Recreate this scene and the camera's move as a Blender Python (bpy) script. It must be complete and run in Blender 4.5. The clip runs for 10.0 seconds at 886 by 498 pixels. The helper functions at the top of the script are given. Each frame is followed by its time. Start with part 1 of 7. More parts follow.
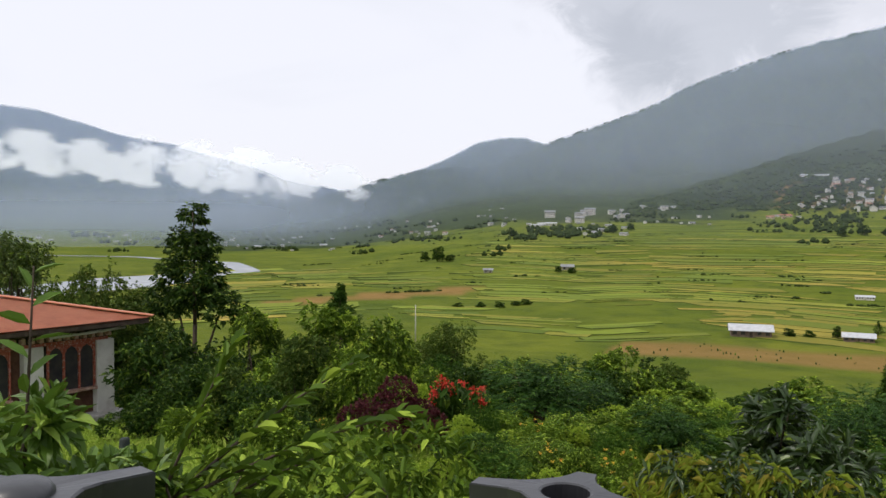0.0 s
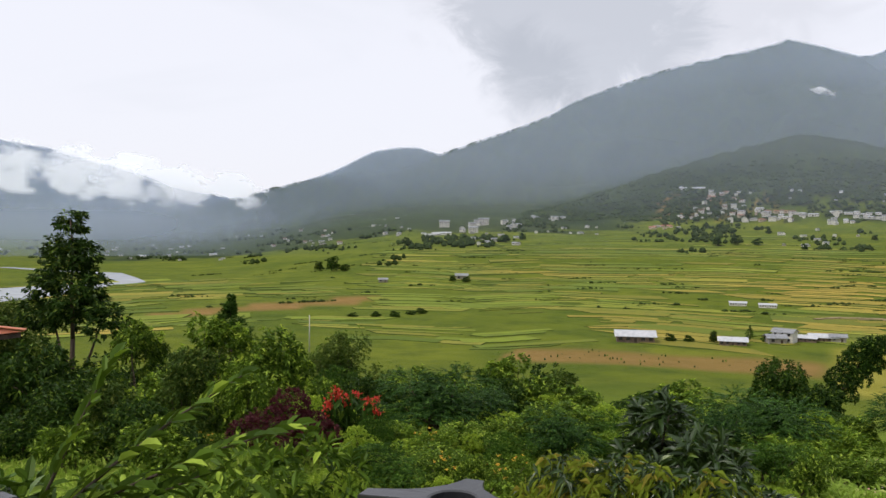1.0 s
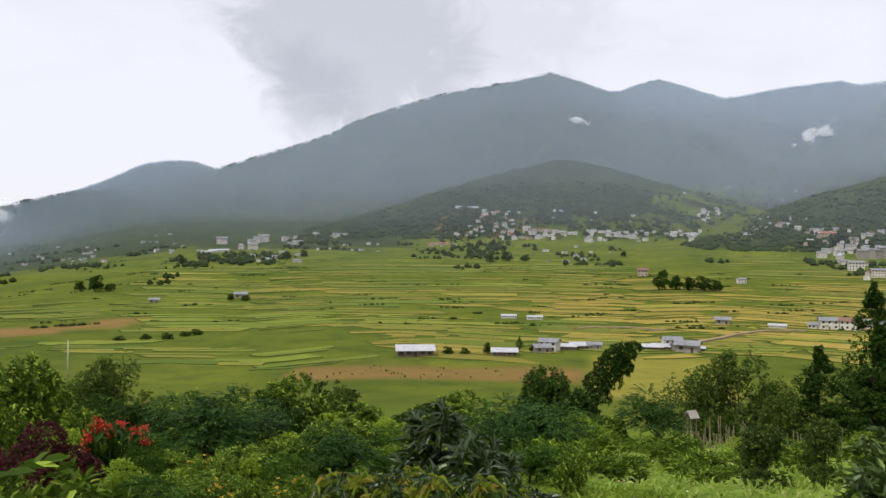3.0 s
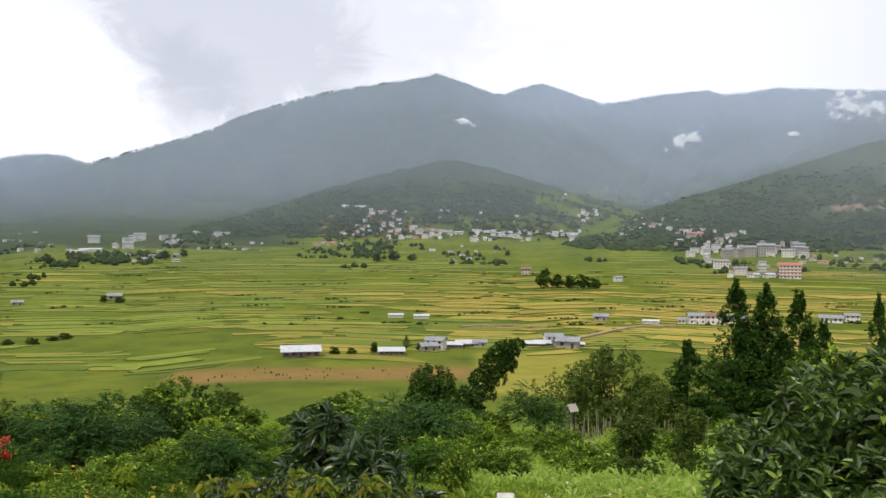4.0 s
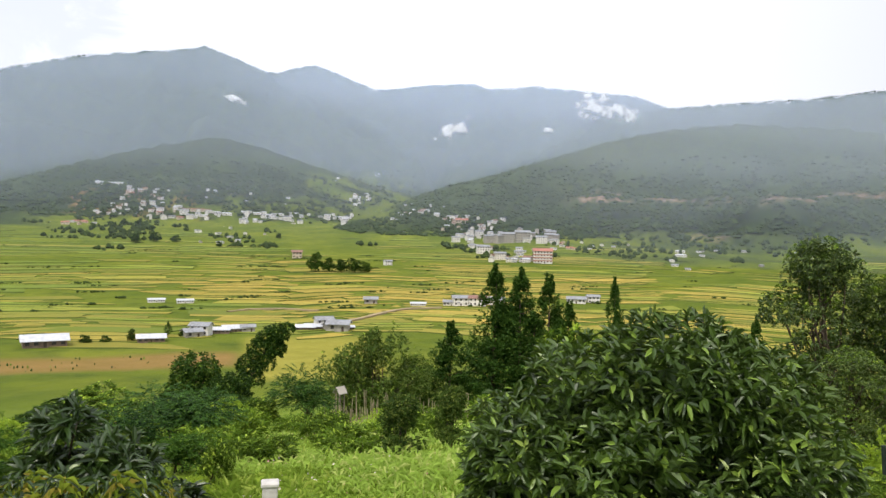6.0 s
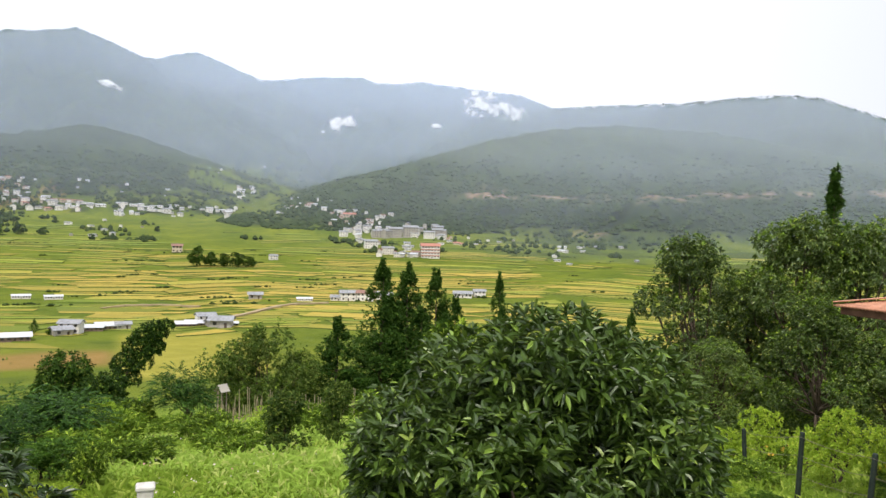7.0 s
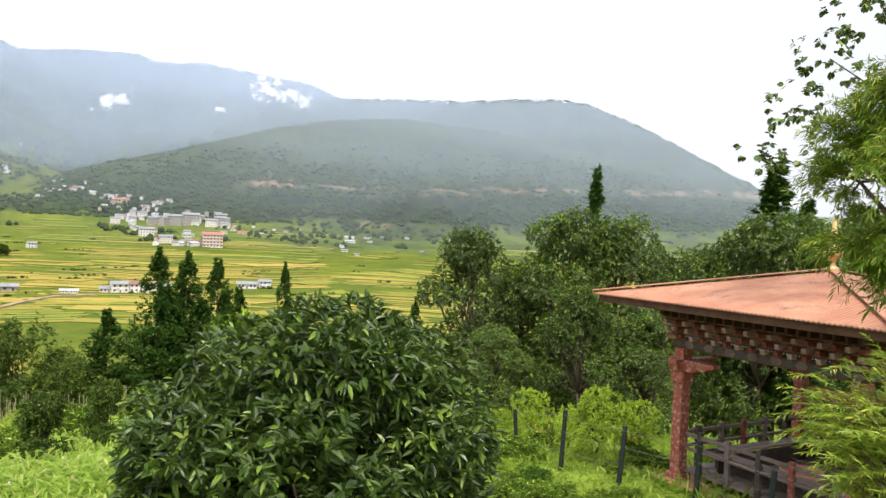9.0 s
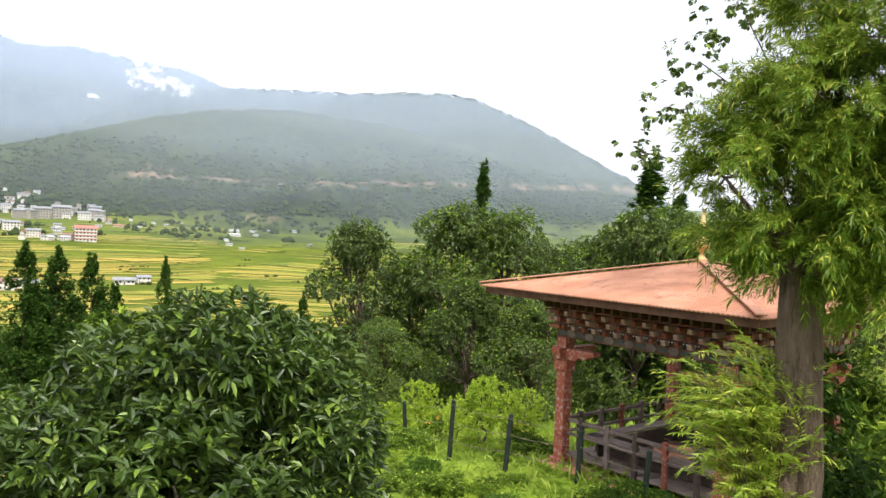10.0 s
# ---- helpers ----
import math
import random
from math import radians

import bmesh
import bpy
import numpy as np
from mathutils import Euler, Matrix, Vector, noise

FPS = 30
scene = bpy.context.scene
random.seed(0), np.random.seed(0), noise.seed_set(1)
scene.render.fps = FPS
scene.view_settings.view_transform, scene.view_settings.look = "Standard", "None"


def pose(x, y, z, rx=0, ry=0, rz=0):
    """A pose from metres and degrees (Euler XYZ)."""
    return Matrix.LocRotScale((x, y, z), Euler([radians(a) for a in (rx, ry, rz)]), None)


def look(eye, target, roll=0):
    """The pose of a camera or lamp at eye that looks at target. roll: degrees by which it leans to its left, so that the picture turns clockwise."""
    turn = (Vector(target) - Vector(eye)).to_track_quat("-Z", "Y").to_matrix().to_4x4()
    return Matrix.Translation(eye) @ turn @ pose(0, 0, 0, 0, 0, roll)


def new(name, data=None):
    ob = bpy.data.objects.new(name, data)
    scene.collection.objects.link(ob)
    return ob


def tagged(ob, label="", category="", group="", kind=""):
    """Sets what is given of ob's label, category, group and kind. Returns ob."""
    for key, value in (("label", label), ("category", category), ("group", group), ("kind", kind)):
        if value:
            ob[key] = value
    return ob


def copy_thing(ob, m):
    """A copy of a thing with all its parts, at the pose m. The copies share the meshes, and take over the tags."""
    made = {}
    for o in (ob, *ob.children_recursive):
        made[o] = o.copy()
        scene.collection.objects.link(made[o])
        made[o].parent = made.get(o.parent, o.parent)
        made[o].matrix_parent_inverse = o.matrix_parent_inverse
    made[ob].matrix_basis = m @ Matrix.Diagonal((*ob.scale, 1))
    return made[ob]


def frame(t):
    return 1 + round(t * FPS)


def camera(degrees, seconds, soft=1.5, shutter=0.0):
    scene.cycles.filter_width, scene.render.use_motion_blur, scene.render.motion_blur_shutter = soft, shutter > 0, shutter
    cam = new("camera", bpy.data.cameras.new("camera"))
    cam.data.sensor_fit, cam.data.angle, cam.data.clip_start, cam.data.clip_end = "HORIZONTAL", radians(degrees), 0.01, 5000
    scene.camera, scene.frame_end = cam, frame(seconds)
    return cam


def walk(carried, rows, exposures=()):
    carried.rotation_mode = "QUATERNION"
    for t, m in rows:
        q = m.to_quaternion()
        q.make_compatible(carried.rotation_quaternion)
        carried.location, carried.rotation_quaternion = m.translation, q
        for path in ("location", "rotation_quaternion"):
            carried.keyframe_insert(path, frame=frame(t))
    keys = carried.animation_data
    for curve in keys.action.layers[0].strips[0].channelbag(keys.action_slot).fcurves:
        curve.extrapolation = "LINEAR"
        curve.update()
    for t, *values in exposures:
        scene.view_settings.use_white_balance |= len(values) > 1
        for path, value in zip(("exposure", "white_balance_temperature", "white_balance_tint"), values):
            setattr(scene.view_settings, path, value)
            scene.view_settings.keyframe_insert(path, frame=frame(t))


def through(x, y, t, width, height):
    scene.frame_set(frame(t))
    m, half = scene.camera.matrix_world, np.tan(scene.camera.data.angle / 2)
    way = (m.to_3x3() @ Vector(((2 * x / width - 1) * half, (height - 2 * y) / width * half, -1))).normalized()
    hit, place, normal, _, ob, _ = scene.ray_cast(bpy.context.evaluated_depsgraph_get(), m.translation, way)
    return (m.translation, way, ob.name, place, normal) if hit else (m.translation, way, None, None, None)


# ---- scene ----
from mathutils import Color


def from_az(az, d, z=0.0):
    """A place by compass angle (degrees clockwise from +y), distance and height."""
    return Vector((d * math.sin(radians(az)), d * math.cos(radians(az)), z))


EYE = 4.4
# seconds, heading, tilt, lean in degrees; the camera turns at arm's length
PATH = [
    (0.0, -36.34, -1.8, 0.26), (0.5, -32.48, -1.46, 0.36), (1.0, -28.59, -1.06, 0.40), (1.5, -24.67, -0.71, 0.37),
    (2.0, -20.76, -0.38, 0.36), (2.5, -16.69, 0.02, 0.36), (4.0, -4.23, 0.29, 0.30), (4.5, 0.0, 0.0, 0.40),
    (5.0, 4.19, -0.26, 0.53), (5.5, 8.39, -0.52, 0.89), (7.0, 20.84, -0.91, 1.55), (7.5, 24.92, -0.91, 1.90),
    (8.0, 28.70, -0.93, 2.05), (8.5, 32.56, -1.04, 2.19), (9.0, 36.49, -1.10, 2.37), (9.5, 40.53, -1.20, 2.41),
    (10.0, 44.69, -1.28, 2.26)]
ARM = 0.12


def camera_pose(head, tilt, lean):
    eye = from_az(head, ARM, EYE)
    return look(eye, eye + from_az(head, 100, 100 * math.tan(radians(tilt))), lean)


cam = camera(59.54, 10.0)
walk(cam, [(t, camera_pose(a, p, r)) for t, a, p, r in PATH], exposures=[(0.0, -0.32, 6380, 12.5), (2.5, -0.38, 6380, 12.5), (4.5, 0.0, 6380, 12.5), (5.5, 0.14, 6380, 12.5), (7.0, 0.36, 6380, 12.5), (8.5, 0.5, 6380, 12.5), (10.0, 0.75, 6380, 12.5)])

# ---- light ----
def node(tree, kind, x=0, **values):
    n = tree.nodes.new(kind)
    for key, value in values.items():
        if key.startswith("in_"):
            n.inputs[int(key[3:])].default_value = value
    return n


def mixed(t, fac, a, b):
    n = t.nodes.new("ShaderNodeMix")
    n.data_type = "RGBA"
    for sock, v in ((n.inputs["Factor"], fac), (n.inputs["A"], a), (n.inputs["B"], b)):
        if hasattr(v, "is_output"):
            t.links.new(v, sock)
        else:
            sock.default_value = v
    return n.outputs["Result"]


def build_world():
    w = bpy.data.worlds.new("overcast_sky")
    scene.world = w
    w.use_nodes = True
    t = w.node_tree
    out = t.nodes["World Output"]
    bg = t.nodes["Background"]
    sky = t.nodes.new("ShaderNodeTexSky")
    sky.sky_type = "NISHITA"
    sky.sun_disc = False
    sky.sun_elevation, sky.sun_rotation = radians(58), radians(-150)
    sky.air_density, sky.dust_density = 1.0, 3.0
    co = t.nodes.new("ShaderNodeTexCoord")

    def math_node(kind, a, b, c=None):
        n = t.nodes.new("ShaderNodeMath")
        n.operation = kind
        for sock, v in zip(n.inputs, (a, b, c)):
            if hasattr(v, "is_output"):
                t.links.new(v, sock)
            elif v is not None:
                sock.default_value = v
        return n.outputs[0]

    def ramp_of(value, low, high):
        n = node(t, "ShaderNodeMapRange")
        n.interpolation_type = "SMOOTHSTEP"
        n.inputs["From Min"].default_value, n.inputs["From Max"].default_value = low, high
        t.links.new(value, n.inputs["Value"])
        return n.outputs[0]

    def sky_noise(scale, detail, rough, stretch, distort=0.0):
        mp = t.nodes.new("ShaderNodeMapping")
        mp.inputs["Scale"].default_value = stretch
        t.links.new(co.outputs["Generated"], mp.inputs["Vector"])
        n = node(t, "ShaderNodeTexNoise")
        n.inputs["Scale"].default_value, n.inputs["Detail"].default_value = scale, detail
        n.inputs["Roughness"].default_value, n.inputs["Distortion"].default_value = rough, distort
        t.links.new(mp.outputs[0], n.inputs["Vector"])
        return n.outputs["Fac"]

    def nearness(az, el, reach, flat):
        """1 in the middle of a cloud, 0 at its reach, negative beyond; flat squeezes it along the horizon."""
        mid = from_az(az, math.cos(radians(el)), math.sin(radians(el)))
        mp = t.nodes.new("ShaderNodeMapping")
        mp.inputs["Scale"].default_value = (1, 1, flat)
        t.links.new(co.outputs["Generated"], mp.inputs["Vector"])
        n = t.nodes.new("ShaderNodeVectorMath")
        n.operation = "DISTANCE"
        n.inputs[1].default_value = (mid.x, mid.y, mid.z * flat)
        t.links.new(mp.outputs[0], n.inputs[0])
        return math_node("MULTIPLY_ADD", n.outputs["Value"], -1.0 / reach, 1.0)

    # high white deck with soft grey streaks
    streak = ramp_of(sky_noise(2.6, 4, 0.5, (1, 1, 3.0), 0.6), 0.48, 0.70)
    rag = sky_noise(13.0, 7, 0.62, (1, 1, 1.5), 0.7)
    torn = math_node("MULTIPLY_ADD", rag, 1.1, -0.55)
    broad = sky_noise(5.0, 4, 0.5, (1, 1, 1.6), 0.3)
    swell = math_node("MULTIPLY_ADD", broad, 0.7, -0.35)

    def rain_cloud(az, el, reach, flat, edge):
        v = math_node("ADD", nearness(az, el, reach, flat), math_node("ADD", torn, swell))
        return ramp_of(v, 0.0, edge)

    veil = rain_cloud(-14, 18.5, 0.30, 1.5, 0.55)
    body = rain_cloud(-18.5, 15.0, 0.17, 1.35, 0.38)
    core = rain_cloud(-22.0, 11.2, 0.085, 1.0, 0.6)
    tone = t.nodes.new("ShaderNodeRGB")
    tone.outputs[0].default_value = (1.08, 1.09, 1.14, 1)

    def tint(col, fac, amount, shade):
        return mixed(t, math_node("MULTIPLY", fac, amount), col, (*shade, 1))

    col = tint(tone.outputs[0], streak, 0.55, (0.98, 1.0, 1.05))
    col = tint(col, veil, 0.75, (0.88, 0.89, 0.93))
    col = tint(col, body, 0.72, (0.66, 0.69, 0.74))
    col = tint(col, core, 0.55, (0.56, 0.59, 0.64))
    # the deck thickens towards the lower valley: an even, duller white
    east = t.nodes.new("ShaderNodeVectorMath")
    east.operation = "DOT_PRODUCT"
    east.inputs[1].default_value = from_az(75, 1.0)
    t.links.new(co.outputs["Generated"], east.inputs[0])
    thick = node(t, "ShaderNodeMapRange")
    thick.inputs["From Min"].default_value, thick.inputs["From Max"].default_value = 0.5, 1.03
    t.links.new(east.outputs["Value"], thick.inputs["Value"])
    col = tint(col, thick.outputs[0], 1.0, (0.53, 0.54, 0.575))
    mix = t.nodes.new("ShaderNodeMix")
    mix.data_type = "RGBA"
    mix.blend_type = "ADD"
    mix.inputs["Factor"].default_value = 0.02
    t.links.new(col, mix.inputs["A"])
    t.links.new(sky.outputs["Color"], mix.inputs["B"])
    t.links.new(mix.outputs["Result"], bg.inputs["Color"])
    bg.inputs["Strength"].default_value = 1.0


build_world()
sun = new("sun", bpy.data.lights.new("sun", "SUN"))
sun.data.energy, sun.data.angle, sun.data.color = 2.8, radians(9), (1.0, 0.94, 0.82)
sun.matrix_world = look((0, 0, 60), Vector((0, 0, 60)) + from_az(30, -1.0, 0) * -0.55 - Vector((0, 0, 0.9)))

# ---- materials ----
def rgb(r, g, b):
    return (r, g, b, 1.0)


def base_material(name):
    m = bpy.data.materials.new(name)
    m.use_nodes = True
    return m, m.node_tree, m.node_tree.nodes["Principled BSDF"]


def noised(t, scale, detail=4, rough=0.55, low=0.35, high=0.65, stretch=(1, 1, 1), space="Object"):
    co = t.nodes.new("ShaderNodeTexCoord")
    mp = t.nodes.new("ShaderNodeMapping")
    mp.inputs["Scale"].default_value = stretch
    nz = t.nodes.new("ShaderNodeTexNoise")
    nz.inputs["Scale"].default_value, nz.inputs["Detail"].default_value, nz.inputs["Roughness"].default_value = scale, detail, rough
    mr = t.nodes.new("ShaderNodeMapRange")
    mr.inputs["From Min"].default_value, mr.inputs["From Max"].default_value = low, high
    t.links.new(co.outputs[space], mp.inputs["Vector"])
    t.links.new(mp.outputs[0], nz.inputs["Vector"])
    t.links.new(nz.outputs["Fac"], mr.inputs["Value"])
    return mr.outputs[0]


def bumped(t, bsdf, height, strength, distance):
    b = t.nodes.new("ShaderNodeBump")
    b.inputs["Strength"].default_value, b.inputs["Distance"].default_value = strength, distance
    t.links.new(height, b.inputs["Height"])
    t.links.new(b.outputs[0], bsdf.inputs["Normal"])


def surface(name, a, b, c, scale=3.0, fine=40.0, rough=0.7, metal=0.0, bump=0.3, depth=0.01, stretch=(1, 1, 1), wear=0.5):
    """Two scales of variation: broad between a and b, stains of c, fine relief."""
    m, t, p = base_material(name)
    broad = noised(t, scale, 5, 0.6, stretch=stretch)
    stain = noised(t, scale * 2.7, 6, 0.65, 0.52, 0.52 + 0.25 / max(wear, 0.05), stretch=stretch)
    col = mixed(t, stain, mixed(t, broad, rgb(*a), rgb(*b)), rgb(*c))
    t.links.new(col, p.inputs["Base Color"])
    p.inputs["Roughness"].default_value, p.inputs["Metallic"].default_value = rough, metal
    p.inputs["Specular IOR Level"].default_value = 0.25
    bumped(t, p, noised(t, fine, 6, 0.6, 0.2, 0.8, stretch=stretch), bump, depth)
    return m


def leaf_material(name, a, b, young, rough=0.42, through=0.35, share=0.12, spec=0.4):
    """Leaves: each one its own green between a and b, some young ones; light passes through."""
    m, t, p = base_material(name)
    geo = t.nodes.new("ShaderNodeNewGeometry")
    isl = geo.outputs["Random Per Island"]
    patch = noised(t, 0.9, 3, 0.5, 0.3, 0.7)
    avg = t.nodes.new("ShaderNodeMath")
    avg.operation = "MULTIPLY_ADD"
    avg.inputs[1].default_value = 0.42
    t.links.new(isl, avg.inputs[0])
    half = t.nodes.new("ShaderNodeMath")
    half.operation = "MULTIPLY"
    half.inputs[1].default_value = 0.22
    t.links.new(patch, half.inputs[0])
    own = t.nodes.new("ShaderNodeMath")
    own.operation = "MULTIPLY_ADD"
    own.inputs[1].default_value = 0.36
    t.links.new(t.nodes.new("ShaderNodeObjectInfo").outputs["Random"], own.inputs[0])
    t.links.new(half.outputs[0], own.inputs[2])
    t.links.new(own.outputs[0], avg.inputs[2])
    col = mixed(t, avg.outputs[0], rgb(*a), rgb(*b))
    wn = t.nodes.new("ShaderNodeTexWhiteNoise")
    wn.noise_dimensions = "1D"
    t.links.new(isl, wn.inputs["W"])
    lt = t.nodes.new("ShaderNodeMath")
    lt.operation = "LESS_THAN"
    lt.inputs[1].default_value = share
    t.links.new(wn.outputs["Value"], lt.inputs[0])
    col = mixed(t, lt.outputs[0], col, rgb(*young))
    t.links.new(col, p.inputs["Base Color"])
    p.inputs["Roughness"].default_value = rough
    p.inputs["Specular IOR Level"].default_value = spec
    tr = t.nodes.new("ShaderNodeBsdfTranslucent")
    t.links.new(mixed(t, 0.5, col, rgb(*young)), tr.inputs["Color"])
    mx = t.nodes.new("ShaderNodeMixShader")
    mx.inputs[0].default_value = through
    t.links.new(p.outputs[0], mx.inputs[1])
    t.links.new(tr.outputs[0], mx.inputs[2])
    t.links.new(mx.outputs[0], t.nodes["Material Output"].inputs["Surface"])
    return m


def attribute(t, name):
    a = t.nodes.new("ShaderNodeAttribute")
    a.attribute_name = name
    return a.outputs["Fac"]


def ground_material():
    m, t, p = base_material("land")
    grass = mixed(t, noised(t, 0.35, 6, 0.65), rgb(0.10, 0.17, 0.014), rgb(0.19, 0.27, 0.026))
    grass = mixed(t, noised(t, 2.5, 5, 0.6, 0.45, 0.8), grass, rgb(0.10, 0.13, 0.018))
    wide = mixed(t, noised(t, 0.010, 6, 0.6), rgb(0.075, 0.108, 0.008), rgb(0.14, 0.162, 0.014))
    wide = mixed(t, noised(t, 0.05, 5, 0.6, 0.45, 0.75), wide, rgb(0.055, 0.085, 0.010))
    col = mixed(t, attribute(t, "far"), grass, wide)
    woods = mixed(t, noised(t, 0.007, 8, 0.72, 0.35, 0.65), rgb(0.024, 0.042, 0.012), rgb(0.050, 0.072, 0.020))
    woods = mixed(t, noised(t, 0.0022, 4, 0.5, 0.5, 0.75), woods, rgb(0.054, 0.070, 0.023))
    woods = mixed(t, noised(t, 0.045, 6, 0.75, 0.42, 0.72), woods, rgb(0.014, 0.025, 0.009))
    pines = mixed(t, noised(t, 0.035, 7, 0.75, 0.35, 0.7), rgb(0.014, 0.026, 0.010), rgb(0.034, 0.050, 0.017))
    woods = mixed(t, attribute(t, "pine"), woods, pines)
    col = mixed(t, attribute(t, "forest"), col, woods)
    soil = mixed(t, noised(t, 0.05, 6, 0.7), rgb(0.19, 0.118, 0.035), rgb(0.26, 0.155, 0.052))
    col = mixed(t, attribute(t, "soil"), col, soil)
    col = mixed(t, attribute(t, "pale"), col, mixed(t, noised(t, 0.06, 5, 0.6), rgb(0.20, 0.19, 0.025), rgb(0.26, 0.24, 0.04)))
    cut = mixed(t, noised(t, 0.02, 6, 0.7), rgb(0.14, 0.085, 0.05), rgb(0.33, 0.24, 0.165))
    col = mixed(t, attribute(t, "scar"), col, cut)
    t.links.new(col, p.inputs["Base Color"])
    p.inputs["Roughness"].default_value = 0.95
    p.inputs["Specular IOR Level"].default_value = 0.1
    bumped(t, p, noised(t, 0.08, 8, 0.7, 0.2, 0.8), 0.6, 3.0)
    return m


LAND = ground_material()
BARK = surface("bark", (0.06, 0.043, 0.03), (0.10, 0.075, 0.055), (0.03, 0.025, 0.02), 6, 35, 0.9, 0, 0.8, 0.03, (1, 1, 0.25))
PALE_BARK = surface("pale_bark", (0.12, 0.080, 0.054), (0.21, 0.15, 0.11), (0.045, 0.03, 0.022), 8, 14, 0.95, 0, 1.0, 0.14, (1, 1, 0.22), 1.0)
ROOF_RED = surface("red_tin", (0.33, 0.145, 0.082), (0.43, 0.22, 0.135), (0.22, 0.10, 0.06), 1.3, 25, 0.6, 0.0, 0.25, 0.006, wear=1.3)
RED_WOOD = surface("red_painted_wood", (0.27, 0.06, 0.035), (0.35, 0.10, 0.06), (0.50, 0.40, 0.34), 6, 40, 0.7, 0, 0.4, 0.008, wear=1.5)
RED_TRIM = surface("dark_red_trim", (0.17, 0.04, 0.026), (0.25, 0.075, 0.045), (0.36, 0.24, 0.18), 6, 40, 0.8, 0, 0.3, 0.006, wear=1.2)
BROWN_BOARD = surface("brown_board", (0.085, 0.040, 0.026), (0.14, 0.07, 0.045), (0.05, 0.03, 0.02), 4, 40, 0.9, 0, 0.3, 0.006)
RAIL_WOOD = surface("worn_rail_wood", (0.12, 0.085, 0.072), (0.19, 0.145, 0.125), (0.05, 0.035, 0.03), 4, 40, 0.85, 0, 0.4, 0.006)
DARK_WOOD = surface("dark_wood", (0.05, 0.035, 0.028), (0.09, 0.065, 0.05), (0.16, 0.13, 0.11), 4, 40, 0.75, 0, 0.5, 0.008, (1, 1, 1))
GREY_WOOD = surface("weathered_wood", (0.17, 0.13, 0.105), (0.25, 0.20, 0.17), (0.09, 0.07, 0.06), 3, 40, 0.85, 0, 0.5, 0.008)
CREAM = surface("pale_block_paint", (0.30, 0.15, 0.105), (0.54, 0.38, 0.30), (0.20, 0.065, 0.04), 7, 50, 0.7, 0, 0.2, 0.004)
WHITE_WALL = surface("whitewash", (0.52, 0.495, 0.45), (0.70, 0.68, 0.62), (0.34, 0.30, 0.25), 0.8, 20, 0.9, 0, 0.2, 0.01, wear=0.6)
OCHRE_WALL = surface("ochre_plaster", (0.42, 0.35, 0.26), (0.50, 0.43, 0.33), (0.36, 0.28, 0.20), 0.8, 20, 0.9, 0, 0.2, 0.01)
GREY_WALL = surface("grey_plaster", (0.26, 0.24, 0.205), (0.36, 0.335, 0.29), (0.24, 0.22, 0.2), 0.8, 20, 0.9, 0, 0.2, 0.01)
TIN = surface("grey_tin", (0.17, 0.175, 0.185), (0.29, 0.30, 0.315), (0.22, 0.18, 0.15), 0.7, 15, 0.45, 0.2, 0.2, 0.006, wear=0.5)
PALE_TIN = surface("pale_tin", (0.38, 0.395, 0.42), (0.52, 0.53, 0.55), (0.36, 0.33, 0.31), 0.7, 15, 0.45, 0.1, 0.2, 0.006, wear=0.5)
WINDOW_GAP_DARK = surface("window_gap_dark", (0.03, 0.03, 0.035), (0.06, 0.055, 0.05), (0.09, 0.07, 0.06), 2, 20, 0.3, 0, 0.05, 0.002)
BRICK_ROOF = surface("rust_roof", (0.17, 0.095, 0.075), (0.25, 0.14, 0.11), (0.13, 0.09, 0.075), 0.7, 15, 0.7, 0, 0.2, 0.006)
RED_ROOF = surface("brick_red_roof", (0.30, 0.115, 0.08), (0.40, 0.18, 0.13), (0.22, 0.11, 0.085), 0.7, 15, 0.7, 0, 0.2, 0.006)
BLACK_PLASTIC = surface("black_plastic", (0.016, 0.017, 0.019), (0.028, 0.029, 0.032), (0.06, 0.06, 0.063), 6, 60, 0.38, 0, 0.12, 0.003)
BLACK_PLASTIC.node_tree.nodes["Principled BSDF"].inputs["Specular IOR Level"].default_value = 0.7
CONCRETE = surface("concrete", (0.40, 0.38, 0.35), (0.52, 0.50, 0.46), (0.22, 0.2, 0.18), 8, 60, 0.9, 0, 0.4, 0.01)
TRACK = surface("earth_track", (0.24, 0.18, 0.10), (0.33, 0.26, 0.16), (0.14, 0.13, 0.05), 0.2, 3.0, 0.95, 0, 0.3, 0.05)
STRAW = surface("dry_bamboo", (0.20, 0.165, 0.10), (0.30, 0.25, 0.165), (0.18, 0.14, 0.09), 4, 30, 0.85, 0, 0.3, 0.006)
GREEN_POST = surface("green_post_paint", (0.010, 0.016, 0.013), (0.018, 0.028, 0.022), (0.05, 0.045, 0.03), 8, 40, 0.6, 0, 0.3, 0.006)
GOLD = surface("gilded_metal", (0.55, 0.38, 0.14), (0.62, 0.46, 0.20), (0.3, 0.2, 0.1), 8, 40, 0.45, 0.5, 0.2, 0.004)
RIVER = surface("river_water", (0.34, 0.35, 0.36), (0.45, 0.46, 0.47), (0.26, 0.27, 0.26), 0.02, 0.4, 0.2, 0, 0.2, 0.05, (1, 3, 1))
TERRACOTTA = surface("terracotta", (0.38, 0.18, 0.10), (0.46, 0.24, 0.14), (0.26, 0.14, 0.09), 9, 50, 0.8, 0, 0.3, 0.005)
BROWN_WALL = surface("brown_mud_wall", (0.14, 0.10, 0.075), (0.22, 0.165, 0.125), (0.08, 0.06, 0.045), 0.8, 20, 0.9, 0, 0.2, 0.01)
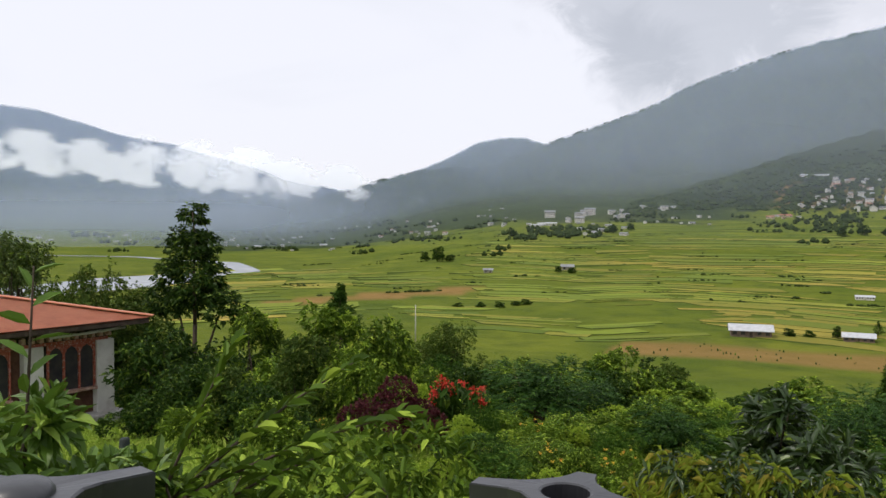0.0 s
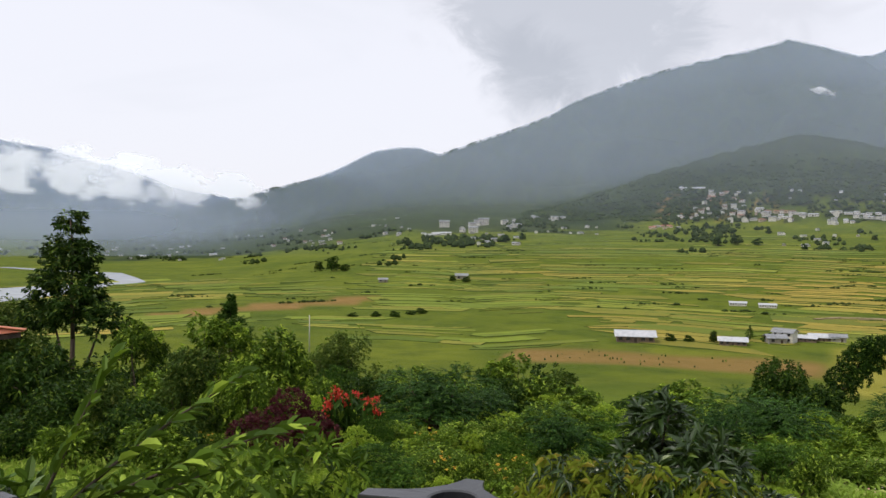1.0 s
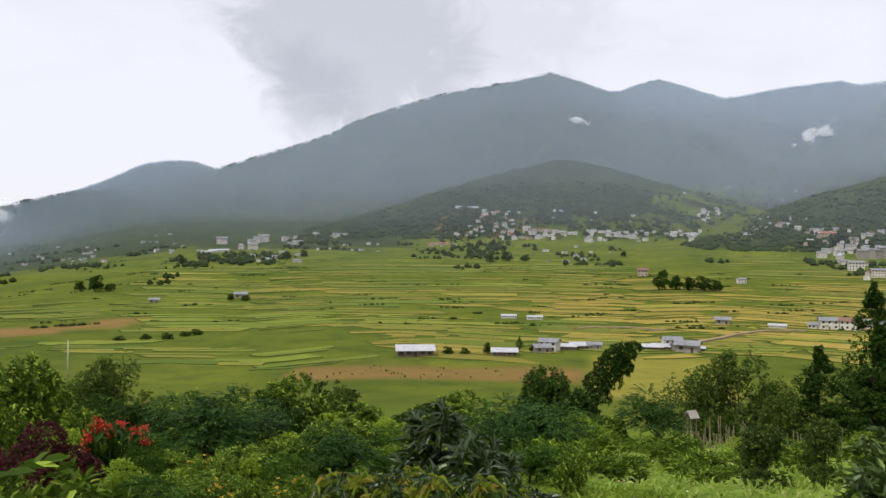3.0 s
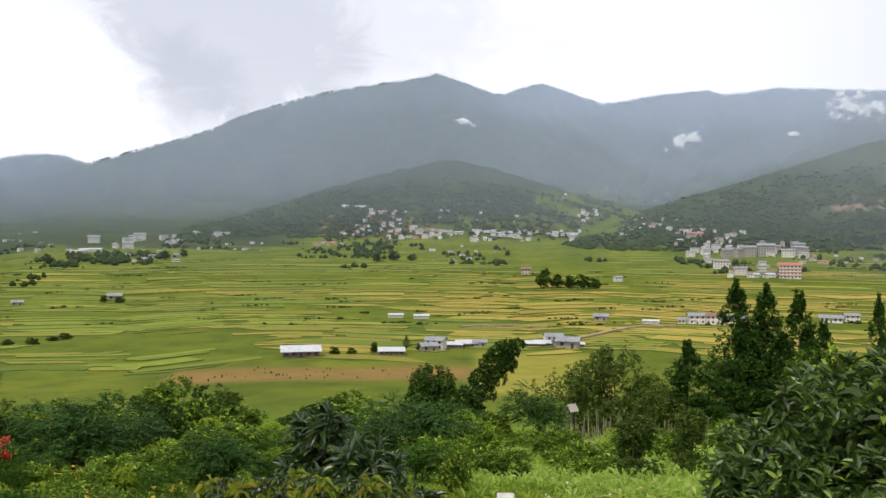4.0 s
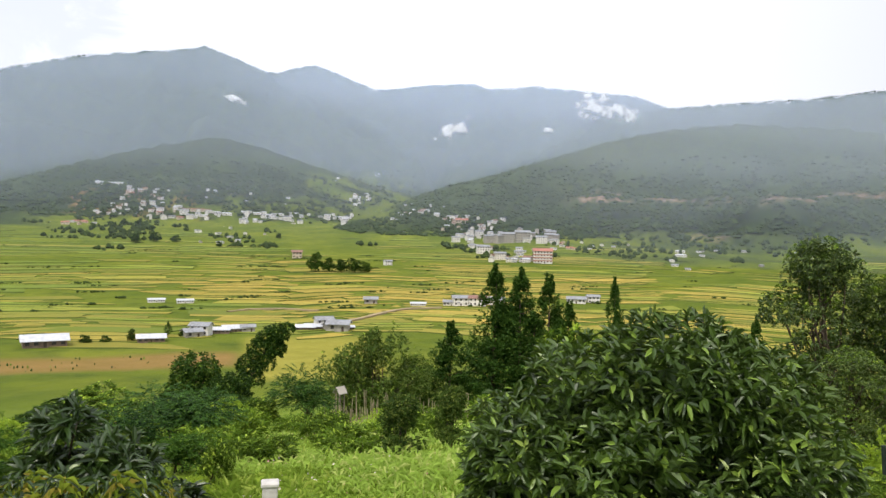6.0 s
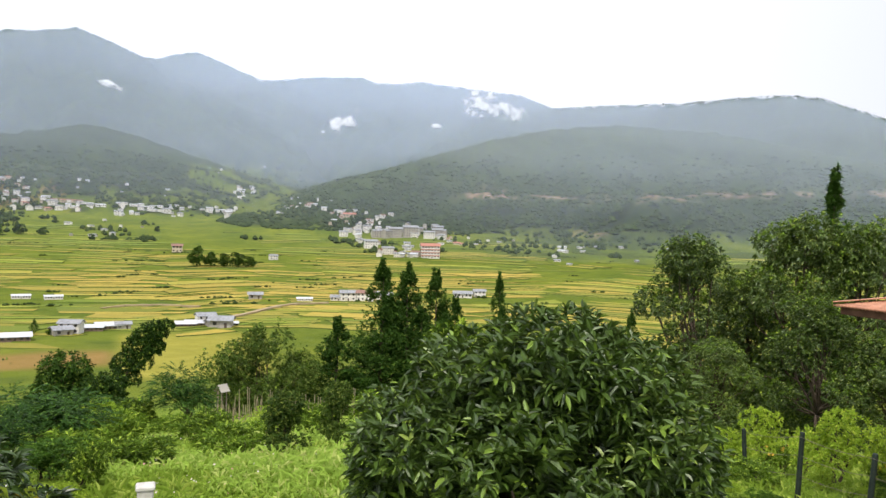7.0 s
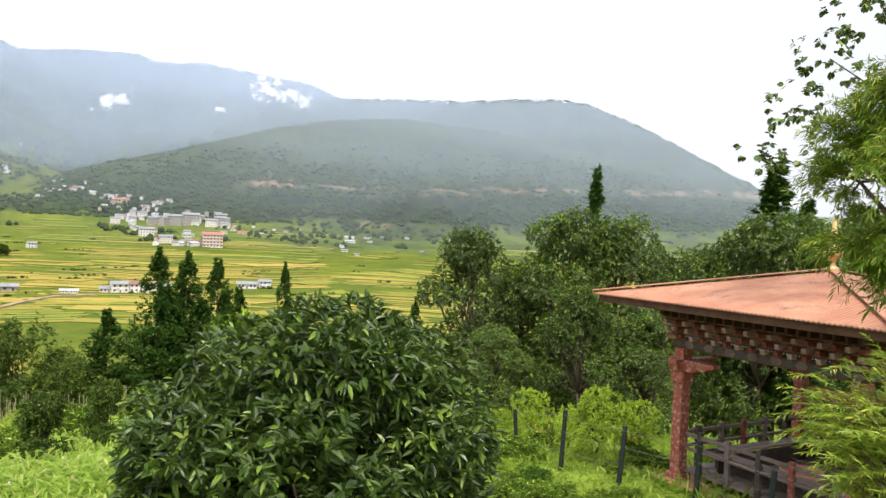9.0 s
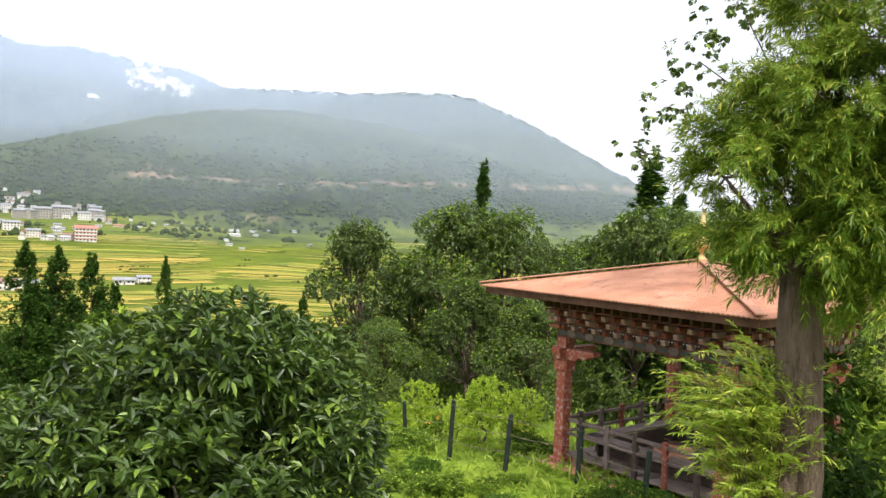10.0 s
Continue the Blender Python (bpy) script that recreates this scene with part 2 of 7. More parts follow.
BUND = surface("bund_grass", (0.042, 0.065, 0.011), (0.070, 0.098, 0.017), (0.11, 0.105, 0.03), 0.1, 1.5, 0.95, 0, 0.5, 0.2)

CITRUS = leaf_material("citrus_leaf", (0.008, 0.024, 0.004), (0.098, 0.165, 0.023), (0.15, 0.23, 0.032), 0.40, 0.13, 0.12, 0.45)
MANGO = leaf_material("mango_leaf", (0.006, 0.018, 0.003), (0.036, 0.072, 0.009), (0.10, 0.15, 0.022), 0.36, 0.10, 0.06, 0.5)
MANGO_YOUNG = leaf_material("young_mango_leaf", (0.13, 0.20, 0.017), (0.28, 0.34, 0.036), (0.34, 0.29, 0.05), 0.5, 0.3, 0.12, 0.1)
SHRUB = leaf_material("shrub_leaf", (0.009, 0.027, 0.003), (0.135, 0.23, 0.018), (0.28, 0.38, 0.045), 0.5, 0.10, 0.15, 0.1)
SHRUB_DARK = leaf_material("dark_shrub_leaf", (0.005, 0.017, 0.003), (0.044, 0.095, 0.010), (0.133, 0.2, 0.0255), 0.5, 0.08, 0.12, 0.1)
LOQUAT = leaf_material("loquat_leaf", (0.035, 0.080, 0.010), (0.12, 0.215, 0.022), (0.22, 0.32, 0.045), 0.45, 0.12, 0.15, 0.3)
LIME = leaf_material("lime_leaf", (0.15, 0.26, 0.02), (0.30, 0.42, 0.035), (0.40, 0.48, 0.06), 0.5, 0.35, 0.2, 0.1)
FEATHER = leaf_material("feather_leaf", (0.010, 0.034, 0.004), (0.062, 0.135, 0.014), (0.15, 0.25, 0.03), 0.55, 0.08, 0.12, 0.1)
FEATHER_DARK = leaf_material("dark_feather_leaf", (0.007, 0.027, 0.005), (0.038, 0.092, 0.012), (0.08, 0.16, 0.02), 0.55, 0.08, 0.12, 0.1)
CYPRESS = leaf_material("cypress_leaf", (0.0171, 0.05, 0.00765), (0.0522, 0.11, 0.0136), (0.095, 0.16, 0.0213), 0.6, 0.2, 0.1, 0.1)
TREE = leaf_material("tree_leaf", (0.014, 0.034, 0.007), (0.105, 0.165, 0.028), (0.19, 0.25, 0.045), 0.42, 0.10, 0.15, 0.35)
OLIVE = leaf_material("olive_green_leaf", (0.020, 0.046, 0.008), (0.105, 0.165, 0.024), (0.162, 0.2, 0.0374), 0.55, 0.08, 0.15, 0.1)
BOTTLE_TIP = leaf_material("bottlebrush_tip", (0.055, 0.125, 0.009), (0.21, 0.335, 0.026), (0.45, 0.46, 0.075), 0.4, 0.3, 0.14, 0.25)
BOTTLE = leaf_material("bottlebrush_leaf", (0.025, 0.065, 0.006), (0.14, 0.24, 0.02), (0.42, 0.46, 0.06), 0.4, 0.3, 0.13, 0.25)
BOTTLE_YOUNG = leaf_material("young_bottlebrush_leaf", (0.13, 0.22, 0.016), (0.32, 0.42, 0.04), (0.46, 0.48, 0.07), 0.4, 0.3, 0.15, 0.25)
BURGUNDY = leaf_material("burgundy_leaf", (0.045, 0.010, 0.014), (0.10, 0.020, 0.025), (0.15, 0.04, 0.04), 0.55, 0.2, 0.1, 0.15)
WHITE_PETAL = leaf_material("white_petal", (0.70, 0.62, 0.60), (0.80, 0.76, 0.72), (0.72, 0.35, 0.38), 0.5, 0.3, 0.3, 0.2)
RED_PETAL = leaf_material("red_petal", (0.42, 0.025, 0.016), (0.58, 0.05, 0.03), (0.62, 0.12, 0.06), 0.5, 0.3, 0.2, 0.2)
YELLOW_PETAL = leaf_material("yellow_petal", (0.60, 0.42, 0.04), (0.75, 0.55, 0.06), (0.7, 0.3, 0.05), 0.5, 0.3, 0.2, 0.2)
PALE_WEED = leaf_material("pale_weed_leaf", (0.20, 0.34, 0.035), (0.38, 0.53, 0.09), (0.52, 0.58, 0.18), 0.6, 0.4, 0.15, 0.1)
ORANGE_ROOF = surface("orange_red_roof", (0.44, 0.155, 0.085), (0.52, 0.21, 0.12), (0.33, 0.12, 0.07), 0.9, 20, 0.6, 0.0, 0.15, 0.006, wear=0.8)
GRASS = leaf_material("grass_blade", (0.12, 0.21, 0.017), (0.28, 0.40, 0.048), (0.42, 0.50, 0.10), 0.55, 0.42, 0.2, 0.1)
HILL_WOOD = leaf_material("hill_wood", (0.024, 0.041, 0.012), (0.042, 0.064, 0.018), (0.05, 0.075, 0.021), 0.8, 0.1, 0.10, 0.05)
FAR_WOOD = leaf_material("far_wood", (0.024, 0.040, 0.012), (0.040, 0.060, 0.017), (0.05, 0.075, 0.02), 0.8, 0.1, 0.12, 0.05)


def veil_material(name, amount, scale, low, high, tone=(0.62, 0.73, 0.95), glow=0.0):
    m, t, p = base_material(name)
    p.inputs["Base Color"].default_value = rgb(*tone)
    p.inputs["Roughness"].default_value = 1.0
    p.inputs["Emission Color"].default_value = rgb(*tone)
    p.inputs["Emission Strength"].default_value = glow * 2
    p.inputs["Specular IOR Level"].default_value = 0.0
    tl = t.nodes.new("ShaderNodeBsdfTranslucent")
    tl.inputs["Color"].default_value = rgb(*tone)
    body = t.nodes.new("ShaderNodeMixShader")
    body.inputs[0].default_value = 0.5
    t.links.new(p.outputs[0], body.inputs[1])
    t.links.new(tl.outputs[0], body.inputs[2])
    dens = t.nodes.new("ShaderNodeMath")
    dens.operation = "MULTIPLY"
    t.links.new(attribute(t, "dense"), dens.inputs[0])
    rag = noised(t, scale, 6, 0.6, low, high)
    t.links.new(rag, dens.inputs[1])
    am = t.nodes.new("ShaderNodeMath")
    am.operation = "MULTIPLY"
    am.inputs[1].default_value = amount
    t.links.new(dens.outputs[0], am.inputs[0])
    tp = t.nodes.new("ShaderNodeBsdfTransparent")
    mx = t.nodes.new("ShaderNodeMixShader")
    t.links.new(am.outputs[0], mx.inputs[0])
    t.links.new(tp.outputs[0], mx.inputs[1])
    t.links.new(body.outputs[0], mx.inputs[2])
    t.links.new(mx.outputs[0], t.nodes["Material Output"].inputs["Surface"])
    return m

# ---- building tools ----
def mesh_from(name, verts, faces, materials, index=None, smooth=False):
    me = bpy.data.meshes.new(name)
    me.from_pydata(np.asarray(verts, float).tolist(), [], faces.tolist() if hasattr(faces, "tolist") else faces)
    for m in materials if isinstance(materials, (list, tuple)) else [materials]:
        me.materials.append(m)
    if index is not None:
        me.polygons.foreach_set("material_index", np.asarray(index, np.int32))
    if smooth:
        me.polygons.foreach_set("use_smooth", np.ones(len(me.polygons), bool))
    me.update()
    return me


def part_mesh(name, verts, faces, material, parent=None, label="", smooth=False, index=None):
    ob = new(name, mesh_from(name, verts, faces, material, index, smooth))
    ob.parent = parent
    return tagged(ob, label)


def part(name, bm, material, parent=None, label="", smooth=False):
    me = bpy.data.meshes.new(name)
    bm.to_mesh(me)
    bm.free()
    me.materials.append(material)
    if smooth:
        me.polygons.foreach_set("use_smooth", np.ones(len(me.polygons), bool))
    ob = new(name, me)
    ob.parent = parent
    return tagged(ob, label)


def thing(name, m, label, category, group="", kind=""):
    ob = new(name)
    ob.empty_display_size = 0.2
    ob.matrix_world = m
    return tagged(ob, label, category, group, kind)


def add_box(bm, x0, x1, y0, y1, z0, z1, bevel=0.0, m=None):
    r = bmesh.ops.create_cube(bm, size=1)
    vs = r["verts"]
    bmesh.ops.scale(bm, vec=(x1 - x0, y1 - y0, z1 - z0), verts=vs)
    bmesh.ops.translate(bm, vec=((x0 + x1) / 2, (y0 + y1) / 2, (z0 + z1) / 2), verts=vs)
    if bevel:
        es = list({e for v in vs for e in v.link_edges})
        g = bmesh.ops.bevel(bm, geom=es, offset=bevel, segments=1, affect="EDGES")
        vs = list({v for f in g["faces"] for v in f.verts} | {v for v in vs if v.is_valid})
    if m is not None:
        bmesh.ops.transform(bm, matrix=m, verts=[v for v in vs if v.is_valid])
    return vs


def box(name, x0, x1, y0, y1, z0, z1, material, parent=None, label="", bevel=0.0, m=None):
    bm = bmesh.new()
    add_box(bm, x0, x1, y0, y1, z0, z1, bevel)
    if m is not None:
        bmesh.ops.transform(bm, matrix=m, verts=bm.verts)
    return part(name, bm, material, parent, label)


def tube(points, radii, sides=7):
    """Vertices and quads of a tapered tube through the points."""
    P = np.asarray(points, float)
    n = len(P)
    V, F = [], []
    T = np.gradient(P, axis=0)
    T /= np.linalg.norm(T, axis=1)[:, None] + 1e-9
    ref = np.array([0.31, 0.95, 0.05])
    for i in range(n):
        a = np.cross(T[i], ref)
        a /= np.linalg.norm(a) + 1e-9
        b = np.cross(T[i], a)
        for k in range(sides):
            w = 2 * math.pi * k / sides
            V.append(P[i] + radii[i] * (math.cos(w) * a + math.sin(w) * b))
    for i in range(n - 1):
        for k in range(sides):
            F.append((i * sides + k, i * sides + (k + 1) % sides, (i + 1) * sides + (k + 1) % sides, (i + 1) * sides + k))
    F.append(tuple(range(sides))[::-1])
    F.append(tuple((n - 1) * sides + k for k in range(sides)))
    return V, F


def joined(pieces):
    V, F = [], []
    for v, f in pieces:
        o = len(V)
        V.extend(v)
        F.extend(tuple(i + o for i in q) for q in f)
    return V, F


def limb(a, b, r0, r1, rng, bend=0.12, n=5, sides=7):
    a, b = np.asarray(a, float), np.asarray(b, float)
    s = np.linspace(0, 1, n)[:, None]
    P = a + (b - a) * s
    P[1:-1] += rng.normal(0, bend, (n - 2, 3)) * np.linalg.norm(b - a) * 0.3
    return tube(P, np.linspace(r0, r1, n), sides)


def leaf_mesh(rng, C, D, L, W, fold=0.25, curl=0.15, spread=0.25, simple=False):
    """Folded, curled leaves at C along D: 8 triangles each, or 2 for far and very narrow ones."""
    n = len(C)
    D = D / (np.linalg.norm(D, axis=1)[:, None] + 1e-9)
    R = rng.normal(0, 1, (n, 3)) * 0.45 + np.array([0, 0, 1.0])
    S = np.cross(D, R)
    S /= np.linalg.norm(S, axis=1)[:, None] + 1e-9
    N = np.cross(S, D)
    k = (1 + rng.uniform(-spread, spread, n))[:, None]
    L, W = L * k, W * k
    down = np.array([0, 0, 1.0])
    if simple:
        mid = C + D * L * 0.45
        V = np.stack([C, mid + S * W / 2 + N * W * fold, C + D * L - down * L * curl, mid - S * W / 2 + N * W * fold], 1).reshape(-1, 3)
        b = np.arange(n)[:, None] * 4
        return V, np.concatenate([b + [0, 2, 1], b + [0, 3, 2]], 1).reshape(-1, 3)
    m1, m2 = C + D * L * 0.30 - down * L * curl * 0.1, C + D * L * 0.68 - down * L * curl * 0.46
    V = np.stack([C, m1 + S * W * 0.47 + N * W * fold, m1, m1 - S * W * 0.47 + N * W * fold,
                  m2 + S * W * 0.40 + N * W * fold, m2, m2 - S * W * 0.40 + N * W * fold, C + D * L - down * L * curl], 1).reshape(-1, 3)
    b = np.arange(n)[:, None] * 8
    F = np.concatenate([b + q for q in ([0, 2, 1], [0, 3, 2], [1, 2, 5], [1, 5, 4], [2, 3, 6], [2, 6, 5], [4, 5, 7], [5, 6, 7])], 1).reshape(-1, 3)
    return V, F


def sphere_dirs(rng, n, low=-1.0):
    z = rng.uniform(low, 1, n)
    a = rng.uniform(0, 2 * math.pi, n)
    r = np.sqrt(1 - z * z)
    return np.stack([r * np.cos(a), r * np.sin(a), z], 1)


def crown(rng, blobs, shoots, k, L, W, up=0.3, droop=0.3, open_angle=(0.5, 1.2), inner=0.55, low=-0.7, gap=0.9, fold=0.25, curl=0.15, simple=False):
    """Shoots over a heap of uneven blobs (x, y, z, rx, ry, rz), each with k leaves round its tip."""
    B = np.asarray(blobs, float)
    area = B[:, 3] * B[:, 4] + B[:, 4] * B[:, 5] + B[:, 3] * B[:, 5]
    pick = rng.choice(len(B), shoots, p=area / area.sum())
    U = sphere_dirs(rng, shoots, low)
    r = inner + (1 - inner) * np.sqrt(rng.uniform(0, 1, shoots))
    P = B[pick, :3] + U * B[pick, 3:] * r[:, None]
    # gaps and lumps
    keep = np.array([noise.noise(Vector(p) * (gap / max(0.3, float(B[0, 3])) * 1.6)) for p in P]) > -0.26
    P, U, pick = P[keep], U[keep], pick[keep]
    n = len(P)
    S = U + rng.normal(0, 0.45, (n, 3)) + np.array([0, 0, up])
    S /= np.linalg.norm(S, axis=1)[:, None]
    A = np.cross(S, np.array([0.3, 0.2, 0.93]))
    A /= np.linalg.norm(A, axis=1)[:, None] + 1e-9
    Bv = np.cross(S, A)
    C, D = [], []
    for i in range(k):
        w = i * 2.4 + rng.uniform(0, 0.8, n)
        th = rng.uniform(*open_angle, n)
        d = S * np.cos(th)[:, None] + (A * np.cos(w)[:, None] + Bv * np.sin(w)[:, None]) * np.sin(th)[:, None]
        C.append(P + S * (L * 0.5 * (i / max(1, k - 1) - 0.6)))
        D.append(d + np.array([0, 0, -droop]))
    return leaf_mesh(rng, np.concatenate(C), np.concatenate(D), L, W, fold, curl, simple=simple)

# ---- land ----
D_KNOTS = [0, 14, 20, 28, 40, 60, 110, 150, 200, 330, 450, 560, 700, 850, 1000, 1300, 2000, 5000]
Z_MID = [0.25, 0.25, -0.9, -2.3, -5.5, -10, -18.5, -22.5, -25, -25, -20.8, -15, -6.6, 4, 14, 32, 80, 150]
Z_LEFT = [0.25, 0.25, -0.9, -2.3, -5.5, -10, -18.5, -22.5, -25, -26, -27, -27, -27, -26, -25, -24, -15, 100]
Z_RIGHT = [0.25, 0.25, -0.9, -2.3, -5.5, -10, -18.5, -22.5, -25, -25, -22, -19, -13, -4, 8, 30, 80, 150]
# ridge lines: (heading, distance, angle above the eye), and the slope of their flanks
RIDGES = [
    ("main", 0.52, [(-57, 1900, -1.2), (-53.4, 1950, -0.36), (-49.2, 2000, 1.02), (-44, 2080, 2.42), (-39.9, 2150, 3.58), (-36.4, 2250, 4.28),
                    (-32.6, 2350, 4.62), (-30.5, 2400, 5.2), (-28.4, 2450, 6.1), (-26, 2500, 6.9), (-22.7, 2600, 7.98), (-20.3, 2700, 8.88), (-18.5, 2750, 9.82),
                    (-16.2, 2850, 10.6), (-13.2, 2950, 11.5), (-9.8, 3050, 12.2), (-7.0, 3100, 12.6), (-4.76, 3150, 13.08), (-3.4, 3200, 12.65), (-1.0, 3300, 11.8)]),
    ("main_spur", 0.55, [(-4.76, 3150, 13.0), (-1.5, 2900, 11.0), (2.5, 2600, 8.6), (6.5, 2350, 6.0), (9.5, 2150, 3.6)]),
    ("back", 0.45, [(-5, 4100, 11.9), (0.3, 4100, 11.6), (1.6, 4100, 12.05), (2.95, 4100, 12.3), (4.2, 4100, 11.9), (6.3, 4150, 10.8), (8.1, 4200, 10.75), (11, 4200, 11.15), (14.6, 4200, 11.32),
                    (15.2, 4200, 10.95), (19.2, 4150, 11.18), (23, 4000, 10.75), (26.2, 3800, 10.4), (28.5, 3700, 9.5), (34, 3500, 9.0)]),
    ("back_spur", 0.5, [(24, 3900, 10.6), (19, 3300, 8.6), (15, 2800, 6.0), (12.5, 2300, 3.2)]),
    ("hump", 0.5, [(-40, 3600, 2.6), (-36.5, 3600, 4.33), (-35, 3600, 5.33), (-33.5, 3600, 6.1), (-32, 3600, 6.36), (-30.4, 3600, 6.37), (-28.9, 3600, 5.9), (-22, 3600, 5)]),
    ("far_left", 0.3, [(-95, 4400, 8.2), (-80, 4400, 8.2), (-70, 4400, 7.9), (-66, 4400, 7.45), (-64, 4400, 7.3), (-62, 4400, 6.15), (-59.4, 4400, 5.74), (-55.8, 4400, 5.5),
                       (-52, 4450, 4.05), (-48.8, 4500, 1.5), (-45, 4500, 0.0)]),
    ("front_spur", 0.32, [(-24, 1050, 0.7), (-19.5, 1200, 2.07), (-15.7, 1350, 3.5), (-11.7, 1480, 4.85), (-7.7, 1560, 6.1), (-4.0, 1620, 6.9),
                          (-1.9, 1640, 6.6), (0.6, 1660, 5.8), (4.0, 1650, 4.6), (6.1, 1620, 3.55), (8.9, 1600, 2.7)]),
    ("right_hill", 0.58, [(24, 2800, 9.0), (28.2, 2600, 9.5), (32.8, 2400, 9.7), (37.8, 2250, 9.76), (41.4, 2150, 10.0), (44.1, 2100, 10.1), (46.6, 2000, 9.75), (50.2, 1900, 8.35),
                          (52.5, 1850, 7.2), (54.3, 1800, 6.1), (56.6, 1750, 4.7), (58.3, 1700, 3.7), (60, 1650, 2.6), (66, 1500, 1.0), (80, 1500, 0.3)]),
    ("right_spur", 0.33, [(11.5, 900, 1.2), (14.1, 1000, 3.1), (16.7, 1100, 4.6), (19.8, 1230, 5.85), (24.6, 1400, 7.3), (28.7, 1500, 8.1), (32.9, 1560, 8.3), (37, 1600, 8.0),
                          (41.2, 1640, 7.5), (48, 1640, 6.0), (54, 1550, 3.4)]),
]
# The valley is drawn on a plan of reduced distances and enlarged about the terrace to its true size
PLAN_D, TRUE_D = (0.0, 60.0, 150.0, 1300.0, 4940.0), (0.0, 60.0, 270.0, 2340.0, 4940.0)


def spread(d):
    """How many times larger the true distance is than the plan's."""
    return np.interp(d, PLAN_D, TRUE_D) / np.maximum(d, 1e-6) * (np.asarray(d) > 60) + (np.asarray(d) <= 60)


def to_true(V):
    """Places on the plan, moved out to their true distance along the line from the terrace."""
    V = np.array(V, float).reshape(-1, 3)
    k = spread(np.hypot(V[:, 0], V[:, 1]))[:, None]
    eye = np.array([0.0, 0.0, EYE])
    return eye + (V - eye) * k


WAVES = {}


def fractal(x, y, scale, seed, octaves=4):
    """Smooth noise of numpy arrays from rotated sines, cheap and repeatable."""
    if (scale, seed, octaves) not in WAVES:
        rng = np.random.RandomState(seed)
        WAVES[scale, seed, octaves] = [(0.5 ** o / 3, rng.uniform(0, 2 * math.pi), 2 * math.pi / scale * rng.uniform(0.7, 1.4) * 2 ** o, rng.uniform(0, 6.28))
                                       for o in range(octaves) for _ in range(3)]
    out = 0 * x
    for amp, a, f, ph in WAVES[scale, seed, octaves]:
        c, s = math.cos(a), math.sin(a)
        out = out + amp * np.sin(f * (x * c + y * s) + ph + 1.3 * np.sin(f * 0.6 * (y * c - x * s)))
    return out


def base_height(x, y):
    d = np.hypot(x, y)
    az = np.degrees(np.arctan2(x, y))
    ld = np.log1p(d / 20)
    knots = np.log1p(np.array(D_KNOTS) / 20)
    zm, zl, zr = (np.interp(ld, knots, z) for z in (Z_MID, Z_LEFT, Z_RIGHT))
    wl = np.clip((-28 - az) / 20, 0, 1)
    wr = np.clip((az - 22) / 16, 0, 1)
    wl, wr = wl * wl * (3 - 2 * wl), wr * wr * (3 - 2 * wr)
    z = zm * (1 - wl - wr) + zl * wl + zr * wr
    lump = np.clip((d - 18) / 40, 0, 1)
    z = z + fractal(x, y, 60, 3) * 0.35 * lump * np.clip((400 - d) / 250, 0.3, 1) + fractal(x, y, 9, 4, 2) * 0.06
    return z


def ridge_height(x, y):
    best = np.full(x.shape, -1e9)
    which = np.zeros(x.shape, int)
    for i, (_, slope, knots) in enumerate(RIDGES):
        pts = []
        for az, d, el in knots:
            pts.append((d * math.sin(radians(az)), d * math.cos(radians(az)), EYE + d * math.tan(radians(el))))
        pts = np.array(pts)
        h = np.full(x.shape, -1e9)
        rough = 0.10 * fractal(x, y, 420, 20 + i, 4)
        for a, b in zip(pts[:-1], pts[1:]):
            ab = b[:2] - a[:2]
            s = np.clip(((x - a[0]) * ab[0] + (y - a[1]) * ab[1]) / (ab @ ab), 0, 1)
            dist = np.hypot(x - a[0] - s * ab[0], y - a[1] - s * ab[1])
            z = a[2] + s * (b[2] - a[2])
            drop = slope * dist * (1.0 + rough * np.clip(dist / 120, 0, 1))
            h = np.maximum(h, z - drop)
        up = h > best
        best = np.where(up, h, best)
        which = np.where(up, i, which)
    return best, which


def height(x, y):
    x, y = np.asarray(x, float), np.asarray(y, float)
    b = base_height(x, y)
    d = np.hypot(x, y)
    if d.max() < 480:
        return b, np.zeros(x.shape, bool), np.zeros(x.shape, int)
    r, which = ridge_height(x, y)
    k = 6.0
    m = np.maximum(b, r)
    soft = m + k * np.log(np.exp((b - m) / k) + np.exp((r - m) / k)) * (d > 500)
    return soft, r > b, which


def ground_at(x, y):
    return float(height(np.array([x]), np.array([y]))[0][0])


def on_ground(az, d, sink=0.0):
    p = from_az(az, d)
    p.z = ground_at(p.x, p.y) - sink
    return p


def smoothstep(v, a, b):
    s = np.clip((v - a) / (b - a), 0, 1)
    return s * s * (3 - 2 * s)


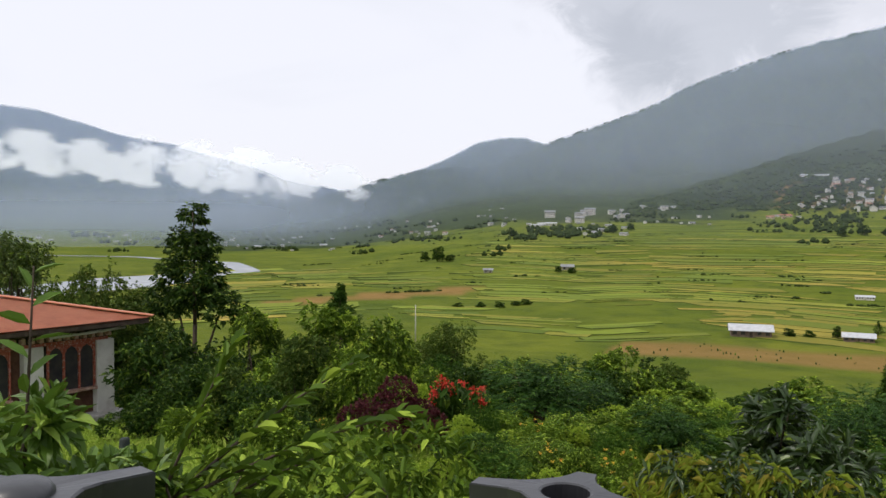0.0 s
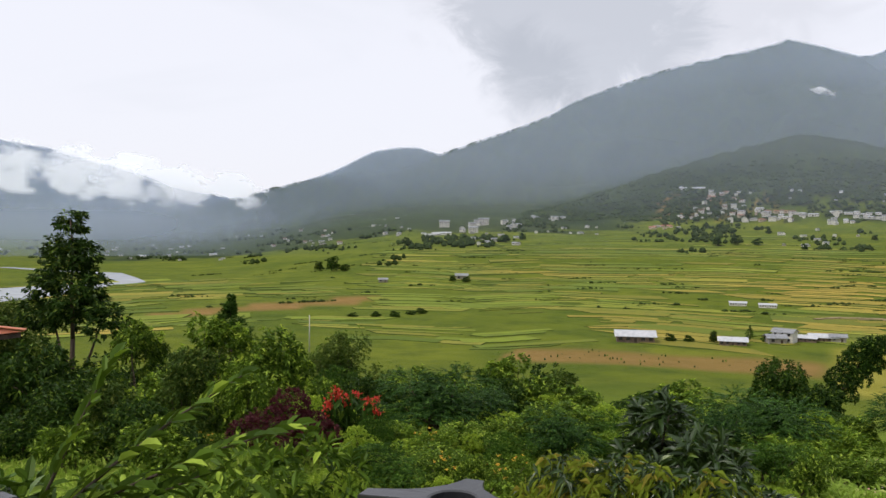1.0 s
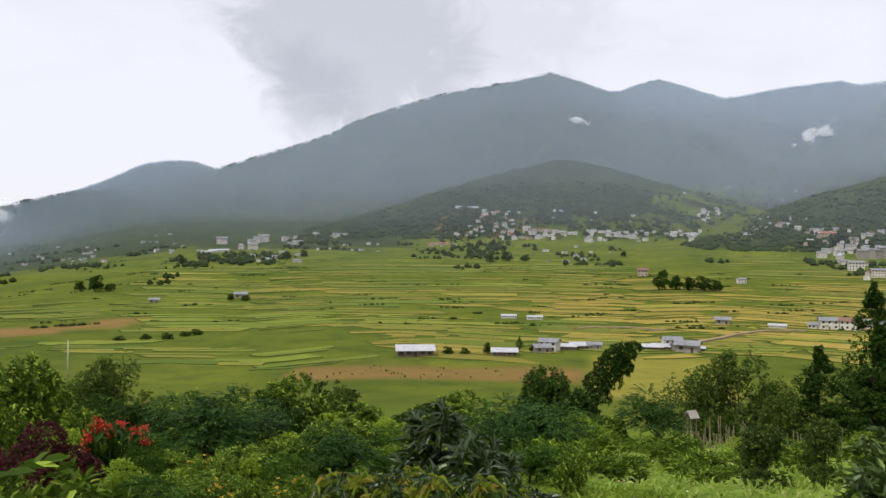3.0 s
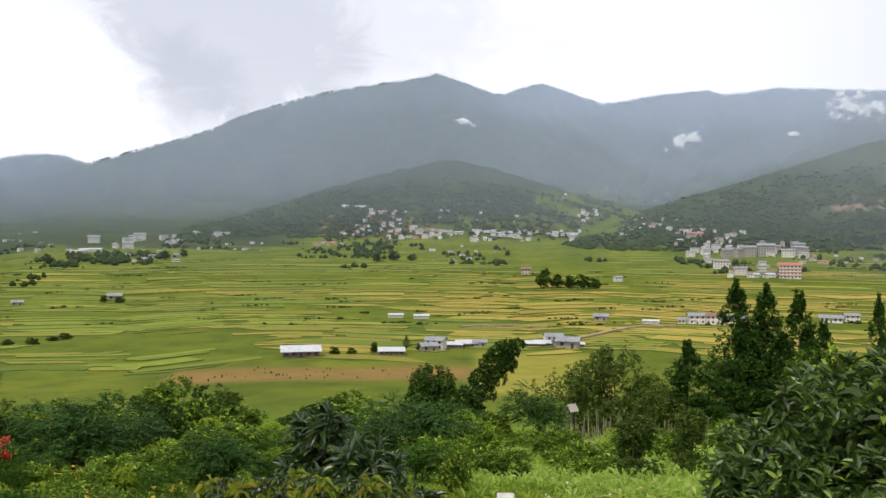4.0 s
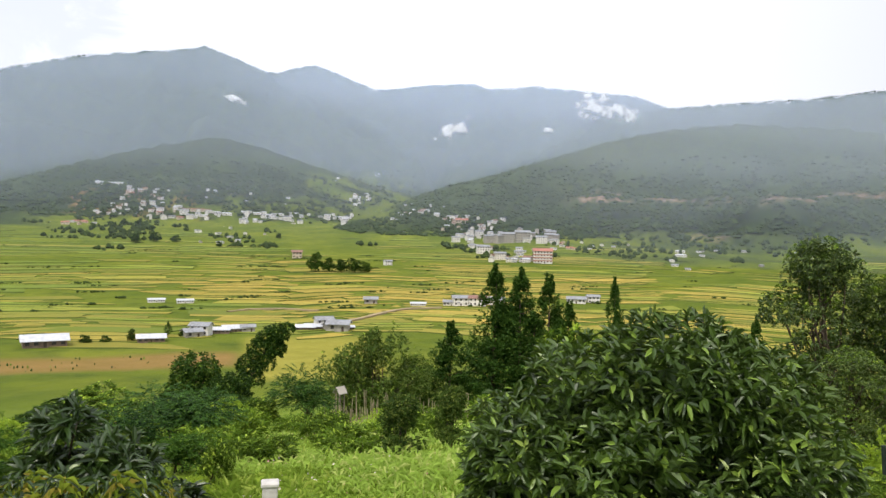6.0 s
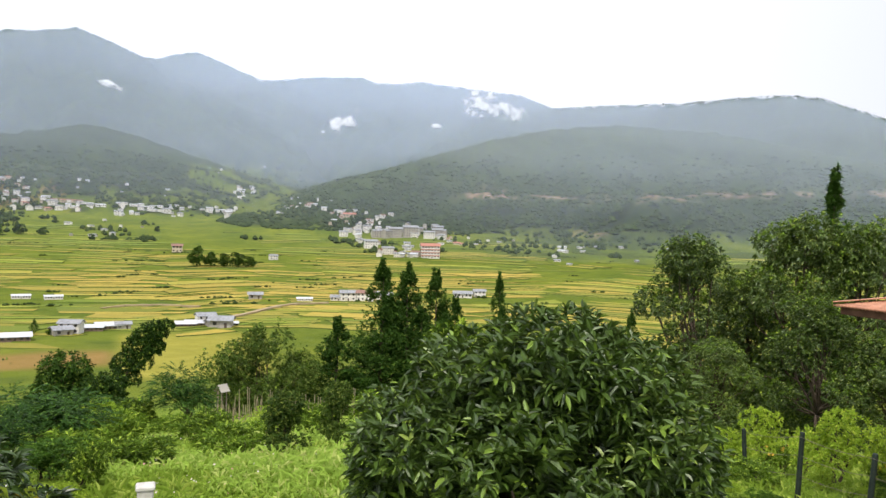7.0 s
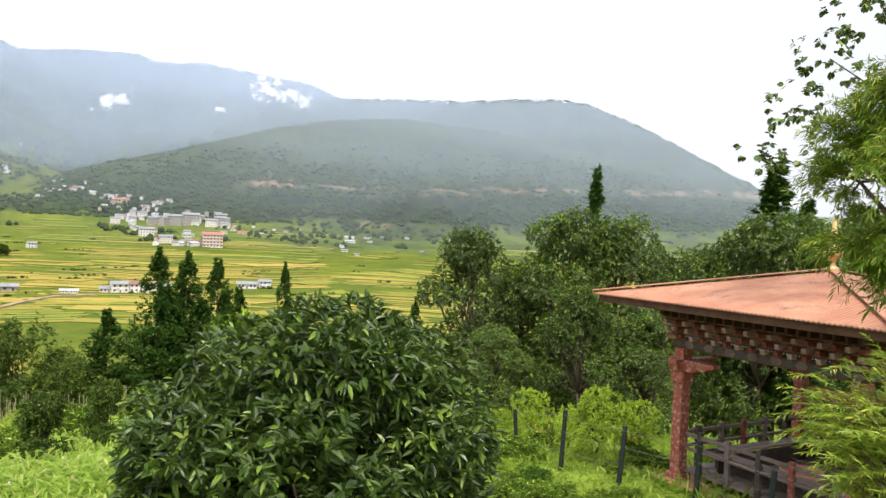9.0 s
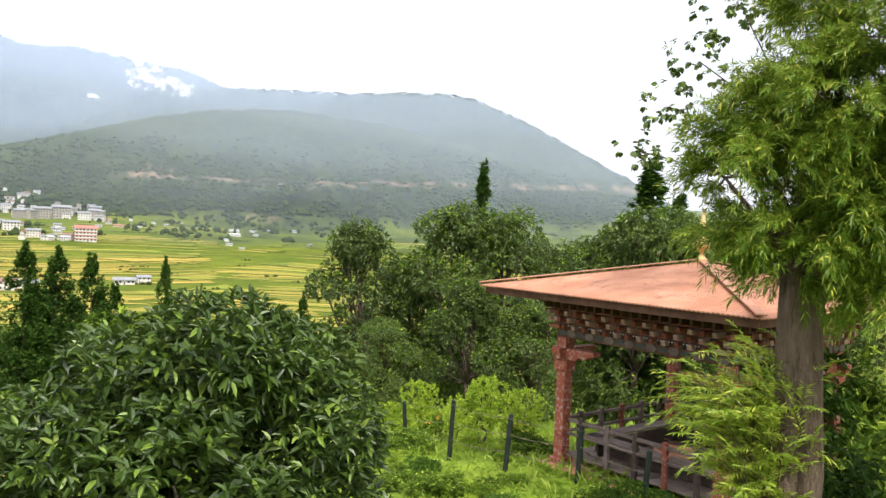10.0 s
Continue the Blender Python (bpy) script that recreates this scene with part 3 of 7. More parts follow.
def build_land():
    fine = np.radians(np.arange(-82, 92.01, 0.22))
    coarse = np.radians(np.arange(96, 278, 4.0))
    az = np.concatenate([fine, coarse])
    rad = np.concatenate([[0.0], np.geomspace(2.0, 700, 120), np.geomspace(707, 4900, 150)])
    A, R = np.meshgrid(az, rad, indexing="ij")
    X, Y = R * np.sin(A), R * np.cos(A)
    Z, hill, which = height(X, Y)
    deg = np.degrees(A)
    over = np.clip((Z - base_height(X, Y)) / 60, 0, 1)
    # gullies below the crests, and the fine roughness of tree tops on the wooded flanks
    el = np.degrees(np.arctan2(Z - EYE, np.maximum(R, 1)))
    below = np.zeros(R.shape)
    for i, (_, _, knots) in enumerate(RIDGES):
        own = np.interp(deg, [k[0] for k in knots], [k[2] for k in knots])
        below = np.where(which == i, smoothstep(own - el, 0.2, 1.6), below)
    near_gully = 20 * np.abs(fractal(X, Y, 330, 12, 3)) * (R > 850) * (1 - smoothstep(R, 1500, 1900))
    far_gully = 95 * np.abs(fractal(X, Y, 760, 13, 3)) * smoothstep(R, 1650, 2100)
    Z = Z + hill * over * (fractal(X, Y, 46, 9, 3) * 2.2 - (near_gully + far_gully) * below + np.random.RandomState(5).normal(0, 1.2, X.shape) * np.clip(R / 2200, 0.4, 1.2))
    n, m = A.shape
    V = to_true(np.stack([X, Y, Z], -1).reshape(-1, 3))
    i, j = np.meshgrid(np.arange(n), np.arange(m - 1), indexing="ij")
    i2 = (i + 1) % n
    F = np.stack([i * m + j, i * m + j + 1, i2 * m + j + 1, i2 * m + j], -1).reshape(-1, 4)
    me = mesh_from("ground", V, F, LAND, smooth=True)
    el = np.degrees(np.arctan2(Z - EYE, np.maximum(R, 1)))
    forest = hill * smoothstep(Z - base_height(X, Y) + fractal(X, Y, 160, 31, 3) * 5, 1, 9)
    skirt = smoothstep(R + fractal(X, Y, 120, 36, 3) * 70, 860, 960) * (1 - smoothstep(deg, -17, -13)) * smoothstep(deg, -60, -50)
    forest = np.maximum(forest, skirt * (1 - smoothstep(R, 4000, 4100)))
    # terraces cleared out of the woods behind the town and up the side valley
    patchy = fractal(X, Y, 150, 33, 4)
    clear = cleared(deg, el, patchy) * (R > 850) * (R < 2600)
    forest = forest * (1 - 0.7 * clear)
    foot = smoothstep(fractal(X, Y, 110, 37, 4), -0.25, 0.2) * smoothstep(deg, 25, 29) * (1 - smoothstep(deg, 50, 56)) * smoothstep(R, 760, 810) * (1 - smoothstep(el + 0.3 * patchy, 0.4, 1.1))
    forest = forest * (1 - 0.75 * foot)
    # rough scrub between the last plots and the right-hand hill
    scrub = smoothstep(deg, 21, 27) * smoothstep(R + fractal(X, Y, 140, 47, 3) * 90, 600, 720) * (0.25 + 0.5 * smoothstep(patchy, -0.3, 0.3))
    forest = np.maximum(forest, scrub * (R < 1200))
    soil = smoothstep(R + fractal(X, Y, 30, 42, 2) * 1.5, 169, 171) * (1 - smoothstep(R, 202, 205)) * smoothstep(deg + fractal(X, Y, 25, 40, 2) * 0.8, -24.5, -23.5) * (1 - smoothstep(deg, -3.0, -1.2))
    lie = R - 3.4 * (deg + 40)
    red = smoothstep(lie + fractal(X, Y, 40, 41, 2) * 5, 316, 320) * (1 - smoothstep(lie + fractal(X, Y, 22, 43, 2) * 3, 340, 345)) * smoothstep(deg, -50, -49) * (1 - smoothstep(deg, -34.5, -32))
    soil = np.maximum(soil * 0.85, red * 0.95)
    # bare red earth between the houses of the town
    lots = smoothstep(fractal(X, Y, 60, 61, 3), 0.28, 0.5) * smoothstep(-np.abs(deg + 9), -5, -3.5) * smoothstep(-np.abs(el - 2.0), -1.2, -0.6) * (R > 850) * (R < 1300)
    soil = np.maximum(soil, 0.7 * lots)
    pale = smoothstep(R, 140, 150) * (1 - smoothstep(R, 224, 230)) * smoothstep(deg, -2.4, -1.0) * (1 - smoothstep(deg + fractal(X, Y, 25, 44, 2), 7, 9))
    # broken outcrops of a hillside cutting
    line = cutting_line(deg)
    rag, crumbs = fractal(X, Y, 120, 50, 4), fractal(X, Y, 34, 51, 3)
    scar = smoothstep(crumbs + 0.4 * rag, -0.25, 0.3) * smoothstep(-np.abs(el - line - 0.10 * rag), -0.30, -0.08) * smoothstep(deg, 21, 23) * hill
    knob = smoothstep(crumbs + 0.4, 0.1, 0.6) * smoothstep(-np.hypot((deg - 24.2) / 1.6, (el - 3.35) / 0.42), -1, -0.5) * hill
    slip = smoothstep(crumbs + 0.3, 0.2, 0.6) * smoothstep(-np.hypot((deg - 31.6) / 2.2, (el - 0.4) / 0.3), -1, -0.5)
    scar = np.clip(0.75 * scar + 0.6 * knob + 0.45 * slip, 0, 0.85)
    # dark pines below the cutting, and on the front spur
    pine = hill * smoothstep(line - 0.25 + 0.5 * fractal(X, Y, 220, 52, 4) - el, 0, 0.5) * smoothstep(deg, 10, 14) * (1 - 0.8 * foot)
    front = hill * smoothstep(fractal(X, Y, 300, 53, 4), -0.5, 0.1) * (1 - smoothstep(deg, 8, 11)) * smoothstep(deg, -24, -16) * (R < 1750) * (1 - clear)
    pine = np.maximum(pine, 0.85 * front)
    for name, data in (("pine", pine), ("forest", forest), ("soil", soil), ("scar", scar), ("pale", pale), ("far", smoothstep(R, 60, 140))):
        at = me.attributes.new(name, "FLOAT", "POINT")
        at.data.foreach_set("value", data.reshape(-1).astype(np.float32))
    tagged(new("ground", me), "green valley floor rising into wooded mountains", "ground", kind="structure")


def cutting_line(deg):
    return 3.02 + np.clip((deg - 30) / 20, 0, 1) * 0.5


def cleared(deg, el, patchy):
    """Where the slopes behind the town are farmed: 0 to 1."""
    low = smoothstep(deg + 1.5 * patchy, -9.5, -7.5) * (1 - smoothstep(deg, 8, 11)) * smoothstep(el, 0.6, 1.0) * (1 - smoothstep(el + 0.9 * patchy, 2.5, 3.0))
    high = smoothstep(patchy, -0.15, 0.15) * smoothstep(deg, 1.0, 3.0) * (1 - smoothstep(deg, 9.5, 11.0)) * smoothstep(el, 2.4, 2.8) * (1 - smoothstep(el, 4.3, 4.8))
    return np.clip(low * smoothstep(patchy, -0.55, -0.15) + high, 0, 1)


build_land()


def crest_angle(deg, d):
    """How high the land beyond d rises over the terrace's horizon."""
    far = np.geomspace(d, 4800, 60)[:, None]
    a = np.radians(deg)[None, :]
    return np.degrees(np.arctan2(height(far * np.sin(a), far * np.cos(a))[0] - EYE, far)).max(0)


def veil_mesh(name, V, F, dense, material, label, category, group=""):
    """A translucent sheet for haze and cloud; where it has thinned out to nothing there is none."""
    F = F[dense[F].max(1) > 0.004]
    used, F = np.unique(F, return_inverse=True)
    me = mesh_from(name, to_true(V[used]), F.reshape(-1, 4), material, smooth=True)
    at = me.attributes.new("dense", "FLOAT", "POINT")
    at.data.foreach_set("value", dense[used].astype(np.float32))
    return tagged(new(name, me), label, category, group, kind="structure")


def haze_sheet(d, material, share, label):
    """Translucent sheet painting in haze at that distance, up to the crests behind it."""
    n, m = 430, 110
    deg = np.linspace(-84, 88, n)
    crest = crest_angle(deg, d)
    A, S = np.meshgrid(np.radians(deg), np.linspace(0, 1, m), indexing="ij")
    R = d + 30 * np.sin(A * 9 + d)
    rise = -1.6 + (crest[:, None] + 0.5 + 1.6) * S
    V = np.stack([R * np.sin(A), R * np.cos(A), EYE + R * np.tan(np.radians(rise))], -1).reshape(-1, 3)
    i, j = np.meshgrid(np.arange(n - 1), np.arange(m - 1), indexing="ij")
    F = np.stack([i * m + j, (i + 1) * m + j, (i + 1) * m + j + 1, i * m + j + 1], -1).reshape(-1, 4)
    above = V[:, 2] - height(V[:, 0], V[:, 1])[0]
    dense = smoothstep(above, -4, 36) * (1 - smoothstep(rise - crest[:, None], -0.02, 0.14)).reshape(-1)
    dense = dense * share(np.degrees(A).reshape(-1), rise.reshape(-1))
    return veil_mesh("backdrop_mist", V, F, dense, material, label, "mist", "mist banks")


# aerial haze put into the colour of see-through sheets, bluer further off
HAZE_NEAR = veil_material("thin_haze", 0.21, 0.0011, -0.6, 0.9, (0.61, 0.69, 0.86))
HAZE = veil_material("haze", 0.31, 0.0011, -0.6, 0.9, (0.56, 0.68, 0.90))


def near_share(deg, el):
    """Sheet density: thicker over the right-hand hill and high up, clear over the fields."""
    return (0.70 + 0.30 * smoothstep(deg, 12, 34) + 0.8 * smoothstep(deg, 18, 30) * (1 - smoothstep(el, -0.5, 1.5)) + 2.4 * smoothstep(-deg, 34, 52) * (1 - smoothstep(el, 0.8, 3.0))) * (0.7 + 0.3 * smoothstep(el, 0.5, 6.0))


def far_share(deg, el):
    """Sheet density: thicker near the crests and over the far end of the valley."""
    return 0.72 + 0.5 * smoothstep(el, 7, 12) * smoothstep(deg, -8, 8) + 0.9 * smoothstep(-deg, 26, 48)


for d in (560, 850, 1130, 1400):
    haze_sheet(d, HAZE_NEAR, near_share, "translucent grey sheet tinted as thin valley haze")
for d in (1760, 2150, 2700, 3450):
    haze_sheet(d, HAZE, far_share, "translucent grey-blue sheet tinted as haze before the mountains")


def cloud(material, az0, az1, el0, el1, d, label, lean=0.0, body=0.0):
    """A ragged cloud lying along a mountain flank."""
    n, m = 130, 54
    wide = az1 - az0
    A, S = np.meshgrid(np.linspace(az0, az1, n), np.linspace(el0, el1, m), indexing="ij")
    u, v = np.meshgrid(np.linspace(-1, 1, n), np.linspace(-1, 1, m), indexing="ij")
    torn = fractal(A * 10, S * 14, 9.0 + 1.6 * wide if wide < 10 else 42.0, int(abs(az0) * 10), 3 if wide < 10 else 4)
    S = S + lean * u
    R = d - d * 0.015 * np.cos(u * 1.5) * np.cos(v * 1.5)
    V = np.stack([R * np.sin(np.radians(A)), R * np.cos(np.radians(A)), EYE + R * np.tan(np.radians(S))], -1).reshape(-1, 3)
    i, j = np.meshgrid(np.arange(n - 1), np.arange(m - 1), indexing="ij")
    F = np.stack([i * m + j, (i + 1) * m + j, (i + 1) * m + j + 1, i * m + j + 1], -1).reshape(-1, 4)
    dense = smoothstep(1.0 + body - np.hypot(u, v) + (0.5 + body) * torn, 0.12, 0.95) * (1 - smoothstep(np.maximum(np.abs(u), np.abs(v)), 0.7, 0.98))
    veil_mesh("backdrop_cloud", V, F, dense.reshape(-1), material, label, "cloud")


# the clouds emit a little, in place of the daylight that whitens them
BANK = veil_material("cloud_bank", 1.0, 0.004, -0.15, 0.35, (0.92, 0.94, 0.97), 0.58)
WISP = veil_material("cloud_wisp", 0.85, 0.006, -0.6, 0.4, (0.9, 0.92, 0.96), 0.16)
cloud(BANK, -100, -44.0, 3.6, 7.0, 1345, "white cloud bank lying on the far blue mountain", -2.6, 0.45)
cloud(BANK, -60, -40.5, 2.3, 5.6, 1500, "low white cloud rolling off the far mountain's shoulder", -1.5, 0.3)
cloud(WISP, -4.0, -1.7, 9.35, 10.05, 1340, "small white wisp of cloud on the wooded flank", -0.34)
cloud(WISP, 11.4, 14.9, 7.3, 8.8, 1345, "white wisp of cloud in the side valley", 0.62)
cloud(WISP, 21.7, 24.9, 8.6, 10.9, 1335, "ragged white cloud in front of the ridge", 0.0)
cloud(WISP, 23.2, 27.4, 8.5, 10.0, 1350, "torn white trail of cloud in front of the ridge", -0.36)
cloud(WISP, 19.6, 20.6, 7.75, 8.45, 1350, "tiny puff of cloud on the blue ridge")


def build_river():
    pts = np.array([tuple(from_az(a, d).xy) for a, d in ((-95, 300), (-80, 330), (-68, 370), (-61, 415), (-57, 460), (-53, 505), (-50.3, 520), (-52, 640), (-58, 760), (-70, 900))])
    s = np.linspace(0, len(pts) - 1, 90)
    c = np.stack([np.interp(s, np.arange(len(pts)), pts[:, k]) for k in (0, 1)], 1)
    t = np.gradient(c, axis=0)
    t /= np.linalg.norm(t, axis=1)[:, None]
    nrm = np.stack([t[:, 1], -t[:, 0]], 1)
    w = np.interp(s, [0, 4, 5.2, 6, 8], [36, 30, 14, 7, 7]) + 3 * np.sin(s * 2.1)
    V = []
    for q in (-1, -0.4, 0.4, 1):
        p = c + nrm * (w * q)[:, None]
        z = height(p[:, 0], p[:, 1])[0]
        V.append(np.column_stack([p, z + 0.35]))
    V = np.stack(V, 1).reshape(-1, 3)
    F = [(i * 4 + k, i * 4 + k + 1, (i + 1) * 4 + k + 1, (i + 1) * 4 + k) for i in range(89) for k in range(3)]
    tagged(part_mesh("water", to_true(V), F, RIVER, smooth=True), "pale grey river winding along the valley floor", "river", kind="structure")


build_river()

# ---- paddy fields ----
def paddy_material(name, single):
    m, t, p = base_material(name)
    if single:
        r = t.nodes.new("ShaderNodeObjectInfo").outputs["Random"]
    else:
        r = t.nodes.new("ShaderNodeNewGeometry").outputs["Random Per Island"]
    zone = attribute(t, "ripe")
    green = mixed(t, r, rgb(0.075, 0.115, 0.010), rgb(0.185, 0.235, 0.022))
    gold = mixed(t, r, rgb(0.22, 0.18, 0.024), rgb(0.37, 0.265, 0.05))
    wn = t.nodes.new("ShaderNodeTexWhiteNoise")
    wn.noise_dimensions = "1D"
    t.links.new(r, wn.inputs["W"])
    sway = t.nodes.new("ShaderNodeMath")
    sway.operation = "MULTIPLY_ADD"
    sway.inputs[1].default_value, sway.inputs[2].default_value = 0.9, -0.42
    t.links.new(wn.outputs["Value"], sway.inputs[0])
    add = t.nodes.new("ShaderNodeMath")
    add.use_clamp = True
    t.links.new(sway.outputs[0], add.inputs[0])
    t.links.new(zone, add.inputs[1])
    col = mixed(t, add.outputs[0], green, gold)
    col = mixed(t, noised(t, 0.12, 5, 0.65, 0.45, 0.95), col, rgb(0.11, 0.125, 0.025))
    t.links.new(col, p.inputs["Base Color"])
    p.inputs["Roughness"].default_value = 0.9
    p.inputs["Specular IOR Level"].default_value = 0.15
    bumped(t, p, noised(t, 1.2, 6, 0.7, 0.2, 0.8), 0.5, 0.3)
    return m


PADDY, PADDY_ONE = paddy_material("rice", False), paddy_material("rice_plot", True)
rng = np.random.RandomState(11)


def plot(d0, d1, a0, a1, wave):
    """One terrace: a raised sheet of rice with grassy banks, following the contour."""
    n = max(2, int((a1 - a0) * d0 / 57.3 / 14))
    az = np.linspace(a0, a1, n + 1)
    rows = []
    skew = np.linspace(rng.normal(0, 9), rng.normal(0, 9), n + 1) / d0 * 57.3 * min(1.0, (d1 - d0) / 12)
    for q, d in ((0, d0), (1, d1)):
        r = d * (1 + wave(az))
        az = az + skew * q
        x, y = r * np.sin(np.radians(az)), r * np.cos(np.radians(az))
        rows.append(np.column_stack([x, y, height(x, y)[0]]))
    if np.ptp(np.concatenate([rows[0][:, 2], rows[1][:, 2]])) > 3.2:
        return None
    top = (rows[0][:, 2].mean() + rows[1][:, 2].mean()) / 2 + 0.25
    a, b = rows[0].copy(), rows[1].copy()
    a[:, 2] = b[:, 2] = top
    a[:, 2] = 0.5 * top + 0.5 * (rows[0][:, 2] + 0.25)
    b[:, 2] = 0.5 * top + 0.5 * (rows[1][:, 2] + 0.25)
    c = a.copy()
    c[:, 2] -= 1.3
    c[:, :2] *= 0.9975
    e = b.copy()
    e[:, 2] -= 1.0
    V = np.concatenate([a, b, c, e])
    k = n + 1
    F = [(i, i + 1, k + i + 1, k + i) for i in range(n)]
    I = [0] * n
    F += [(2 * k + i, 2 * k + i + 1, i + 1, i) for i in range(n)]
    I += [1] * n
    F += [(0, k, 3 * k, 2 * k), (k - 1, 3 * k - 1, 4 * k - 1, 2 * k - 1)]
    I += [1, 1]
    return V, F, I


def ripened(ob, plan):
    """How ripe the rice is: gold in the middle of the valley and to its right, greener at the edges."""
    me, plan = ob.data, np.asarray(plan)
    x, y = plan[:, 0], plan[:, 1]
    az, d = np.degrees(np.arctan2(x, y)), np.hypot(x, y)
    ripe = 0.30 - 0.28 * smoothstep(-az, 4, 30) + 0.58 * fractal(x, y, 190, 91, 3) + 0.72 * np.exp(-((az - 12) / 22) ** 2 - ((d - 400) / 150) ** 2) - 0.35 * smoothstep(d, 560, 720)
    at = me.attributes.new("ripe", "FLOAT", "POINT")
    at.data.foreach_set("value", np.clip(ripe, 0, 1).astype(np.float32))
    return ob


def build_fields():
    field = thing("paddy_field", Matrix(), "terraced rice plots ripening from green to gold", "field", kind="structure")
    plots = []
    edges = [-57, -49, -41, -34, -26, -19, -13, -6, 1, 7, 12, 18, 24, 31, 38, 46, 55, 63]
    for sec, (e0, e1) in enumerate(zip(edges[:-1], edges[1:])):
        slant0, slant1 = (0.9 * math.sin(k * 2.3) for k in (sec, sec + 1))
        tilt = 0.0075 * math.sin(sec * 1.7 + 0.5)
        ph = 2.1 * sec
        mid = (e0 + e1) / 2
        d = 204.0 + rng.uniform(0, 8)
        row = 0
        while d < 900:
            size = rng.choice([0.55, 0.8, 1.0, 1.0, 1.9])
            step = (3.2 + 0.0125 * d) * size * rng.uniform(0.75, 1.3)
            az, stop = e0 + slant0 * (d - 300) / 100 + rng.uniform(-2.2, 2.2), e1 + slant1 * (d - 300) / 100 + rng.uniform(-2.2, 2.2)
            wave = lambda q, row=row: tilt * (q - mid) + 0.026 * np.sin(q * 0.16 + ph + row * 0.05) + 0.010 * np.sin(q * 0.5 + ph * 2 + row * 0.16)
            while az < stop - 0.4:
                ln = rng.uniform(16, 80) * (0.55 + d / 650) * (0.7 + 0.4 * size)
                nxt = min(stop, az + ln / d * 57.3)
                if stop - nxt < 1.0:
                    nxt = stop
                q = (az + nxt) / 2
                p = from_az(q, d * (1 + float(wave(np.array([q]))[0])))
                px, py = np.array([p.x]), np.array([p.y])
                over = float(height(px, py)[0][0] - base_height(px, py)[0])
                left_end = q < -34 and (d < 250 or d > 540)
                bare = -50 < q < -32 and 298 < d < 364
                pale = -5 < q < 12 and d < 233
                wild = float(fractal(px, py, 130, 95, 2)[0]) > 0.62 - 0.12 * (q < -12) - 0.5 * (q > 22 and d > 600)
                if over < 3 and not (left_end or bare or pale or wild) and rng.uniform() > 0.05 + 0.5 * (d > 760) + 0.1 * (q < -12 and d < 300):
                    gap = (0.5 + 0.001 * d) / d * 57.3
                    made = plot(d, d + step - 0.7 - 0.0016 * d, az + gap, nxt - gap, wave)
                    if made:
                        plots.append((d, made))
                az = nxt
            d += step
            row += 1
    plots.sort(key=lambda q: q[0])
    for _, (V, F, I) in plots[:260]:
        ripened(part_mesh("rice_plot", to_true(V), F, [PADDY_ONE, BUND], field, index=I), V)
    V, F, I = [], [], []
    for _, (v, f, i) in plots[260:]:
        o = len(V)
        V.extend(v.tolist())
        F.extend(tuple(q + o for q in g) for g in f)
        I.extend(i)
    rest = ripened(part_mesh("rice_plots", to_true(V), F, [PADDY, BUND], field, index=I), V)
    tagged(rest, kind="stuff")


build_fields()


# ---- houses of the valley ----
def gable_roof(w, dp, rise, over, thick=0.25):
    """A pitched roof with thickness over a w x dp plan, ridge along x."""
    bm = bmesh.new()
    x, y = w / 2 + over, dp / 2 + over
    drop = rise * over / (dp / 2)
    prof = [(-y, -drop), (0, rise), (y, -drop), (y, -drop - thick), (0, rise - thick), (-y, -drop - thick)]
    a = [bm.verts.new((-x, py, pz)) for py, pz in prof]
    b = [bm.verts.new((x, py, pz)) for py, pz in prof]
    n = len(prof)
    for i in range(n):
        bm.faces.new((a[i], a[(i + 1) % n], b[(i + 1) % n], b[i]))
    bm.faces.new((a[0], a[5], a[4], a[1])), bm.faces.new((a[1], a[4], a[3], a[2]))
    bm.faces.new((b[1], b[4], b[5], b[0])), bm.faces.new((b[2], b[3], b[4], b[1]))
    return bm


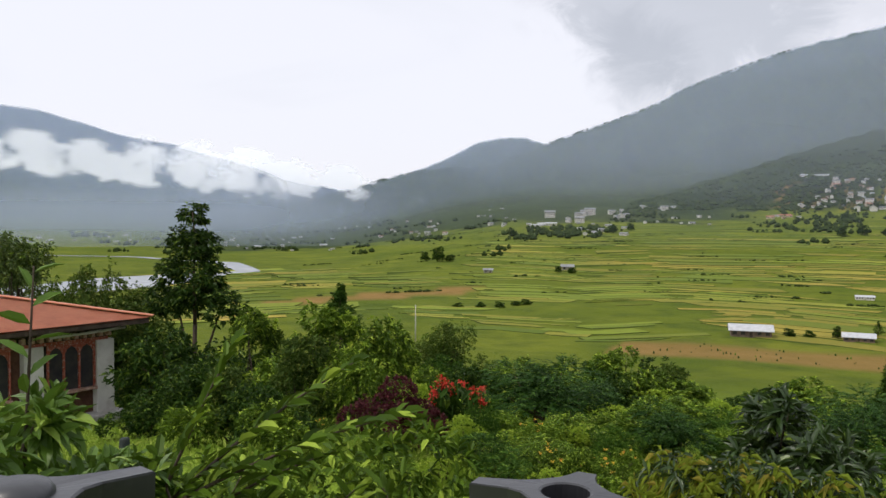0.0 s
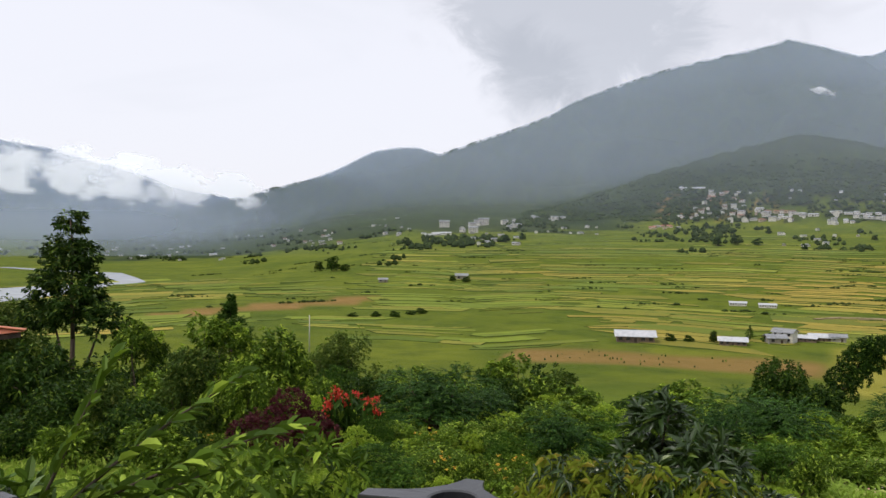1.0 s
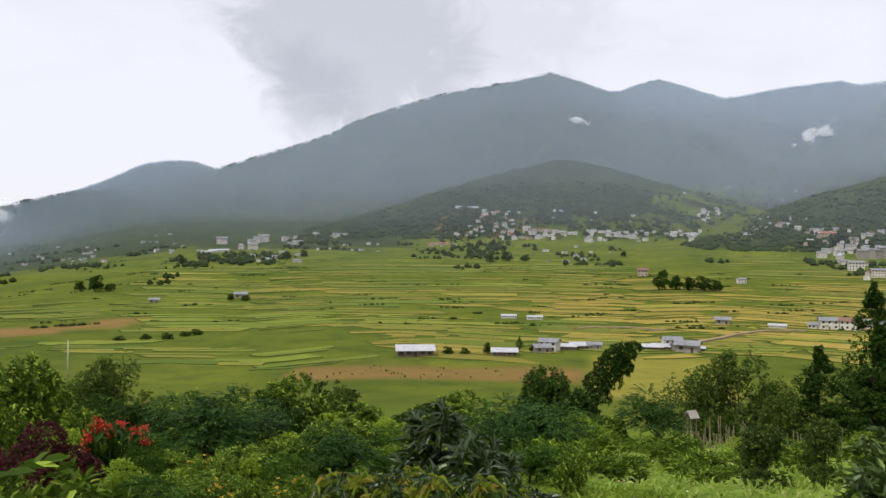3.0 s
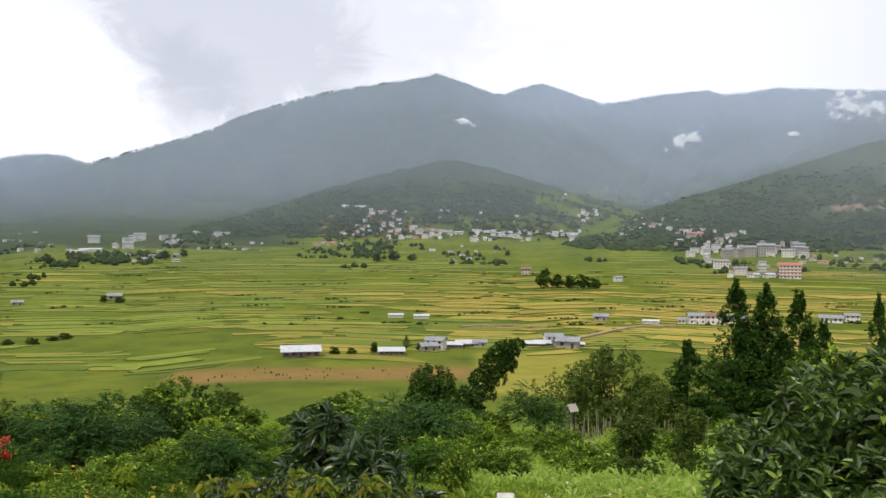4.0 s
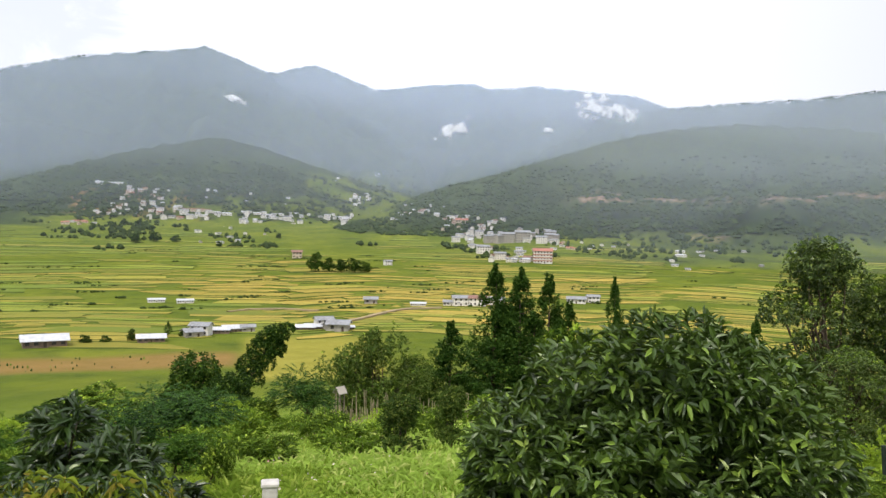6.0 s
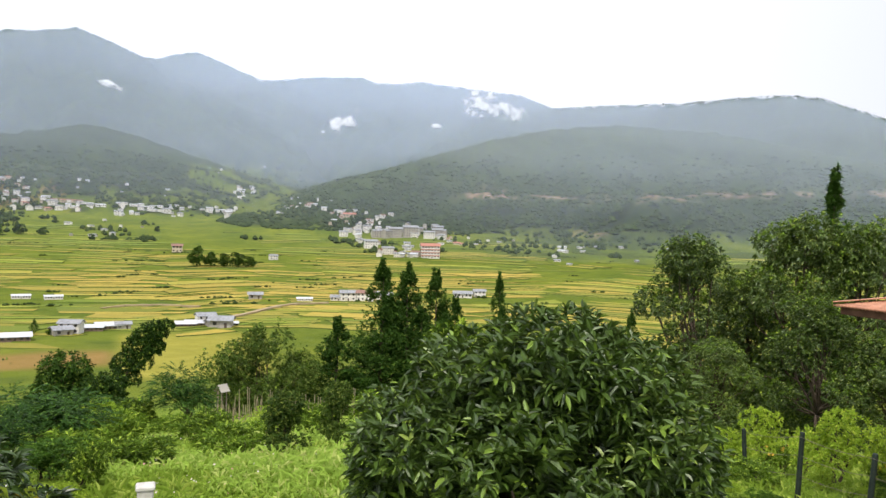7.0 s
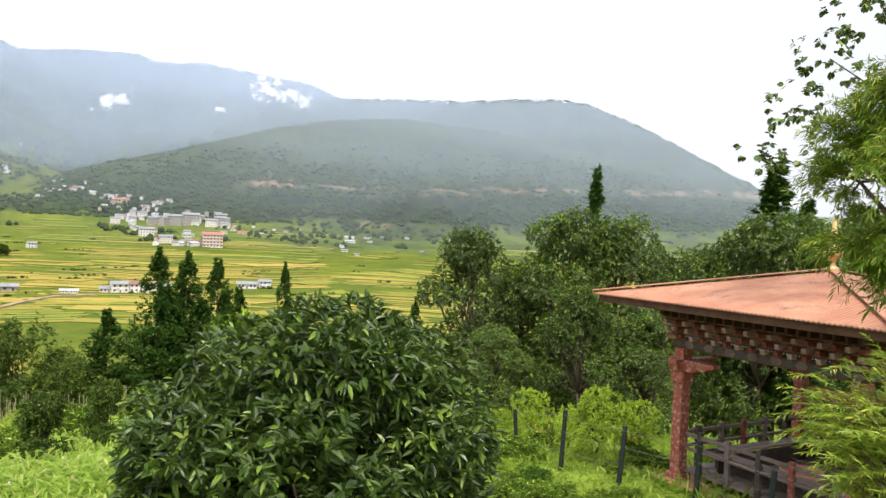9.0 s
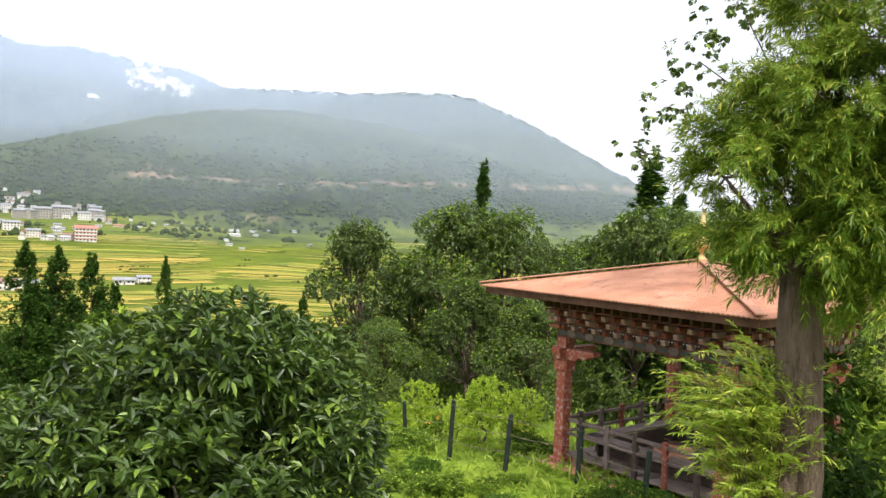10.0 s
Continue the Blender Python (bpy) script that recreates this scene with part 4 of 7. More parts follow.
def house(w, dp, h, storeys, wall, roof, label, flat=False, cols=None, bands=False):
    """A house with walls, roof, windows on each storey and a door; the front looks along -y."""
    root = thing("house", Matrix(), label, "house", "houses of the valley")
    box("wall", -w / 2, w / 2, -dp / 2, dp / 2, -1.5, h, wall, root, bevel=0.04)
    if flat:
        box("roof", -w / 2 - 0.4, w / 2 + 0.4, -dp / 2 - 0.4, dp / 2 + 0.4, h, h + 0.35, roof, root, bevel=0.03)
    else:
        r = part("roof", gable_roof(w, dp, dp * 0.2, 0.9), roof, root)
        r.location.z = h + 0.28
        for s in (-1, 1):
            bm = bmesh.new()
            x = s * (w / 2 - 0.12)
            v = [bm.verts.new((x + q, yy, zz)) for q in (-0.1, 0.1) for yy, zz in ((-dp / 2, h), (dp / 2, h), (0, h + dp * 0.2 + 0.02))]
            bm.faces.new(v[:3]), bm.faces.new(v[3:])
            for i in range(3):
                bm.faces.new((v[i], v[(i + 1) % 3], v[3 + (i + 1) % 3], v[3 + i]))
            part("gable", bm, wall, root)
    sh = h / storeys
    for st in range(1, storeys if bands else 0):
        box("storey_band", -w / 2 - 0.5, w / 2 + 0.5, -dp / 2 - 0.5, dp / 2 + 0.5, st * sh - 0.9, st * sh - 0.1, RED_ROOF, root, bevel=0.04)
    n = cols or max(2, int(w / 2.8))
    proto = None
    for st in range(storeys):
        for k in range(n):
            x = (k + 0.5) / n * w - w / 2
            z = st * sh + sh * 0.36
            if st == 0 and k == n // 2:
                box("door", x - 0.5, x + 0.5, -dp / 2 - 0.06, -dp / 2 + 0.04, 0, 2.0, DARK_WOOD, root)
                continue
            if proto is None:
                proto = box("window", -0.7, 0.7, -0.07, 0.05, 0, sh * 0.46, WINDOW_GAP_DARK, root)
                ob = proto
            else:
                ob = new("window", proto.data)
                ob.parent = root
            ob.location = (x, -dp / 2, z)
    return root


def sight(az, el, start=150.0):
    """Where the land first rises to that angle above the terrace."""
    d = np.geomspace(start, 2500, 320)
    x, y = d * math.sin(radians(az)), d * math.cos(radians(az))
    e = np.degrees(np.arctan2(height(x, y)[0] - EYE, d))
    i = int(np.argmax(e >= el)) if (e >= el).any() else len(d) - 1
    return Vector((x[i], y[i], float(height(x[i:i + 1], y[i:i + 1])[0][0]))), float(d[i])


def field_path(spots, width):
    """A trodden earth track between the plots."""
    P = np.array([tuple(sight(az, el, 150.0)[0]) for az, el in spots])
    k = np.linspace(0, len(P) - 1, 40)
    c = np.stack([np.interp(k, np.arange(len(P)), P[:, q]) for q in (0, 1)], 1)
    t = np.gradient(c, axis=0)
    n = np.stack([t[:, 1], -t[:, 0]], 1) / np.linalg.norm(t, axis=1)[:, None]
    V = []
    for q in (-1, 1):
        e = c + n * q * width * (1 + 0.25 * np.sin(k * 9 + q))[:, None] / 2
        V.append(np.column_stack([e, height(e[:, 0], e[:, 1])[0] + 0.75]))
    V = np.stack(V, 1)
    low = V - np.array([0, 0, 1.2])
    V = np.concatenate([V, low], 1).reshape(-1, 3)
    F = []
    for a in range(39):
        o, p = a * 4, a * 4 + 4
        F += [(o, o + 1, p + 1, p), (o, p, p + 2, o + 2), (o + 1, o + 3, p + 3, p + 1)]
    tagged(part_mesh("field_path", to_true(V), F, TRACK), "pale trodden earth track between rice plots", "path", kind="structure")


field_path([(4.3, -6.4), (6.2, -6.12), (8.2, -5.61), (10.05, -5.28), (12.5, -5.15)], 2.0)
field_path([(-2.9, -5.6), (-1.5, -5.41), (1.0, -5.35), (3.5, -5.5)], 1.6)


HOUSES = [
    house(11, 8, 6, 2, WHITE_WALL, TIN, "white two-storey farmhouse with a grey tin roof"),
    house(14, 8, 3.4, 1, WHITE_WALL, TIN, "long low white house with a grey tin roof"),
    house(9, 8, 6, 2, OCHRE_WALL, BRICK_ROOF, "ochre two-storey house with a dull rust-brown roof"),
    house(16, 10, 9, 3, WHITE_WALL, TIN, "white three-storey block with rows of dark windows"),
    house(13, 9, 6.5, 2, WHITE_WALL, BRICK_ROOF, "whitewashed house with a brownish-red tin roof"),
    house(18, 11, 12, 4, GREY_WALL, TIN, "grey plastered four-storey apartment block"),
    house(8, 6, 3.0, 1, GREY_WALL, TIN, "small grey hut with a tin roof"),
    house(22, 9, 4.0, 1, WHITE_WALL, PALE_TIN, "long white shed with a pale roof"),
    house(14, 8, 2.6, 1, BROWN_WALL, PALE_TIN, "low brown farmhouse with a broad pale tin roof"),
    house(12, 9, 6, 2, WHITE_WALL, PALE_TIN, "white two-storey house with a shining pale roof"),
    house(15, 8, 4.5, 1, OCHRE_WALL, RED_ROOF, "low ochre house with a brick-red tin roof"),
    house(18, 12, 12, 4, WHITE_WALL, RED_ROOF, "large white four-storey house with red storey bands", bands=True),
]


def house_place(az, el, turn=0.0, scale=1.0, start=150.0):
    p, d = sight(az, el, start)
    scale *= float(spread(d))
    return Matrix.Translation(to_true(p)[0]) @ pose(0, 0, 0, 0, 0, -az + turn) @ Matrix.Diagonal((scale, scale, scale, 1))


def put_house(kind, *spot):
    return copy_thing(HOUSES[kind], house_place(*spot))


def outlying_houses():
    """The small houses past counting, walls, roofs and openings in one mesh."""
    mats = [WHITE_WALL, OCHRE_WALL, GREY_WALL, BROWN_WALL, TIN, PALE_TIN, BRICK_ROOF, RED_ROOF, WINDOW_GAP_DARK, DARK_WOOD]
    V, F, I = [], [], []
    for kind, m in outlying:
        for o in HOUSES[kind].children:
            mm = m @ Matrix.Translation(o.location)
            base = len(V)
            V += [tuple(mm @ v.co) for v in o.data.vertices]
            F += [tuple(base + q for q in f.vertices) for f in o.data.polygons]
            I += [mats.index(o.data.materials[0])] * len(o.data.polygons)
    tagged(part_mesh("outlying_houses", V, F, mats, index=I), "small white and ochre houses scattered over the slopes", "houses", kind="stuff")


hr = random.Random(5)
outlying = []
# the hamlets along the slope, the town and its main street, the side valley, the estate under the right-hand hill
for az0, az1, el0, el1, n, kinds, big in (
        (-30.4, -28.3, -0.15, 0.05, 5, (7, 1, 7), 1.0), (-27.4, -25.6, 0.15, 0.75, 9, (3, 3, 0, 9), 1.1), (-26.6, -23.0, -0.8, 0.1, 12, (0, 1, 6), 0.9), (-24.8, -22.8, 0.3, 1.0, 9, (0, 4, 3, 1), 0.9),
        (-22.5, -19.3, 1.0, 1.35, 7, (7, 3, 1, 10), 1.0), (-22, -15, -0.3, 0.6, 9, (0, 6, 1), 0.8), (-34.5, -31, -0.6, 1.2, 12, (0, 1, 6), 0.8),
        (-13.6, -11.4, 0.4, 0.8, 8, (10, 2, 10, 1), 1.0), (-12.2, -8.4, 1.2, 2.0, 16, (0, 1, 9, 4), 0.9), (-11.6, -9.8, 3.2, 3.45, 5, (7, 1), 0.9), (-10.2, -7.4, 2.0, 3.1, 20, (0, 10, 3, 2, 9, 4), 1.0),
        (-8.4, -4.2, 0.9, 1.9, 34, (0, 10, 3, 7, 9, 1, 4), 1.05), (-4.5, 5.8, 1.2, 1.55, 40, (7, 3, 9, 7, 1, 0), 1.05), (-2.5, 5.6, 0.8, 1.2, 16, (3, 0, 9, 1), 1.0),
        (-6, 1, -0.7, 0.5, 10, (0, 6, 1), 0.85), (-7, 4, 2.2, 3.2, 9, (6, 1, 0), 0.8), (5.7, 7.3, 2.3, 3.2, 14, (0, 3, 4, 9), 0.95), (4, 12, 3.4, 4.6, 7, (6, 0, 1), 0.7),
        (8.6, 12.6, 1.2, 2.5, 18, (0, 4, 6, 9), 0.9), (12.4, 17.2, 0.5, 1.6, 26, (0, 4, 9, 3, 2), 0.95), (13.5, 17.0, -0.3, 0.6, 22, (0, 3, 4, 9, 1), 1.0), (15.6, 20.8, -0.3, 0.5, 20, (5, 3, 5, 0), 1.05),
        (13.2, 15.4, -0.9, -0.4, 8, (0, 6, 1), 0.9), (15.6, 20.4, -1.9, -0.6, 20, (0, 3, 9, 4, 1), 1.0), (20, 27, -0.7, 0.0, 14, (1, 6, 10), 0.8), (29, 37, -2.0, -0.5, 12, (6, 1, 7), 0.75),
        (-46, -36, -1.0, 0.2, 30, (0, 1, 6, 4), 0.8), (-54, -44, -2.0, -0.8, 24, (1, 0, 7), 0.75), (-67, -55, -1.3, -0.4, 26, (1, 7, 0), 0.75)):
    for k in range(n):
        az, el = hr.uniform(az0, az1), hr.uniform(el0, el1)
        spot = (hr.choice(kinds), az, el, hr.choice((0, 0, 90, 30, -30)) + hr.uniform(-14, 14), big * hr.uniform(0.36, 0.60), 600.0)
        if big > 0.9 and k < 0.8 * n:
            put_house(*spot)
        else:
            outlying.append((spot[0], house_place(*spot[1:])))
# the long blocks of the estate, and its big banded house
for kind, az, el, turn, sc in ((5, 17.3, -0.15, 5, 0.75), (5, 18.4, -0.12, 5, 0.85), (3, 19.8, -0.15, -4, 0.7), (11, 19.9, -1.85, 4, 0.78), (3, 15.5, -1.0, 10, 0.7), (10, 13.9, 1.2, 0, 0.9)):
    put_house(kind, az, el, turn, sc, 600.0)
# nearer farms
for kind, az, el, turn, sc in ((8, -14.6, -7.55, 4, 0.72), (8, -8.0, -7.5, 2, 0.5), (0, -4.7, -7.15, -20, 0.5), (8, -2.4, -6.95, 10, 0.5), (8, 2.6, -6.8, 0, 0.42),
                               (0, 3.9, -6.7, 15, 0.5), (8, -3.4, -7.0, -6, 0.4), (6, -5.3, -7.25, 20, 0.6), (8, 3.2, -6.75, -12, 0.4), (6, 4.5, -6.8, 25, 0.55), (6, -1.5, -6.9, 5, 0.5), (8, 5.6, -6.75, 8, 0.32), (6, 14.6, -4.85, 30, 0.6), (1, 13.3, -4.95, -8, 0.5), (1, 15.8, -4.75, 0, 0.5), (6, 5.0, -6.85, -10, 0.8), (7, -7.7, -4.8, 6, 0.30), (7, -5.8, -4.85, 6, 0.30), (0, 13.9, -4.95, 10, 0.6), (4, 15.2, -4.9, -5, 0.55),
                               (1, 16.3, -4.8, 8, 0.7), (1, 22.4, -4.5, 0, 0.6), (0, 23.6, -4.45, 12, 0.5), (6, 7.3, -4.9, 0, 0.7), (7, 10.8, -5.0, 0, 0.3), (2, 1.9, -1.6, 0, 0.8),
                               (0, 8.5, -2.0, 20, 0.5), (6, -27.2, -3.35, 0, 0.8), (6, -33.0, -3.6, 0, 0.6), (2, 19.8, -1.6, 0, 0.8), (3, -28.5, 0.55, 0, 0.8), (3, -25.6, 0.75, 0, 0.85)):
    put_house(kind, az, el, turn, sc, 140.0 if el < -3 else 400.0)
outlying_houses()
for h in HOUSES:
    for o in (*h.children_recursive, h):
        bpy.data.objects.remove(o)

# ---- pavilion ----
def loft(profile, sides=14):
    """A turned body from (radius, height) pairs."""
    V, F = [], []
    for r, z in profile:
        for k in range(sides):
            w = 2 * math.pi * k / sides
            V.append((r * math.cos(w), r * math.sin(w), z))
    for i in range(len(profile) - 1):
        for k in range(sides):
            F.append((i * sides + k, i * sides + (k + 1) % sides, (i + 1) * sides + (k + 1) % sides, (i + 1) * sides + k))
    return V, F


def roof_slope(a, z0, rise, waves, depth, thick=0.02):
    """One triangular slope of corrugated sheet, eave along y at x = -a, rising to the middle."""
    n = waves * 6
    V, F = [], []
    steps = 5
    for i in range(n + 1):
        s = -a + 2 * a * i / n
        top = 1 - abs(s) / a
        for k in range(steps + 1):
            v = top * k / steps
            zz = z0 + rise * v + depth * math.sin(2 * math.pi * waves * i / n)
            V.append((-a + a * v, s, zz))
    m = steps + 1
    for i in range(n):
        for k in range(steps):
            F.append((i * m + k, i * m + k + 1, (i + 1) * m + k + 1, (i + 1) * m + k))
    o = len(V)
    V += [(x, y, z - thick) for x, y, z in V]
    F += [tuple(q + o for q in reversed(f)) for f in F]
    F += [((i + 1) * m, i * m, i * m + o, (i + 1) * m + o) for i in range(n)]
    return V, F


def bracket():
    """Carved capital: stepped bracket with cut ends."""
    bm = bmesh.new()
    prof = [(-0.26, 0.20), (-0.26, 0.13), (-0.20, 0.0), (0.32, 0.0), (0.40, 0.06), (0.55, 0.05), (0.62, 0.11), (0.75, 0.13), (0.75, 0.20)]
    a = [bm.verts.new((-0.09, y, z)) for y, z in prof]
    b = [bm.verts.new((0.09, y, z)) for y, z in prof]
    n = len(prof)
    bm.faces.new(a), bm.faces.new(b[::-1])
    for i in range(n):
        bm.faces.new((a[i], b[i], b[(i + 1) % n], a[(i + 1) % n]))
    bmesh.ops.recalc_face_normals(bm, faces=bm.faces)
    return bm


def pavilion():
    G = ground_at(13.12, 6.68)
    root = thing("pavilion", pose(13.12, 6.68, 0.24, 0, 0, -7.05), "open timber pavilion with a rusty red tin roof and red posts", "pavilion")
    a, e = 2.8, 3.21
    for q in range(4):
        m = pose(0, 0, 0, 0, 0, 90 * q)
        s = part_mesh("roof_sheet", *roof_slope(a, e, 0.60, 74, 0.008), ROOF_RED, root, "faded red corrugated tin", smooth=False)
        s.matrix_local = m
        cap = box("hip_cap", -0.07, 0.07, 0, math.hypot(a, a, 0.6), 0, 0.02, ROOF_RED, root, bevel=0.006)
        cap.matrix_local = m @ Matrix.Translation((-a, -a, e + 0.034)) @ Vector((a, a, 0.6)).to_track_quat("Y", "Z").to_matrix().to_4x4()
        f = box("fascia", -a + 0.08, -a + 0.12, -a + 0.08, a - 0.125, e - 0.15, e - 0.025, BROWN_BOARD, root, bevel=0.004)
        f.matrix_local = m
        so = box("soffit", -a + 0.13, -1.50, -a + 0.13, a - 0.13, e - 0.12, e - 0.095, BROWN_BOARD, root)
        so.matrix_local = m @ Matrix.Translation((0, 0, 0.004 * q))
        # cornice of stepped boards
        for i, (x, z0, z1, mt) in enumerate(((-2.10, 3.01, 3.09, BROWN_BOARD), (-1.88, 2.845, 2.875, RED_TRIM), (-1.82, 2.715, 2.745, RED_TRIM), (-1.77, 2.585, 2.615, RED_TRIM), (-1.76, 2.33, 2.49, BROWN_BOARD))):
            b = box("cornice_board", x, -1.58, x + 0.002 * q, -x - 0.002 * q, z0, z1, mt, root, bevel=0.005)
            b.matrix_local = m
        # near-black backing: the shade between the blocks put into its colour
        gap_shade = box("frieze", -1.74, -1.60, -1.74 + 0.003 * q, 1.60, 2.50, 3.02, WINDOW_GAP_DARK, root)
        gap_shade.matrix_local = m
    # rows of small painted blocks under the eave
    protos = {}
    for q in range(4):
        m = pose(0, 0, 0, 0, 0, 90 * q)
        for row, (x, z, n, w, mt, off) in enumerate(((-2.04, 2.88, 20, 0.055, BROWN_BOARD, 0.0), (-1.97, 2.75, 18, 0.085, CREAM, 0.0), (-1.90, 2.62, 17, 0.085, CREAM, 0.5), (-1.84, 2.49, 16, 0.085, CREAM, 0.0))):
            for i in range(n):
                y = (i - (n - 1) / 2) * (3.62 / (n - 1)) + (off - 0.25) * 0.06
                key = (row, (i + row) % 2)
                if key not in protos:
                    # alternate paint: pale for lit blocks, dark red for the darker gaps between
                    paint = mt if row == 0 else (CREAM, RED_TRIM)[key[1]]
                    protos[key] = box("block", -0.02, 0.22, -w / 2, w / 2, 0, 0.12 if row == 0 else 0.08, paint, root, bevel=0.008)
                    ob = protos[key]
                else:
                    ob = new("block", protos[key].data)
                    ob.parent = root
                ob.matrix_local = m @ Matrix.Translation((x, y, z))
    # painted band along the beam: grey lozenges between black ones under a row of white dots
    for q in (0, 1):
        m = pose(0, 0, 0, 0, 0, 90 * q)
        V, F = joined([tube([(-1.768, y, 2.555), (-1.778, y, 2.555)], [0.013, 0.012], 6) for y in np.linspace(-1.7, 1.7, 64)])
        part_mesh("dot_row", V, F, WHITE_WALL, root, "row of white painted dots").matrix_local = m
        for k in range(8):
            y = -1.75 + k * 0.4375
            for half, mt in ((0, RAIL_WOOD), (1, BLACK_PLASTIC)):
                bm = bmesh.new()
                y0, z0, z1 = y + half * 0.21, 2.35 + half * 0.02, 2.47 - half * 0.02
                bottom = [bm.verts.new((-1.762, y0 + u, z)) for u, z in ((0.0, (z0 + z1) / 2), (0.05, z0), (0.17, z0), (0.215, (z0 + z1) / 2), (0.17, z1), (0.05, z1))]
                top = [bm.verts.new((v.co.x - 0.01, v.co.y, v.co.z)) for v in bottom]
                bm.faces.new(top)
                for i in range(6):
                    bm.faces.new((bottom[i], bottom[(i + 1) % 6], top[(i + 1) % 6], top[i]))
                bmesh.ops.recalc_face_normals(bm, faces=bm.faces)
                part("painted_panel", bm, mt, root).matrix_local = m
    P = 1.65
    for i, (x, y) in enumerate(((-P, P), (-P, -P), (P, -P), (P, P))):
        bm = bmesh.new()
        add_box(bm, -0.105, 0.105, -0.105, 0.105, 0, 1.86, 0.012)
        post = part("post", bm, RED_WOOD, root, "square post, red paint flaking to white")
        post.location = (x, y, -0.15)
        box("post_base", x - 0.16, x + 0.16, y - 0.16, y + 0.16, -0.3, 0.12, RED_WOOD, root, bevel=0.015)
        box("post_cap", x - 0.15, x + 0.15, y - 0.15, y + 0.15, 1.71, 1.93, RED_WOOD, root, bevel=0.03)
        box("post_neck", x - 0.11, x + 0.11, y - 0.11, y + 0.11, 2.13, 2.33, RED_WOOD, root, bevel=0.01)
        for t in (0, 1):
            b = part("bracket", bracket(), RED_WOOD, root)
            way = (0 if y < 0 else 180) if t == 0 else (-90 if x < 0 else 90)
            b.matrix_local = pose(x, y, 1.932 + 0.003 * t, 0, 0, way)
    # deck of planks, benches round the inside
    n = 14
    for i in range(n):
        y = -1.62 + i * 3.24 / n
        box("deck_plank", -1.62, 1.62, y, y + 3.24 / n - 0.012, 0.16, 0.20, GREY_WOOD, root, bevel=0.004)
    for side in range(4):
        m = pose(0, 0, 0, 0, 0, 90 * side)
        if side == 1:
            continue
        for k, x in enumerate((-1.38, -1.22)):
            b = box("bench_board", x, x + 0.145, -1.35, 1.35, 0.52, 0.555, GREY_WOOD, root, bevel=0.006)
            b.matrix_local = m
        apron = box("bench_apron", -1.08, -1.045, -1.33, 1.33, 0.21, 0.515, DARK_WOOD, root)
        apron.matrix_local = m
        for z0, z1 in ((0.80, 0.86), (0.56, 0.61)):
            r = box("rail", -1.66, -1.60, -1.52, 1.52, z0, z1, RAIL_WOOD, root, bevel=0.008)
            r.matrix_local = m
        for k in range(5):
            y = -1.2 + k * 0.6
            bm = bmesh.new()
            add_box(bm, -1.665, -1.595, y - 0.045, y + 0.045, 0.15, 0.92, 0.008)
            add_box(bm, -1.66, -1.60, y - 0.09, y + 0.09, 0.63, 0.72, 0.03)
            b = part("baluster", bm, RED_TRIM if (k + side) % 4 == 1 else RAIL_WOOD if k % 2 else DARK_WOOD, root)
            b.matrix_local = m
    box("plinth", -1.95, 1.95, -1.95, 1.95, -0.5, 0.02, TERRACOTTA, root, bevel=0.03)
    fin = part_mesh("finial", *loft([(0.0, 3.74), (0.10, 3.76), (0.10, 3.86), (0.05, 3.90), (0.05, 3.98), (0.16, 4.06), (0.18, 4.14), (0.09, 4.22), (0.05, 4.30), (0.10, 4.38), (0.05, 4.46), (0.02, 4.70), (0.0, 4.78)]), GOLD, root, "gilded finial", smooth=True)
    return root


pavilion()


def pot_with_shrub():
    m = pose(12.35, 6.6, 0.44)
    pot = thing("plant_pot", m, "round terracotta pot standing on the pavilion deck", "plant pot")
    part_mesh("body", *loft([(0.0, 0.0), (0.22, 0.0), (0.30, 0.18), (0.33, 0.30), (0.36, 0.31), (0.36, 0.36), (0.31, 0.36), (0.28, 0.26), (0.0, 0.25)], 20), TERRACOTTA, pot, smooth=True)


pot_with_shrub()


# ---- fence of dark posts with wire ----
def wire_fence():
    spots = [(42.5, 16.6, 1.05), (45.75, 14.8, 1.15), (49.9, 13.7, 1.02), (55.15, 13.35, 0.98), (59.8, 12.2, 0.95)]
    root = thing("wire_fence", Matrix(), "row of dark green fence posts strung with wire", "fence")
    tops = []
    for i, (az, d, h) in enumerate(spots):
        p = on_ground(az, d)
        lean = (-3.0, 2.0, 3.5, 2.0, 4.0)[i]
        bm = bmesh.new()
        bmesh.ops.create_cone(bm, cap_ends=True, segments=9, radius1=0.05, radius2=0.042, depth=h + 0.4)
        bmesh.ops.translate(bm, vec=(0, 0, h / 2 - 0.2), verts=bm.verts)
        bmesh.ops.bevel(bm, geom=[e for e in bm.edges if e.calc_face_angle(0) > 1], offset=0.01, segments=1, affect="EDGES")
        ob = part("post", bm, GREEN_POST, root)
        ob.matrix_local = pose(p.x, p.y, p.z, lean * 0.6, lean, 0)
        tops.append((p.x, p.y, p.z, h))
    for f in (0.35, 0.65, 0.93):
        for a, b in zip(tops[:-1], tops[1:]):
            s = np.linspace(0, 1, 6)
            pts = [(a[0] + (b[0] - a[0]) * q, a[1] + (b[1] - a[1]) * q, (a[2] + a[3] * f) * (1 - q) + (b[2] + b[3] * f) * q - 0.05 * 4 * q * (1 - q)) for q in s]
            part_mesh("wire", *tube(pts, [0.0035] * 6, 5), GREY_WOOD, root)


wire_fence()


